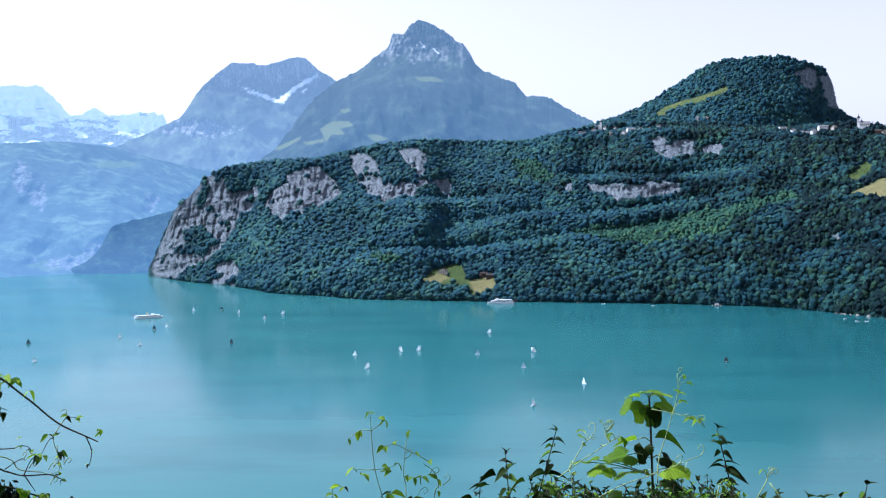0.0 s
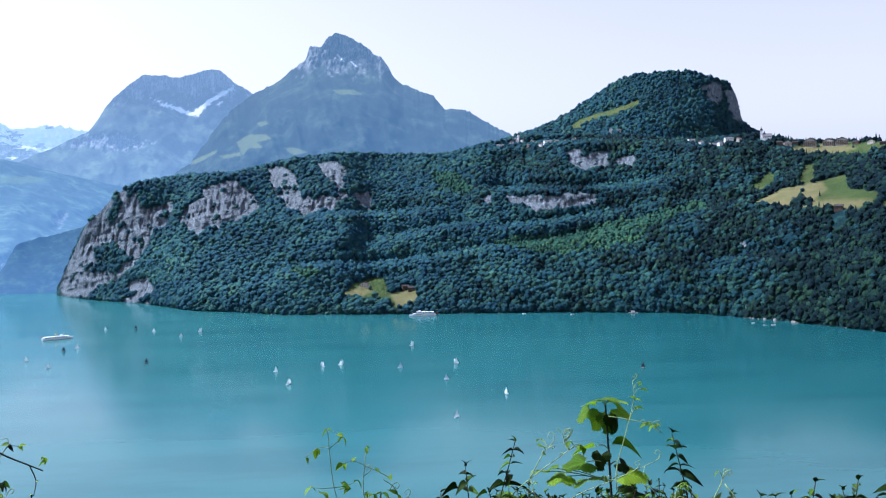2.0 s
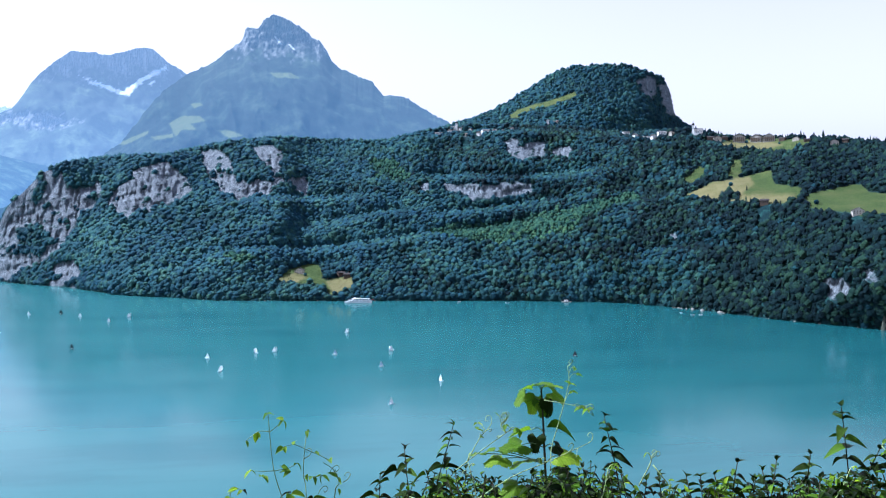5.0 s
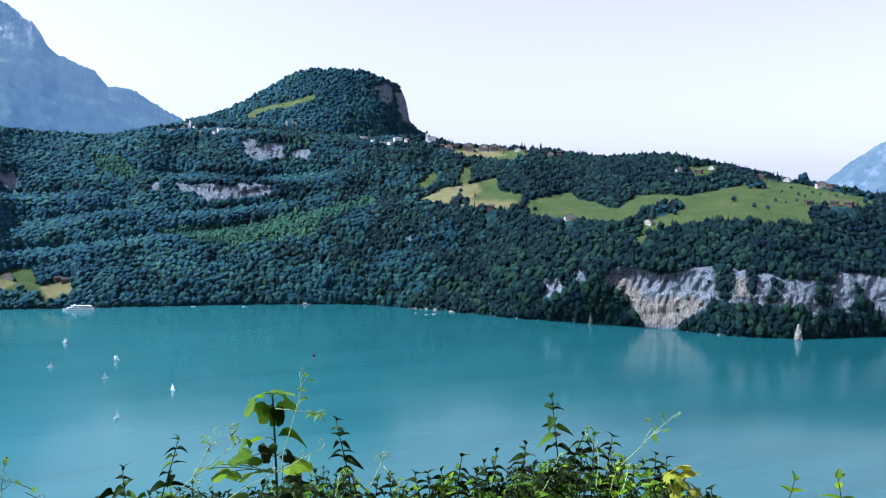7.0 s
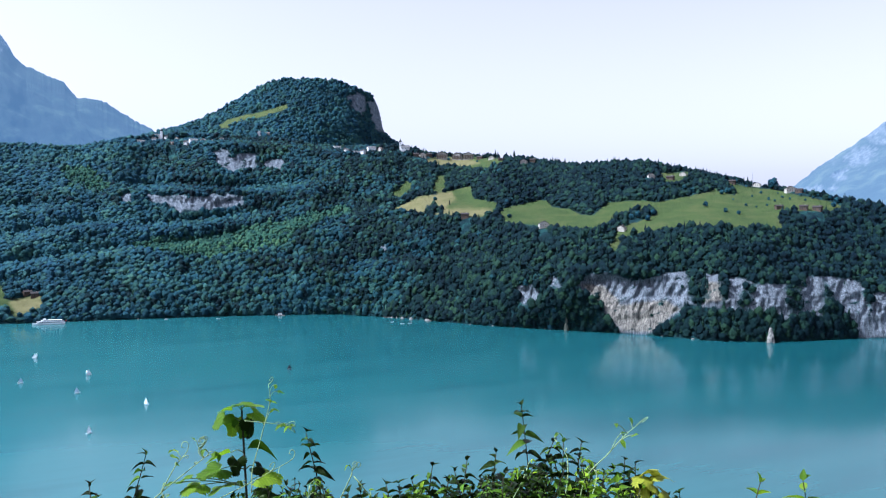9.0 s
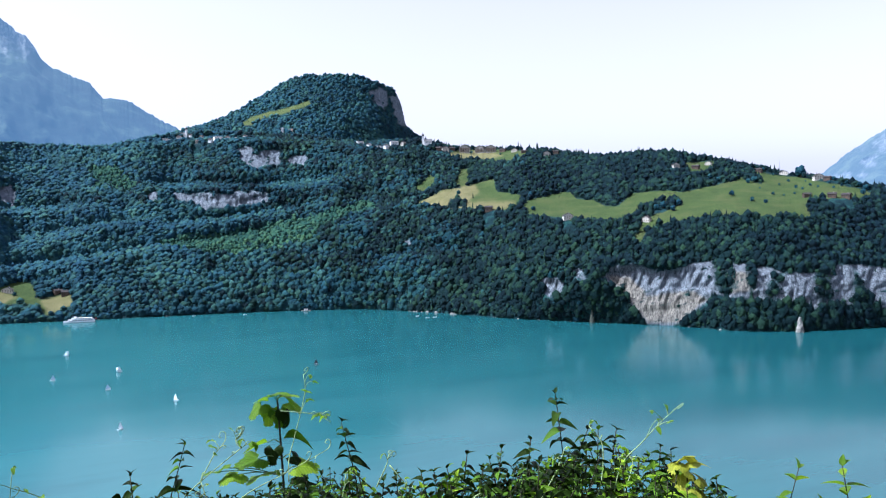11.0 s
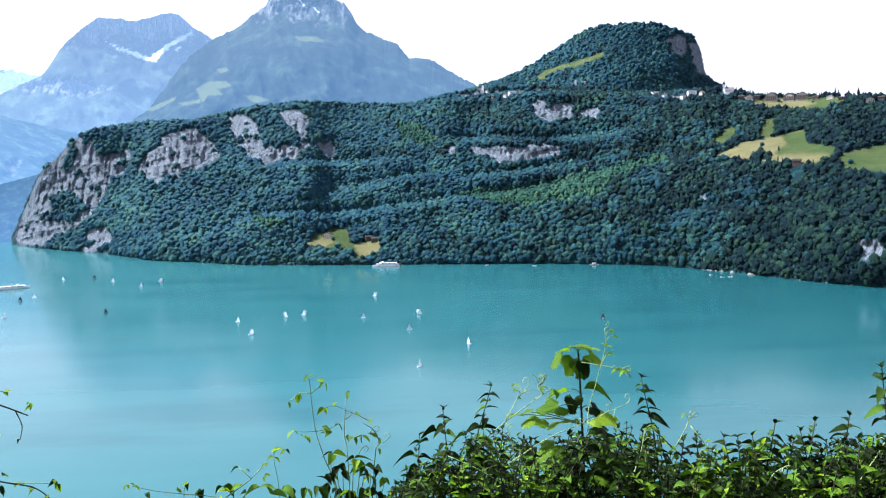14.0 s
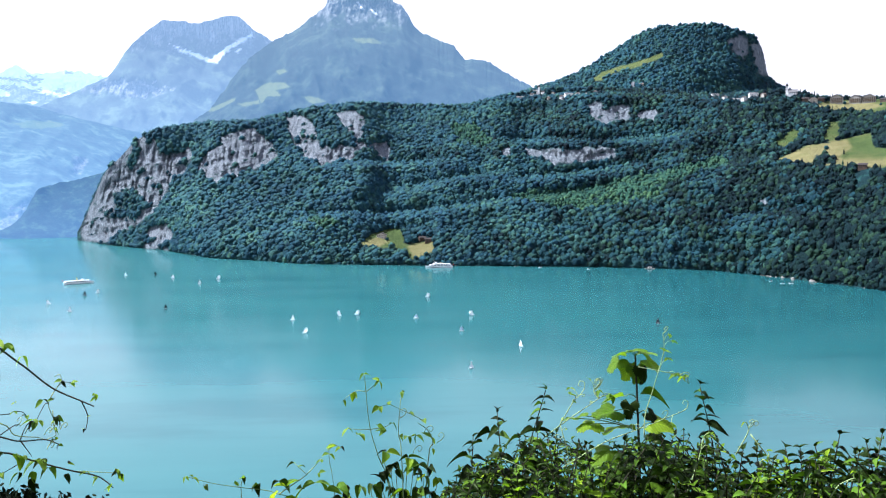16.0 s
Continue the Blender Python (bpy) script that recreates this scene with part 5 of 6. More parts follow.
def rock_pillar(height, width, label, place, seed, mat):
    bm = bmesh.new()
    rows = 14
    ring = []
    for i in range(rows):
        t = i / (rows - 1)
        rad = width / 2 * (1 - 0.72 * t ** 1.3)
        ring.append([])
        for k in range(12):
            a = 2 * math.pi * k / 12
            d = Vector((math.cos(a), math.sin(a), t * 4))
            rr = rad * (1 + 0.28 * noise.noise(d * 1.7 + Vector((seed, 0, 0))) + 0.12 * noise.noise(d * 5))
            ring[-1].append(bm.verts.new((math.cos(a) * rr, math.sin(a) * rr, -2 + (height + 2) * t)))
    for a, c in zip(ring, ring[1:]):
        for k in range(12):
            bm.faces.new((a[k], a[(k + 1) % 12], c[(k + 1) % 12], c[k]))
    bm.faces.new(ring[-1])
    ob = part("rock_pillar", bm, mat, None, label)
    ob.location = place
    return tagged(ob, category="rock")


rock_pillar(22, 12, "pale natural rock pillar rising from the lake at the shore", at_water(51.15, 1318), 1, M_LIMESTONE)
rock_pillar(25, 8, "grey rock tower at the foot of the wooded shore", at_water(38.0, 1362), 5, M_GREYROCK)


def mast():
    ob = new("transmission_mast")
    bm = bmesh.new()
    for k in range(3):
        a = 2 * math.pi * k / 3
        tube(bm, [(math.cos(a) * 0.9, math.sin(a) * 0.9, -1), (math.cos(a) * 0.25, math.sin(a) * 0.25, 28)], [0.16, 0.1], 5)
    for i in range(13):
        z = i * 2.1
        r = 0.9 - 0.65 * z / 28
        for k in range(3):
            a, c = 2 * math.pi * k / 3, 2 * math.pi * (k + 1) / 3
            tube(bm, [(math.cos(a) * r, math.sin(a) * r, z), (math.cos(c) * r, math.sin(c) * r, z + 2.0)], [0.07, 0.07], 4)
    part("lattice", bm, M_SPAR, ob)
    bm = bmesh.new()
    tube(bm, [(0, 0, 27.5), (0, 0, 33)], [0.12, 0.06], 6)
    part("antenna", bm, M_SPAR, ob)
    ob.location = on_slope(hill, 49.9, 2.68)
    return tagged(ob, "thin grey lattice transmission mast on the ridge", "mast")


mast()


def boulders(count, az0, az1, seed, size):
    rng = np.random.RandomState(seed)
    bm = bmesh.new()
    bmesh.ops.create_icosphere(bm, subdivisions=2, radius=1)
    v0, f0 = np.array([v.co[:] for v in bm.verts]), np.array([[v.index for v in f.verts] for f in bm.faces])
    bm.free()
    V, F = [], []
    for k in range(count):
        az = rng.uniform(az0, az1)
        p = at_water(az, float(SHORE(np.array(az))) + rng.uniform(-3, 6))
        wob = 1 + 0.35 * fbm(v0[:, 0] * 1.5 + k * 3.1, v0[:, 1] * 1.5 + v0[:, 2] * 2.2, 3, k % 50)
        s = size * rng.uniform(0.5, 1.4) * np.array([1.5, 1.0, rng.uniform(0.7, 1.6)])
        V.append(v0 * wob[:, None] * s + np.array(p))
        F.append(f0 + k * len(v0))
    me = array_mesh("shore_rocks", np.concatenate(V), np.concatenate(F), M_LIMESTONE, False)
    tagged(new("shore_rocks", me), "pale limestone rocks along the waterline", "rocks", kind="stuff")


boulders(22, 25.3, 28.8, 1, 2.6)
boulders(14, 29.0, 47.0, 2, 1.6)
boulders(16, -18.0, 24.0, 3, 1.3)


def jetty():
    ob = new("boat_landing")
    bm = bmesh.new()
    box(bm, -9, 9, -4, 3, -2, 1.3)
    part("quay", bm, M_LIMESTONE, ob)
    bm = bmesh.new()
    box(bm, -3.5, 3.5, -1.5, 2.5, 1.3, 4.3)
    hut = part("hut", bm, M_WHITEWALL, ob)
    bm = bmesh.new()
    box(bm, -4, 4, -2, 3, 4.3, 4.7)
    part("roof", bm, M_GREYROOF, ob)
    piece("door", block(("door", M_SHUTTER), 1.2, 0.12, 2.1), hut, 0, -1.55, 1.3)
    ob.matrix_basis = Matrix.Translation(at_water(18.35, 1568)) @ pose(0, 0, 0, 0, 0, -18)
    return tagged(ob, "small white boat landing with a hut at the shore", "landing")


jetty()

# ---- the bank under the camera ----
M_BANK = land_material("grassy_bank", (0.2, 0.19, 0.17), (0.4, 0.38, 0.34), (0.06, 0.05, 0.03), 2.0)


def bank_height(x, y):
    d = np.hypot(x, np.maximum(y, 0))
    z = EYE_Z - 1.62 - 1.5 * np.clip(d - 2.4, 0, 4.0) - 0.62 * np.clip(d - 6.4, 0, None)
    z = z + 0.75 * np.clip(-3.0 - y, 0, 160)
    return np.maximum(z, -4.0) + 0.05 * fbm(x * 1.1, y * 1.1, 4, 3) * np.clip(d, 0.3, 3)


def bank():
    k = np.concatenate([-np.geomspace(330, 4, 50), np.linspace(-3.6, 3.6, 40), np.geomspace(4, 330, 50)])
    X, Y = np.meshgrid(k, k)
    Z = bank_height(X, Y)
    i = np.arange(X.size).reshape(X.shape)
    faces = np.stack([i[:-1, :-1], i[:-1, 1:], i[1:, 1:], i[1:, :-1]], -1).reshape(-1, 4)
    me = array_mesh("ground", np.stack([X, Y, Z], -1).reshape(-1, 3), faces, M_BANK, True,
                    {"rock": 0 * X, "meadow": 0 * X + 0.9, "dry": 0 * X, "snow": 0 * X})
    tagged(new("ground", me), "steep grassy bank falling to the lake", kind="structure")


bank()


def leafy_tree(height, width, seed):
    """A tree seen from close by: trunk and limbs, and a ragged crown of several thousand small leaf sprays."""
    rng = np.random.RandomState(seed)
    ob = new("tree")
    bm = bmesh.new()
    tube(bm, [(0, 0, -0.8), (0.1, 0, height * 0.4), (0.0, 0.1, height * 0.93)], [height * 0.02, height * 0.014, height * 0.003], 7)
    twigs = []
    for k in range(46):
        t = 0.35 + 0.63 * (k / 45) ** 0.8
        a = 2.4 * k + rng.uniform(-0.3, 0.3)
        reach = width * 0.5 * (1.05 - t) ** 0.6 * rng.uniform(0.7, 1.2)
        p = np.array([0, 0, height * t * 0.95])
        q = p + np.array([math.cos(a) * reach, math.sin(a) * reach, reach * rng.uniform(0.1, 0.7)])
        tube(bm, [p, (p + q) / 2 + [0, 0, reach * 0.1], q], [0.05, 0.03, 0.01], 4)
        twigs.append((p, q))
    part("trunk", bm, M_BARK, ob)
    n = 9000
    pick = rng.randint(0, len(twigs), n)
    t = rng.uniform(0.25, 1.05, (n, 1))
    P, Q = np.array([twigs[i][0] for i in pick]), np.array([twigs[i][1] for i in pick])
    C = P + (Q - P) * t + rng.normal(0, 0.28, (n, 3))
    u = rng.normal(size=(n, 3))
    u /= np.linalg.norm(u, axis=1)[:, None]
    w = np.cross(u, rng.normal(size=(n, 3)))
    w /= np.linalg.norm(w, axis=1)[:, None]
    s = rng.uniform(0.14, 0.36, (n, 1))
    V = np.stack([C - u * s, C + w * s * 0.5, C + u * s, C - w * s * 0.5], 1).reshape(-1, 3)
    F = np.arange(4 * n).reshape(n, 4)
    new("crown", array_mesh("crown", V, F, M_NEARCROWN, False)).parent = ob
    return ob


M_NEARCROWN = foliage_material("dark_near_crown", (0.005, 0.012, 0.004), (0.012, 0.026, 0.008), (0.034, 0.052, 0.014), 3.0)
rng = random.Random(12)
near_tree = None
for az, d, top in ((-31.5, 58, -14.6), (-29.4, 52, -15.3), (-27.7, 60, -16.1), (-26.0, 55, -17.6), (-24.6, 62, -18.7), (-23.3, 57, -19.0), (-21.6, 66, -19.6), (-20.2, 60, -20.6), (-18.6, 64, -20.0)):
    x, y = d * math.sin(radians(az)), d * math.cos(radians(az))
    z = float(bank_height(np.array(x), np.array(y)))
    m = Matrix.Translation((x, y, z)) @ pose(0, 0, 0, 0, 0, rng.uniform(0, 360))
    if near_tree is None:
        near_tree = leafy_tree(18, 9, 21)
        near_tree.matrix_basis = m
        ob = near_tree
        crown_top = max(v.co.z for c in near_tree.children for v in c.data.vertices)
    else:
        ob = copy_thing(near_tree, m)
    k = (EYE_Z + d * math.tan(radians(top)) - z) / crown_top
    ob.scale = (0.8, 0.8, k)
    tagged(ob, "dark broadleaf tree on the bank below the terrace", "tree", "trees below the terrace")


def sky_blocking_wood():
    """An added, unseen wood behind the viewpoint that keeps skylight off the hedge."""
    rng = np.random.RandomState(77)
    crown = [c for c in near_tree.children if c.name.startswith("crown")][0].data
    v0 = np.array([v.co[:] for v in crown.vertices])
    f0 = np.array([p.vertices[:] for p in crown.polygons])[::3]
    V, F = [], []
    for k in range(22):
        x, y = -42 + 4 * k + rng.uniform(-1.5, 1.5), -9.0 - rng.uniform(0, 16)
        t, h = rng.uniform(0, 6.28), rng.uniform(0.8, 1.1)
        w = np.stack([v0[:, 0] * math.cos(t) - v0[:, 1] * math.sin(t), v0[:, 0] * math.sin(t) + v0[:, 1] * math.cos(t), v0[:, 2] * h], -1)
        V.append(w + [x, y, float(bank_height(np.array(x), np.array(y))) - 3.0])
        F.append(f0 + k * len(v0))
    me = array_mesh("hillside_wood_above", np.concatenate(V), np.concatenate(F), M_NEARCROWN, False)
    tagged(new("hillside_wood_above", me), "dense dark wood on the slope above the viewpoint", "trees", kind="stuff")


sky_blocking_wood()


def grass():
    """Short grass on the bank round the viewpoint."""
    rng = np.random.RandomState(41)
    n = 16000
    a, d = rng.uniform(0, 2 * np.pi, n), 7.0 * np.sqrt(rng.rand(n))
    x, y = d * np.cos(a), d * np.sin(a)
    P = np.stack([x, y, bank_height(x, y) - 0.01], -1)
    t, h = rng.uniform(0, 2 * np.pi, n), rng.uniform(0.05, 0.16, n)
    side = np.stack([np.cos(t), np.sin(t), 0 * t], -1) * 0.005
    tip = P + np.stack([rng.normal(0, 0.03, n), rng.normal(0, 0.03, n), h], -1)
    V = np.stack([P - side, P + side, tip], 1).reshape(-1, 3)
    me = array_mesh("grass", V, np.arange(3 * n).reshape(n, 3), M_BLADE, False)
    tagged(new("grass", me), "short green grass on the steep bank", "grass", kind="stuff")


M_BLADE = foliage_material("grass_blades", (0.03, 0.06, 0.012), (0.05, 0.095, 0.02), (0.10, 0.13, 0.035), 4.0)
grass()

# ---- climbing plants and shrubs in front of the camera ----
EYE = Vector((0.01, 0.03, EYE_Z - 0.01))


def leaf_material(name, dark, light, glow, veins=False, gloss=0.15, thin=0.22):
    m, n, l, b = material(name, 0.34)
    b.inputs["Specular IOR Level"].default_value = gloss
    b.inputs["Specular Tint"].default_value = (0.85, 1.0, 0.45, 1)
    info = n.new("ShaderNodeObjectInfo")
    geo = n.new("ShaderNodeNewGeometry")
    both, wrap = n.new("ShaderNodeMath"), n.new("ShaderNodeMath")
    both.operation, wrap.operation = "ADD", "FRACT"
    l.new(info.outputs["Random"], both.inputs[0])
    l.new(geo.outputs["Random Per Island"], both.inputs[1])
    l.new(both.outputs[0], wrap.inputs[0])
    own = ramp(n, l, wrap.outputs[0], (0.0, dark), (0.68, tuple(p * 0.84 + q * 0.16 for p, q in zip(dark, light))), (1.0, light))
    co = n.new("ShaderNodeTexCoord").outputs["Object"]
    blot = noise_node(n, l, 60, 4, 0.6, co)
    tone = mix(n, l, 0.55, own, ramp(n, l, blot, (0.3, (0.6, 0.62, 0.5)), (0.7, (1.25, 1.2, 1.0))), "MULTIPLY")
    if veins:                                   # paler midrib and side veins
        sep, side, lean, step = n.new("ShaderNodeSeparateXYZ"), n.new("ShaderNodeMath"), n.new("ShaderNodeMath"), n.new("ShaderNodeMath")
        side.operation, lean.operation, step.operation = "ABSOLUTE", "MULTIPLY_ADD", "PINGPONG"
        lean.inputs[1].default_value, step.inputs[1].default_value = -0.7, 0.06
        l.new(co, sep.inputs[0]), l.new(sep.outputs["Y"], side.inputs[0])
        l.new(side.outputs[0], lean.inputs[0]), l.new(sep.outputs["X"], lean.inputs[2]), l.new(lean.outputs[0], step.inputs[0])
        tone = mix(n, l, 1.0, tone, ramp(n, l, step.outputs[0], (0.0, (1.35, 1.3, 1.2)), (0.012, (1, 1, 1)), (0.06, (0.9, 0.9, 0.9))), "MULTIPLY")
        tone = mix(n, l, 1.0, tone, ramp(n, l, side.outputs[0], (0.0, (1.6, 1.5, 1.4)), (0.02, (1, 1, 1))), "MULTIPLY")
    l.new(tone, b.inputs["Base Color"])
    bump(n, l, b, noise_node(n, l, 140, 3, 0.5, co), 0.35, 0.002)
    t = n.new("ShaderNodeBsdfTranslucent")
    l.new(mix(n, l, 1.0, tone, glow, "MULTIPLY"), t.inputs["Color"])
    ms = n.new("ShaderNodeMixShader")
    ms.inputs[0].default_value = thin
    out = n["Material Output"]
    l.new(b.outputs[0], ms.inputs[1])
    l.new(t.outputs[0], ms.inputs[2])
    l.new(ms.outputs[0], out.inputs["Surface"])
    return m


# mostly near-black leaves paint in the hedge's shade, few bright ones its sunlit tops
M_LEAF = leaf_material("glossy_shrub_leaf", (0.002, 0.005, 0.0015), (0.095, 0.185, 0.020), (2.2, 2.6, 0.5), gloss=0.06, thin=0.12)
M_VINELEAF = leaf_material("vine_leaf", (0.085, 0.165, 0.012), (0.26, 0.38, 0.025), (2.2, 2.2, 0.5), True, thin=0.38)
M_YELLOWLEAF = leaf_material("yellow_green_leaf", (0.28, 0.30, 0.03), (0.38, 0.38, 0.05), (1.8, 1.8, 0.7), True)
M_TENDRIL = plain("pale_green_tendril", (0.30, 0.38, 0.16), 0.6, 0, 60, 0.2)
M_STEM = plain("dark_woody_stem", (0.035, 0.032, 0.018), 0.9, 0, 80, 0.3)
M_GREENSTEM = plain("green_shoot_stem", (0.17, 0.24, 0.09), 0.6, 0, 80, 0.2)


def ovate_leaf(curl, fold, seed):
    """A pointed oval leaf of length 1 along +x, folded on its midrib and bent down at the tip."""
    rng = random.Random(seed)
    bm = bmesh.new()
    n = 6
    rows = []
    for i in range(n + 1):
        t = i / n
        half = 0.33 * math.sin(math.pi * min(1, t ** 0.8)) ** 0.8 * (1 - 0.35 * t) if 0 < t < 1 else 0.004
        z = -curl * t * t + 0.05 * math.sin(3 * t + seed)
        rows.append([bm.verts.new((t, side * half, z + abs(side) * half * fold + 0.012 * rng.uniform(-1, 1) * abs(side))) for side in (-1, 0, 1)])
    for a, c in zip(rows, rows[1:]):
        for k in range(2):
            bm.faces.new((a[k], c[k], c[k + 1], a[k + 1]))
    return bm


def lobed_leaf(curl, seed):
    """A five-lobed, toothed vine leaf about 1 wide; its stalk joins at the origin."""
    rng = random.Random(seed)
    bm = bmesh.new()
    n = 50
    rim, mid = [], []
    for i in range(n + 1):
        a = -2.55 + 5.1 * i / n
        lobe = 0.36 + 0.17 * abs(math.cos(a * 1.55)) ** 1.5 + (0.08 if abs(a) < 0.5 else 0)
        r = lobe * (1 + (0.07 if i % 2 else -0.05)) * (1 + 0.04 * rng.uniform(-1, 1))
        x, y = math.cos(a) * r + 0.12, math.sin(a) * r
        dz = lambda u, v: -curl * (u * u + 0.8 * v * v) + 0.06 * math.sin(5 * v + seed) - 0.05 * math.cos(a * 5) * math.hypot(u, v)
        rim.append(bm.verts.new((x, y, dz(x, y))))
        mid.append(bm.verts.new((x * 0.55, y * 0.55, dz(x * 0.55, y * 0.55) + 0.015)))
    c = bm.verts.new((0, 0, 0))
    for i in range(n):
        bm.faces.new((mid[i], rim[i], rim[i + 1], mid[i + 1]))
        bm.faces.new((c, mid[i], mid[i + 1]))
    return bm


def leaf_mesh(name, bm, mat):
    me = bpy.data.meshes.new(name)
    bm.to_mesh(me)
    bm.free()
    me.polygons.foreach_set("use_smooth", [True] * len(me.polygons))
    me.materials.append(mat)
    return me


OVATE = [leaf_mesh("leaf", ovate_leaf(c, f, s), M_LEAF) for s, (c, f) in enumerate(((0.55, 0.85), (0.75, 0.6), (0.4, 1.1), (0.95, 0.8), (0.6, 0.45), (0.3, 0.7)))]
TENDER = [leaf_mesh("leaf", ovate_leaf(c, f, s + 9), M_VINELEAF) for s, (c, f) in enumerate(((0.3, 0.5), (0.5, 0.4), (0.2, 0.8)))]
LOBED = [leaf_mesh("leaf", lobed_leaf(c, s), M_VINELEAF) for s, c in enumerate((0.25, 0.5, 0.8))]
# two lobed leaves painted near black, for vine leaves in shade
LOBED += [leaf_mesh("leaf", lobed_leaf(c, s), M_LEAF) for s, c in enumerate((0.4, 0.7))] + [OVATE[0], TENDER[0]]
YELLOW = [leaf_mesh("leaf", lobed_leaf(0.5, 8), M_YELLOWLEAF)]


def spot(az, el, dist=1.65):
    """A place by azimuth and elevation as the camera sees it from EYE."""
    a, e = radians(az), radians(el)
    return EYE + dist * Vector((math.sin(a) * math.cos(e), math.cos(a) * math.cos(e), math.sin(e)))


def ground_under(p):
    return Vector((p.x, p.y, float(bank_height(np.array(p.x), np.array(p.y))) - 0.02))


class Plant:
    """A shrub or vine rooted in the bank, with stems and leaves as its parts."""

    def __init__(self, name, root, label, category, seed):
        self.ob = tagged(new(name), label, category)
        self.root = ground_under(root)
        self.ob.location = self.root
        self.rng = random.Random(seed)
        self.count, self.rest = 0, {}

    def finish(self):
        """Joins the leaves past the first three hundred into one mesh a kind."""
        for mesh, places in self.rest.items():
            v = np.array([p.co[:] for p in mesh.vertices])
            f = np.array([p.vertices[:] + (p.vertices[-1],) * (4 - len(p.vertices)) for p in mesh.polygons])
            if not all(len(p.vertices) == 4 for p in mesh.polygons):
                continue
            V = np.concatenate([v @ np.array(m.to_3x3()).T + np.array(m.translation) for m in places])
            F = np.concatenate([f + k * len(v) for k in range(len(places))])
            o = new("inner_leaves", array_mesh("inner_leaves", V, F, mesh.materials[0], True))
            o.parent = self.ob
            tagged(o, kind="stuff")

    def stem(self, pts, r0, r1, mat=None, name="stem", sides=5):
        """A bent rod through world points, smoothed."""
        fine = []
        q = [Vector(p) for p in pts]
        q = [q[0] * 2 - q[1]] + q + [q[-1] * 2 - q[-2]]
        for a, b1, c, d in zip(q, q[1:], q[2:], q[3:]):
            for k in range(4):
                t = k / 4
                fine.append(0.5 * (2 * b1 + (c - a) * t + (2 * a - 5 * b1 + 4 * c - d) * t * t + (3 * b1 - a - 3 * c + d) * t ** 3))
        fine.append(q[-2])
        bm = bmesh.new()
        k = len(fine) - 1
        tube(bm, [p - self.root for p in fine], [r0 + (r1 - r0) * i / k for i in range(k + 1)], sides)
        part(name, bm, mat or M_STEM, self.ob, smooth=True)
        return fine

    def leaf(self, place, out, size, meshes, droop=0.0, roll=0.0):
        """A leaf at a place, growing towards out, its upper side up."""
        x = Vector(out).normalized()
        x.z -= droop
        x.normalize()
        y = Vector((0, 0, 1)).cross(x)
        if y.length < 1e-3:
            y = Vector((0, 1, 0))
        y.normalize()
        m = Matrix((x, y, x.cross(y))).transposed().to_4x4() @ pose(0, 0, 0, roll, 0, 0)
        m = Matrix.Translation(Vector(place) - self.root) @ m @ Matrix.Scale(size, 4)
        mesh = self.rng.choice(meshes)
        self.count += 1
        if self.count > 290 and len(mesh.polygons) < 40:
            self.rest.setdefault(mesh, []).append(m)
            return
        o = new("leaf", mesh)
        o.parent, o.matrix_basis = self.ob, m

    def shoot(self, top, foot=None, spacing=0.033, size=0.043, pairs=6, meshes=None, mat=None, thick=0.0022):
        """An upright shoot with opposite leaf pairs, smaller towards the tip."""
        rng = self.rng
        top = Vector(top)
        foot = foot or Vector((top.x + rng.gauss(0, 0.11), top.y + rng.uniform(-0.05, 0.12), top.z - rng.uniform(0.24, 0.42)))
        mid = top.lerp(foot, 0.5) + Vector((rng.uniform(-0.04, 0.04), rng.uniform(-0.04, 0.04), rng.uniform(0, 0.03)))
        way = self.stem([self.root + Vector((rng.uniform(-0.1, 0.1), rng.uniform(-0.05, 0.05), 0)), foot, mid, top], 0.0022, thick * 0.4, mat or M_STEM)
        turn = rng.uniform(0, 180)
        below = 0.004
        for k in range(pairs):
            below += spacing * (0.55 + 0.13 * k) * rng.uniform(0.8, 1.2)
            t = min(0.999, below / max(1e-3, (top - mid).length + (mid - foot).length))
            p = top.lerp(mid, t * 2) if t < 0.5 else mid.lerp(foot, t * 2 - 1)
            turn += 90 + rng.uniform(-20, 20)
            grow = size * min(0.9, 0.62 + 0.1 * k) * rng.uniform(0.8, 1.2)
            for half in (0, 180):
                if rng.random() < 0.08:
                    continue
                a = radians(turn + half + rng.uniform(-15, 15))
                lift = 0.40 - 0.03 * k + rng.uniform(-0.28, 0.28)
                self.leaf(p, (math.cos(a), math.sin(a), max(-0.25, lift)), grow, meshes or OVATE, 0.0, rng.uniform(-32, 32))
        self.leaf(top, (rng.uniform(-0.4, 0.4), rng.uniform(-0.3, 0.3), 1), size * 0.42, meshes or OVATE)
        self.leaf(top, (rng.uniform(-1, 1), rng.uniform(-0.3, 0.3), 0.6), size * 0.42, meshes or OVATE)

    def sprigs(self, way, count, size=0.016, start=0.2, meshes=None, length=0.03):
        """Short side twigs with tiny leaves along a tendril; some curl up at the end."""
        rng = self.rng
        for k in range(count):
            p = way[min(len(way) - 1, int(len(way) * (start + (1 - start) * (k + rng.random() * 0.5) / count)))]
            end = p + Vector((rng.uniform(-1, 1), rng.uniform(-0.5, 0.5), rng.uniform(-0.3, 1))).normalized() * length * rng.uniform(0.6, 1.4)
            if rng.random() < 0.4:
                self.curl(p, end)
                continue
            self.stem([p, p.lerp(end, 0.5) + Vector((0, 0, 0.004)), end], 0.0008, 0.0006, M_TENDRIL, "tendril", 4)
            self.bud(end, size, meshes)

    def curl(self, p, end):
        """A tendril that winds up into a small hook."""
        u = (end - p)
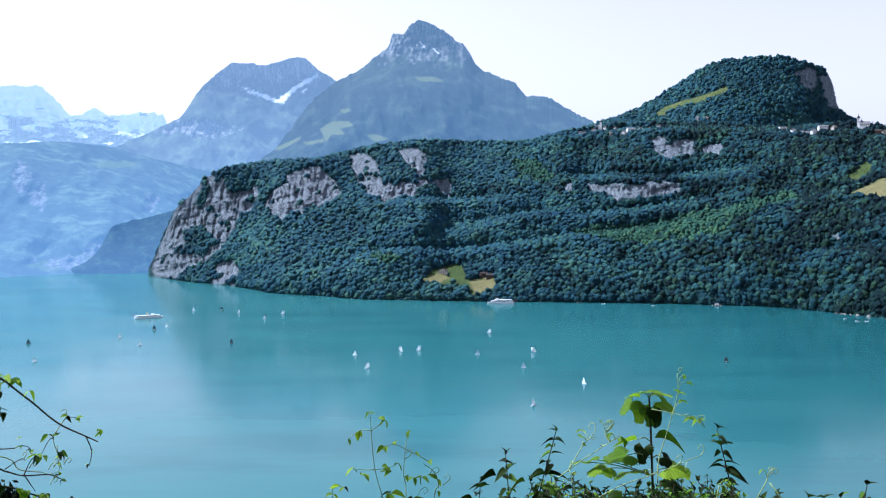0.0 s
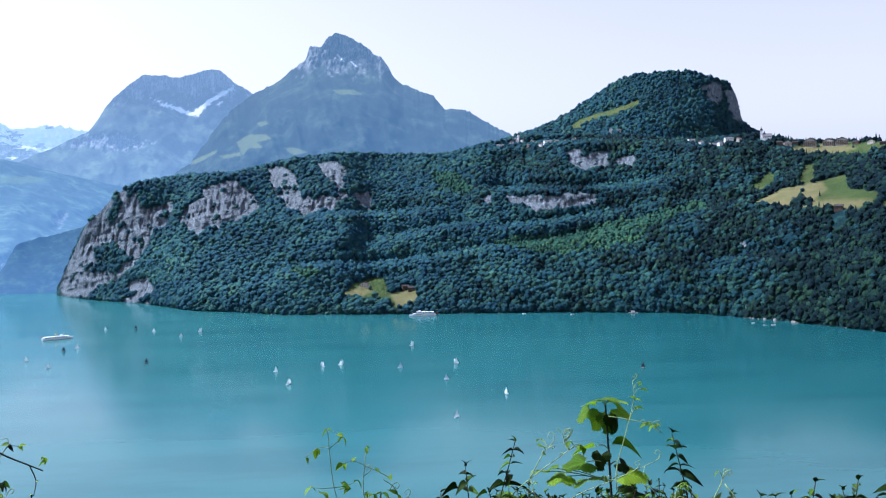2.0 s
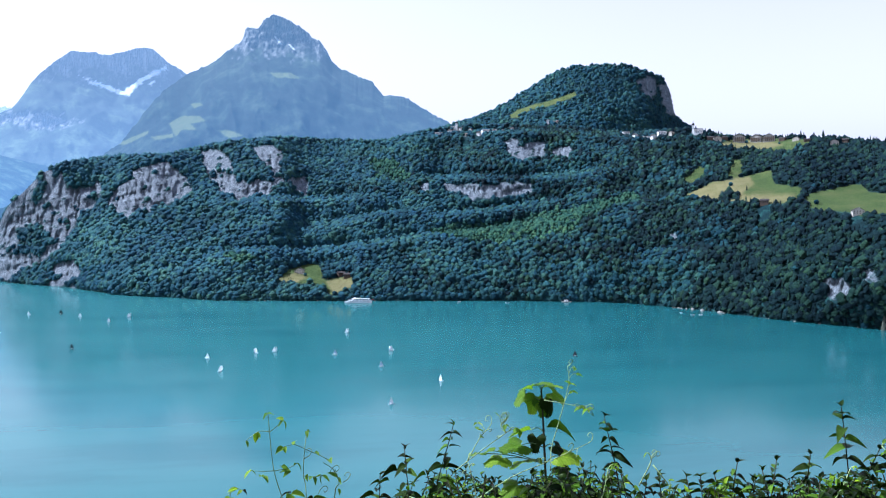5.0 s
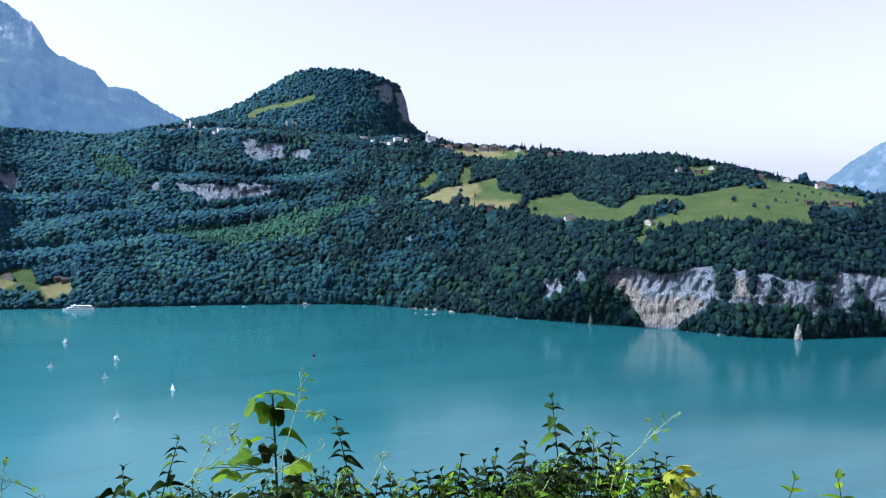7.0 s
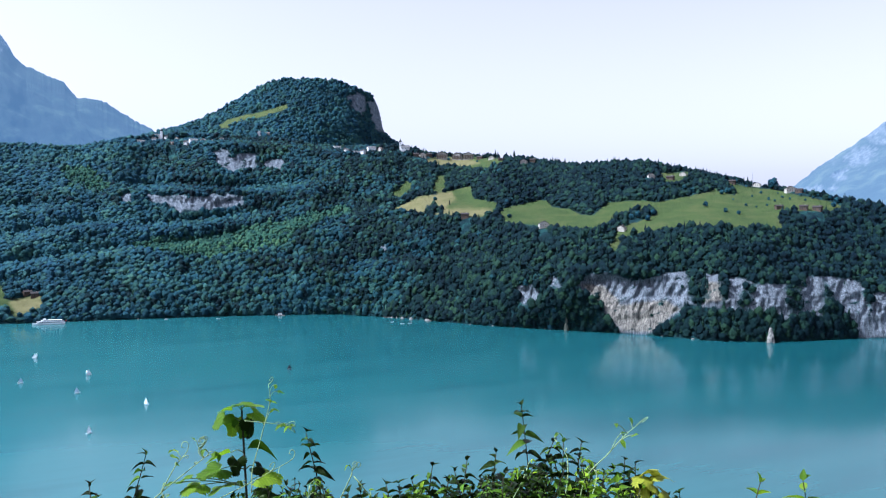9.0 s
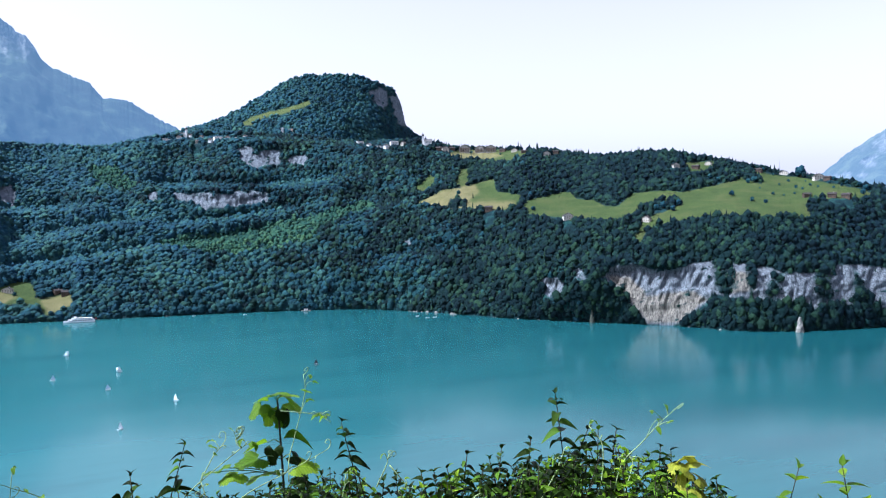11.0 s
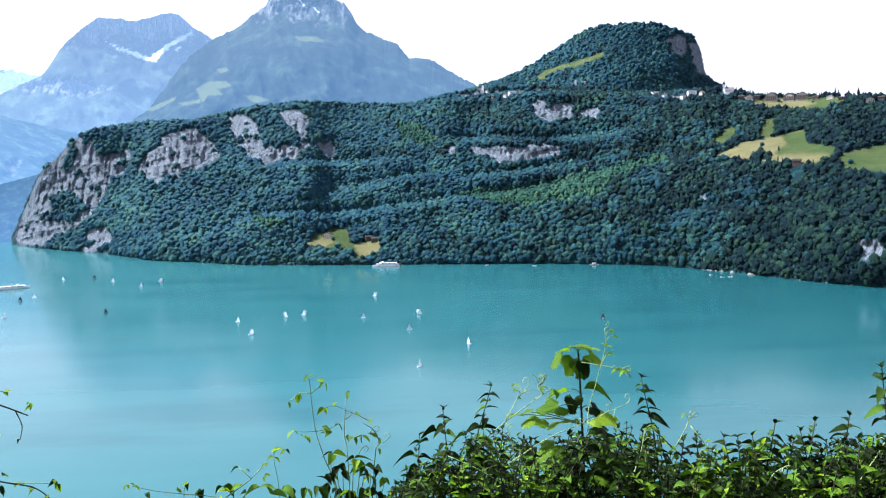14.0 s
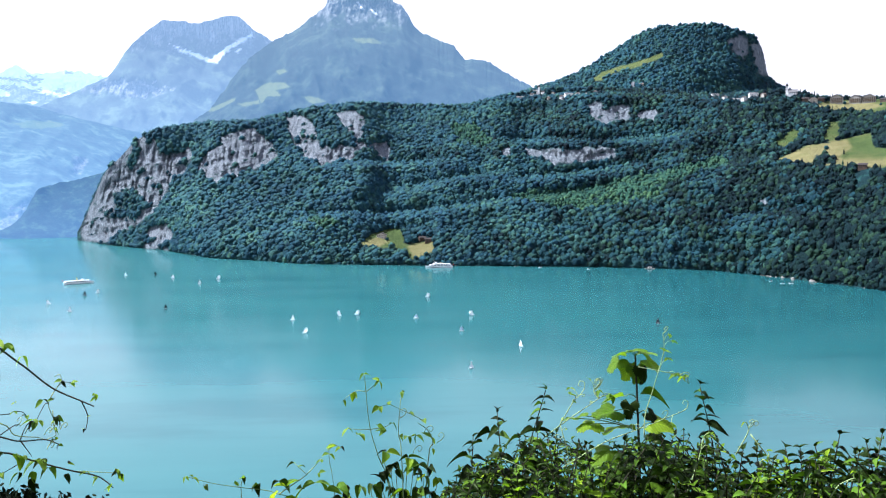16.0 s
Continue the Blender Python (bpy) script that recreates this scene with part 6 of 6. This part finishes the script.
        w = Vector((-u.z, u.y, u.x)) * self.rng.choice((-0.5, 0.5))
        self.stem([p, p + u * 0.5 - w * 0.3, p + u, p + u * 0.95 + w * 0.7, p + u * 0.55 + w * 0.75, p + u * 0.6 + w * 0.3], 0.0009, 0.0005, M_TENDRIL, "tendril", 4)

    def bud(self, place, size, meshes=None, count=None):
        """A tuft of one to three small hanging leaves."""
        rng = self.rng
        for _ in range(count or rng.choice((1, 2, 2, 3))):
            self.leaf(place, (rng.uniform(-1, 1), rng.uniform(-1, 0.5), rng.uniform(-0.5, 0.5)), size * rng.uniform(0.7, 1.4), meshes or TENDER, 0.25, rng.uniform(-40, 40))


# the climbing vine with lobed leaves
vine = Plant("vine", spot(17.3, -45, 1.9), "climbing vine with bright lobed leaves rising above the hedge", "vine", 1)
way = vine.stem([vine.root, spot(17.3, -30), spot(17.1, -21), spot(16.85, -16), spot(16.6, -12.2)], 0.0035, 0.0018)
for az, el, out, size, mesh, droop, roll in (
        (16.5, -11.75, (0.5, -0.7, 0.15), 0.046, 0, 0.0, -10), (15.95, -12.0, (-0.9, -0.4, 0.1), 0.050, 0, 0.0, 15), (17.0, -11.95, (0.95, -0.3, 0.1), 0.050, 0, 0.0, -15), (15.5, -12.5, (-0.9, -0.3, -0.3), 0.050, 1, 0.3, -15),
        (16.7, -12.9, (0.1, -0.7, -0.6), 0.052, 3, 1.0, 0), (17.4, -12.4, (0.9, -0.3, -0.2), 0.048, 0, 0.4, 15), (16.1, -12.9, (-0.4, -0.6, -0.7), 0.046, 0, 0.8, -20), (17.1, -13.0, (0.5, -0.5, -0.7), 0.048, 4, 0.9, 10),
        (15.9, -14.9, (-1, -0.2, 0.1), 0.062, 6, 0.0, 25), (17.0, -14.7, (1, -0.25, 0.05), 0.064, 5, 0.0, -30), (16.3, -15.4, (-0.4, -0.6, -0.6), 0.046, 3, 0.6, 0), (15.2, -15.9, (-1, -0.3, 0.05), 0.070, 0, 0.1, -25),
        (15.5, -16.9, (-0.8, -0.6, 0.1), 0.062, 0, 0.1, 10), (17.9, -16.5, (1, -0.3, 0.0), 0.066, 0, 0.1, 20), (18.0, -17.2, (0.9, -0.4, -0.2), 0.062, 4, 0.3, 0), (13.9, -16.8, (-0.9, -0.4, 0.1), 0.060, 1, 0.1, -15), (17.6, -15.9, (0.8, -0.4, -0.3), 0.040, 3, 0.4, 20),
        (12.4, -16.5, (-0.8, -0.4, 0.2), 0.036, 0, 0.1, 0), (12.9, -16.3, (0.3, -0.6, 0.4), 0.034, 0, 0.1, 10), (15.0, -18.5, (-0.8, -0.5, 0.0), 0.070, 1, 0.2, -20), (17.3, -18.3, (0.6, -0.7, 0.1), 0.072, 0, 0.2, 0), (18.6, -19.0, (0.9, -0.4, 0.0), 0.074, 4, 0.2, 15),
        (16.2, -18.9, (-0.5, -0.7, 0.1), 0.066, 3, 0.2, 0), (14.2, -19.6, (-1, -0.2, -0.1), 0.075, 0, 0.2, 0), (18.0, -20.2, (0.7, -0.6, 0.0), 0.075, 1, 0.3, 0), (15.4, -20.8, (-0.8, -0.6, 0.0), 0.08, 3, 0.2, 0)):
    p = spot(az, el)
    joint = min(way, key=lambda q: (q - p).length + abs(q.z - p.z + 0.02))
    if (joint - p).length > 0.012:
        vine.stem([joint, joint.lerp(p, 0.5) + Vector((0, 0, 0.006)), p], 0.0012, 0.0009, M_GREENSTEM, "leaf_stalk", 4)
    vine.leaf(p, out, size * 0.84, [LOBED[mesh]], droop, roll)
for pts in ([(17.3, -17.5), (17.34, -16.05), (17.81, -14.36), (18.46, -11.79), (18.38, -10.6)], [(11.7, -19.8), (14.6, -18.0), (17.15, -16.9), (19.85, -15.6)], [(10.5, -17.8), (12.1, -16.6), (13.95, -15.3), (14.5, -14.9)],
            [(16.8, -12.9), (17.6, -13.0), (19.2, -13.25), (20.2, -13.8)], [(7.4, -19.3), (9.2, -20.0), (10.8, -20.8), (12.0, -21.6)], [(14.2, -15.1), (13.9, -14.7), (13.8, -14.3)], [(11.4, -17.2), (12.3, -15.6), (12.9, -14.9)]):
    w = vine.stem([spot(a, e, 1.62) for a, e in pts], 0.0011, 0.0006, M_TENDRIL, "tendril")
    vine.sprigs(w, 5, 0.012, 0.6, None, 0.02)

# tall dogwood shoots, then the dense hedge below them
ENVELOPE = curve([(3, -20.6), (3.7, -20.1), (5.7, -19.1), (7.7, -18.3), (10, -17.1), (12, -17.4), (14, -18), (17, -17.2), (19.5, -16.7), (21.2, -16.5), (22.7, -17.6), (23.8, -18.2), (26.4, -17.8), (29.7, -17.0), (31.9, -16.6),
                  (34, -16.0), (35.8, -15.6), (38.2, -15.0), (39.9, -15.1), (41.5, -15.6), (43.4, -15.9), (44.7, -16.7), (47.2, -17.6), (48.5, -20.5), (50.5, -20)])
SHRUBS = [(6.5, 3.5, 10.0), (13.0, 10.0, 16.0), (19.5, 16.0, 23.0), (26.5, 23.0, 30.0), (33.5, 30.0, 36.5), (41.0, 36.5, 48.0)]
PALE_TWIGS = [[(28.9, -20.6), (29.6, -19.2), (30.5, -18.6)], [(34.1, -20.1), (34.9, -18.6), (35.8, -17.0), (36.3, -15.7)], [(38.2, -19.2), (38.8, -17.7), (38.9, -15.3), (38.0, -14.1)], [(40.3, -18.5), (40.9, -16.5), (40.7, -15.9)],
              [(23.3, -18.1), (24.0, -16.7), (24.1, -16.2)], [(24.2, -16.7), (25.1, -17.7), (25.7, -18.4)], [(20.2, -20.8), (20.9, -18.8), (21.2, -17.2)], [(12.3, -20.4), (12.0, -18.6), (11.5, -17.0)]]
TALL = [(7.1, -16.3), (10.5, -14.7), (20.9, -13.8), (35.7, -12.0), (29.6, -16.1), (32.0, -15.7), (31.15, -16.4), (34.0, -15.1), (37.9, -14.3), (38.6, -14.3), (39.8, -14.3), (26.4, -17.3), (27.3, -17.2), (28.2, -17.0), (42.7, -15.2), (43.4, -15.4), (23.8, -17.7), (24.6, -17.4), (5.4, -17.9), (46.3, -17.0)]
for k, (mid_az, lo, hi) in enumerate(SHRUBS):
    bush = Plant("shrub", spot(mid_az, -42, 2.0), "leafy green dogwood shrub with pointed folded leaves on the bank", "shrub", 50 + k)
    tagged(bush.ob, group="hedge shrubs at the viewpoint")
    r = bush.rng
    for az, el in TALL:
        if lo <= az < hi:
            tip_at = spot(az, el, 1.65)
            bush.shoot(tip_at, tip_at + Vector((r.uniform(-0.03, 0.03), r.uniform(-0.02, 0.04), -0.38)), 0.021, 0.033, 12)
    span = hi - lo
    for j in range(int(span * 17)):
        az = lo + span * (j + r.random()) / int(span * 17)
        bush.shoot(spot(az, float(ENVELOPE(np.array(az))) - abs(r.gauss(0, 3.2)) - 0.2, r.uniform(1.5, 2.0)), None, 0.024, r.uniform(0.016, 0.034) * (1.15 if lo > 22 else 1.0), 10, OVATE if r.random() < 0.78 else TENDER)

    for pts in PALE_TWIGS:
        if lo <= pts[-1][0] < hi:
            w = bush.stem([spot(a, e, 1.60) for a, e in pts], 0.0013, 0.0008, M_TENDRIL, "twig", 4)
            bush.sprigs(w, 3, 0.010, 0.7, None, 0.016)
    if k == 0:                                  # a few long leaves hang out at the hedge's end
        for az, el, size in ((5.0, -19.1, 0.046), (6.6, -17.7, 0.036), (6.0, -18.2, 0.030), (8.6, -18.0, 0.036)):
            bush.leaf(spot(az, el, 1.58), (-1, -0.25, 0.12), size, OVATE, 0.0, 40)
    bush.finish()

# small leafy sapling beside the hedge and a yellowing leaf
sapling = Plant("sapling", spot(52.5, -42, 1.9), "young sapling with broad light green leaves", "sapling", 80)
for az, el in ((51.3, -15.8), (53.8, -15.4), (52.7, -17.8), (55.2, -17.4)):
    sapling.shoot(spot(az, el), None, 0.03, 0.048, 4, TENDER)
yellow = Plant("vine", spot(44.8, -42, 2.0), "vine shoot with a tuft of yellow-green leaves", "vine", 81)
w = yellow.stem([yellow.root, spot(44.9, -26), spot(44.4, -16.4)], 0.004, 0.0015)
for az, el, out, size in ((44.3, -15.9, (-0.2, -0.6, 0.8), 0.042), (44.7, -16.1, (0.8, -0.5, 0.3), 0.045), (43.9, -16.2, (-0.9, -0.4, 0.2), 0.044), (44.5, -16.6, (0.3, -0.8, -0.5), 0.050), (44.0, -16.9, (-0.6, -0.6, -0.5), 0.042),
                          (45.2, -17.0, (0.9, -0.3, -0.3), 0.040), (45.0, -17.7, (0.5, -0.6, -0.3), 0.044)):
    yellow.leaf(spot(az, el), out, size, YELLOW, 0.2, yellow.rng.uniform(-30, 30))
yellow.leaf(spot(43.6, -17.6), (-0.8, -0.4, 0.1), 0.055, LOBED, 0.3)
w = yellow.stem([spot(39.6, -18.5), spot(40.2, -16.4, 1.62), spot(41.5, -15.0, 1.62), spot(42.65, -13.7, 1.62), spot(43.4, -13.0, 1.62)], 0.0013, 0.0007, M_TENDRIL, "tendril")
yellow.sprigs(w, 6, 0.012, 0.55, None, 0.03)

# thin climbing tendrils in the gap of the hedge, placed to fit the camera's last view
EYE = Vector((-0.02, 0.024, EYE_Z - 0.011))
climber = Plant("climber", spot(0.5, -44, 1.9), "thin climbing plant with wiry tendrils and tiny leaves", "vine", 90)
for pts, r0, pale in (([(0.9, -30), (0.60, -21.6), (-0.23, -19.1), (-0.86, -17.0), (-1.21, -13.6)], 0.0016, 0), ([(1.9, -30), (1.42, -19.4), (1.18, -17.6), (1.29, -15.8), (1.42, -14.8)], 0.0013, 1),
                      ([(2.6, -30), (3.26, -19.6), (3.62, -18.3), (3.25, -17.4), (2.52, -16.9)], 0.0015, 0), ([(-1.07, -14.8), (-1.84, -14.75), (-2.66, -15.3)], 0.0009, 1), ([(-1.07, -14.8), (-0.16, -14.1)], 0.0009, 1),
                      ([(-0.77, -17.3), (-1.59, -17.3), (-2.40, -17.2)], 0.0009, 0), ([(-0.77, -17.3), (0.05, -17.2), (0.6, -17.0)], 0.0009, 0), ([(2.98, -16.8), (2.24, -16.4), (1.51, -16.1), (0.6, -15.7), (-0.13, -15.8)], 0.0009, 0),
                      ([(1.15, -17.7), (1.88, -17.8), (2.61, -17.7)], 0.0008, 1)):
    climber.stem([spot(a, e) for a, e in pts], r0, r0 * 0.55, M_TENDRIL if pale else M_GREENSTEM, "tendril", 4)
for az, el in ((-0.31, -17.0), (0.33, -17.4), (0.78, -16.9), (1.42, -17.6), (-1.59, -17.6), (-2.31, -17.2), (1.88, -17.8), (2.43, -17.7), (-2.66, -15.3), (-1.94, -14.8), (-0.16, -14.1), (-1.21, -13.6),
               (-0.13, -15.8), (0.51, -15.7), (1.97, -16.2), (2.89, -16.7), (3.5, -17.9), (3.6, -18.6), (1.42, -14.8)):
    climber.bud(spot(az, el), 0.017)
for az, el in ((2.98, -17.6), (3.9, -18.2), (2.2, -18.9), (1.25, -16.6)):
    climber.curl(spot(az, el), spot(az + 0.5, el + 0.5))
for az, el in ((0.32, -18.8), (0.05, -20.7), (0.78, -19.6), (1.88, -19.2), (2.62, -19.6), (1.15, -19.9), (2.25, -19.9), (3.35, -19.8), (2.99, -20.4), (0.6, -21.1), (1.52, -21.2), (2.62, -21.2), (3.91, -20.5), (0.05, -20.1),
               (-0.6, -20.9), (-1.6, -20.9), (-2.3, -21.0), (3.4, -21.4), (1.9, -21.8), (4.6, -21.2)):
    climber.stem([spot(1.4 + 0.5 * (az - 1.4), el - 3.0), spot(az - 0.1, el - 0.8), spot(az, el)], 0.0011, 0.0007, M_GREENSTEM, "leaf_stalk", 4)
    climber.bud(spot(az, el), 0.023, TENDER + OVATE, 3)
creeper = Plant("climber", spot(-8, -44, 1.9), "creeping vine with thin runners and small leaves", "vine", 91)
for pts, r0, pale in (([(-4.5, -34), (-5.2, -23), (-7.2, -21.2), (-9.8, -20.6), (-11.6, -20.2), (-13.4, -19.6)], 0.0012, 0), ([(-7.2, -21.2), (-6.3, -20.7), (-5.31, -20.1), (-4.22, -19.1)], 0.0013, 1), ([(-5.22, -20.1), (-6.10, -19.3)], 0.0009, 1),
                      ([(-3.0, -32), (-3.3, -22), (-3.7, -19.0), (-3.5, -18.2), (-2.95, -18.4)], 0.0009, 0), ([(-9.4, -30), (-9.6, -24), (-9.75, -20.6), (-9.5, -20.0)], 0.0012, 0)):
    creeper.stem([spot(a, e) for a, e in pts], r0, r0 * 0.55, M_TENDRIL if pale else M_GREENSTEM, "tendril", 4)
for az, el, size in ((-8.6, -20.5, 0.022), (-7.2, -20.4, 0.024), (-6.7, -20.7, 0.022), (-4.7, -20.6, 0.024), (-4.0, -21.1, 0.026), (-3.2, -18.3, 0.017), (-2.9, -18.4, 0.015), (-3.68, -18.8, 0.012), (-6.1, -19.3, 0.013), (-5.6, -19.5, 0.009),
                     (-4.2, -19.2, 0.010), (-4.4, -20.0, 0.011), (-13.4, -19.6, 0.013), (-12.9, -19.7, 0.012), (-9.5, -20.0, 0.018), (-10.2, -20.2, 0.014), (-12.2, -20.3, 0.012), (-5.6, -21.0, 0.026), (-6.3, -21.3, 0.026), (-3.2, -20.9, 0.026), (-2.5, -21.4, 0.026),
                     (-7.6, -21.5, 0.024), (-5.0, -21.6, 0.028), (-3.6, -21.8, 0.028)):
    creeper.bud(spot(az, el), size, TENDER + OVATE[:1], 2)

# branches of the shrub on the other side, reaching in
reaching = Plant("shrub", spot(-36, -44, 1.9), "straggling shrub with bare dark branches and small leaves", "shrub", 95)
hub = spot(-34, -18, 1.7)
reaching.stem([reaching.root, spot(-35, -30, 1.8), hub], 0.008, 0.005)
for pts, r0, pale in (([(-34, -18), (-29, -10.6), (-25.5, -9.9), (-23.3, -11.5), (-21.4, -13.3), (-19.69, -14.3), (-18.96, -14.7)], 0.0023, 0), ([(-19.69, -14.3), (-19.35, -15.25), (-19.5, -16.1)], 0.0012, 0),
                      ([(-20.79, -12.95), (-21.22, -13.5), (-21.61, -14.25), (-21.4, -15.1)], 0.0010, 1), ([(-20.79, -13.0), (-20.89, -12.55), (-21.23, -12.65)], 0.0007, 1), ([(-20.79, -13.0), (-20.25, -13.1)], 0.0007, 0),
                      ([(-21.61, -14.25), (-21.84, -14.3), (-22.29, -15.1)], 0.0009, 0), ([(-34, -18), (-28, -14.4), (-24.39, -15.9), (-23.32, -16.3), (-21.86, -16.4), (-21.04, -16.8)], 0.0018, 0),
                      ([(-28, -14.2), (-24.36, -15.1), (-23.59, -15.9), (-22.33, -16.2), (-21.86, -16.4)], 0.0013, 1), ([(-23.32, -16.3), (-22.88, -15.4), (-22.4, -15.2)], 0.0010, 0), ([(-24.39, -15.8), (-23.51, -15.3), (-23.2, -15.4)], 0.0010, 0),
                      ([(-21.39, -14.7), (-21.34, -15.7), (-21.26, -16.2), (-21.8, -16.4)], 0.0008, 1), ([(-29, -14.0), (-24.34, -14.6), (-23.59, -14.5), (-23.08, -14.6), (-22.86, -14.9)], 0.0011, 0),
                      ([(-34, -18), (-28, -16.3), (-24.42, -16.8), (-22.95, -17.4), (-21.56, -18.0), (-20.26, -18.5), (-19.04, -18.9), (-18.43, -19.3), (-17.94, -19.8)], 0.0020, 0), ([(-20.26, -18.5), (-19.03, -18.7), (-17.85, -18.9)], 0.0009, 1),
                      ([(-23.26, -16.3), (-22.66, -17.3)], 0.0012, 0), ([(-23.19, -17.5), (-23.78, -17.8), (-24.48, -18.1)], 0.0010, 0), ([(-28, -11.5), (-25.2, -11.9), (-24.2, -12.3)], 0.0010, 0)):
    reaching.stem([spot(a, e) for a, e in pts], r0, max(0.0006, r0 * 0.5), M_TENDRIL if pale else M_STEM, "branch", 5)
for az, el, size in ((-20.25, -13.1, 0.012), (-20.79, -12.95, 0.014), (-21.89, -14.0, 0.016), (-21.28, -14.0, 0.011), (-21.22, -15.1, 0.014), (-21.17, -15.3, 0.014), (-21.34, -15.8, 0.010), (-21.27, -16.5, 0.010), (-21.1, -16.8, 0.011),
                     (-23.59, -14.5, 0.010), (-22.9, -14.8, 0.010), (-18.9, -13.9, 0.011), (-18.8, -14.2, 0.009), (-19.35, -15.25, 0.006), (-19.6, -16.0, 0.006), (-17.65, -18.8, 0.014), (-17.8, -18.65, 0.014), (-17.5, -19.0, 0.014),
                     (-18.86, -19.1, 0.014), (-18.0, -19.6, 0.016), (-20.6, -18.0, 0.012), (-23.5, -14.0, 0.008)):
    reaching.bud(spot(az, el), size, TENDER + OVATE[:2], 2)
for az, el in ((-21.0, -15.9), (-21.8, -17.0), (-23.5, -15.4), (-21.6, -15.9), (-21.9, -16.1), (-23.0, -15.9)):
    reaching.curl(spot(az, el), spot(az + 0.35, el + 0.4))
for az, el, size, dark in ((-23.46, -18.1, 0.026, 1), (-22.72, -18.6, 0.028, 1), (-22.58, -18.2, 0.026, 0), (-21.75, -18.1, 0.026, 1), (-22.44, -17.5, 0.034, 0), (-22.08, -17.5, 0.028, 1), (-20.81, -18.6, 0.018, 1), (-23.75, -17.0, 0.030, 0), (-23.3, -17.2, 0.030, 0),
                           (-24.2, -16.8, 0.030, 1), (-24.42, -18.0, 0.018, 0), (-22.42, -15.3, 0.026, 1), (-22.52, -15.1, 0.022, 0), (-22.23, -15.2, 0.022, 0), (-19.53, -18.6, 0.020, 0), (-24.4, -10.2, 0.032, 0), (-24.0, -10.4, 0.030, 0),
                           (-23.0, -11.2, 0.032, 0), (-24.6, -12.0, 0.026, 1), (-25.0, -10.4, 0.030, 0), (-24.8, -11.1, 0.022, 1), (-23.7, -10.5, 0.030, 0), (-24.4, -12.4, 0.026, 1)):
    for _ in range(2):
        reaching.leaf(spot(az, el), (reaching.rng.uniform(-1, 1), reaching.rng.uniform(-0.8, 0.1), reaching.rng.uniform(-0.4, 0.2)), size * reaching.rng.uniform(0.55, 1.0), OVATE if dark else TENDER, 0.5 if dark else 0.2, reaching.rng.uniform(-30, 30))
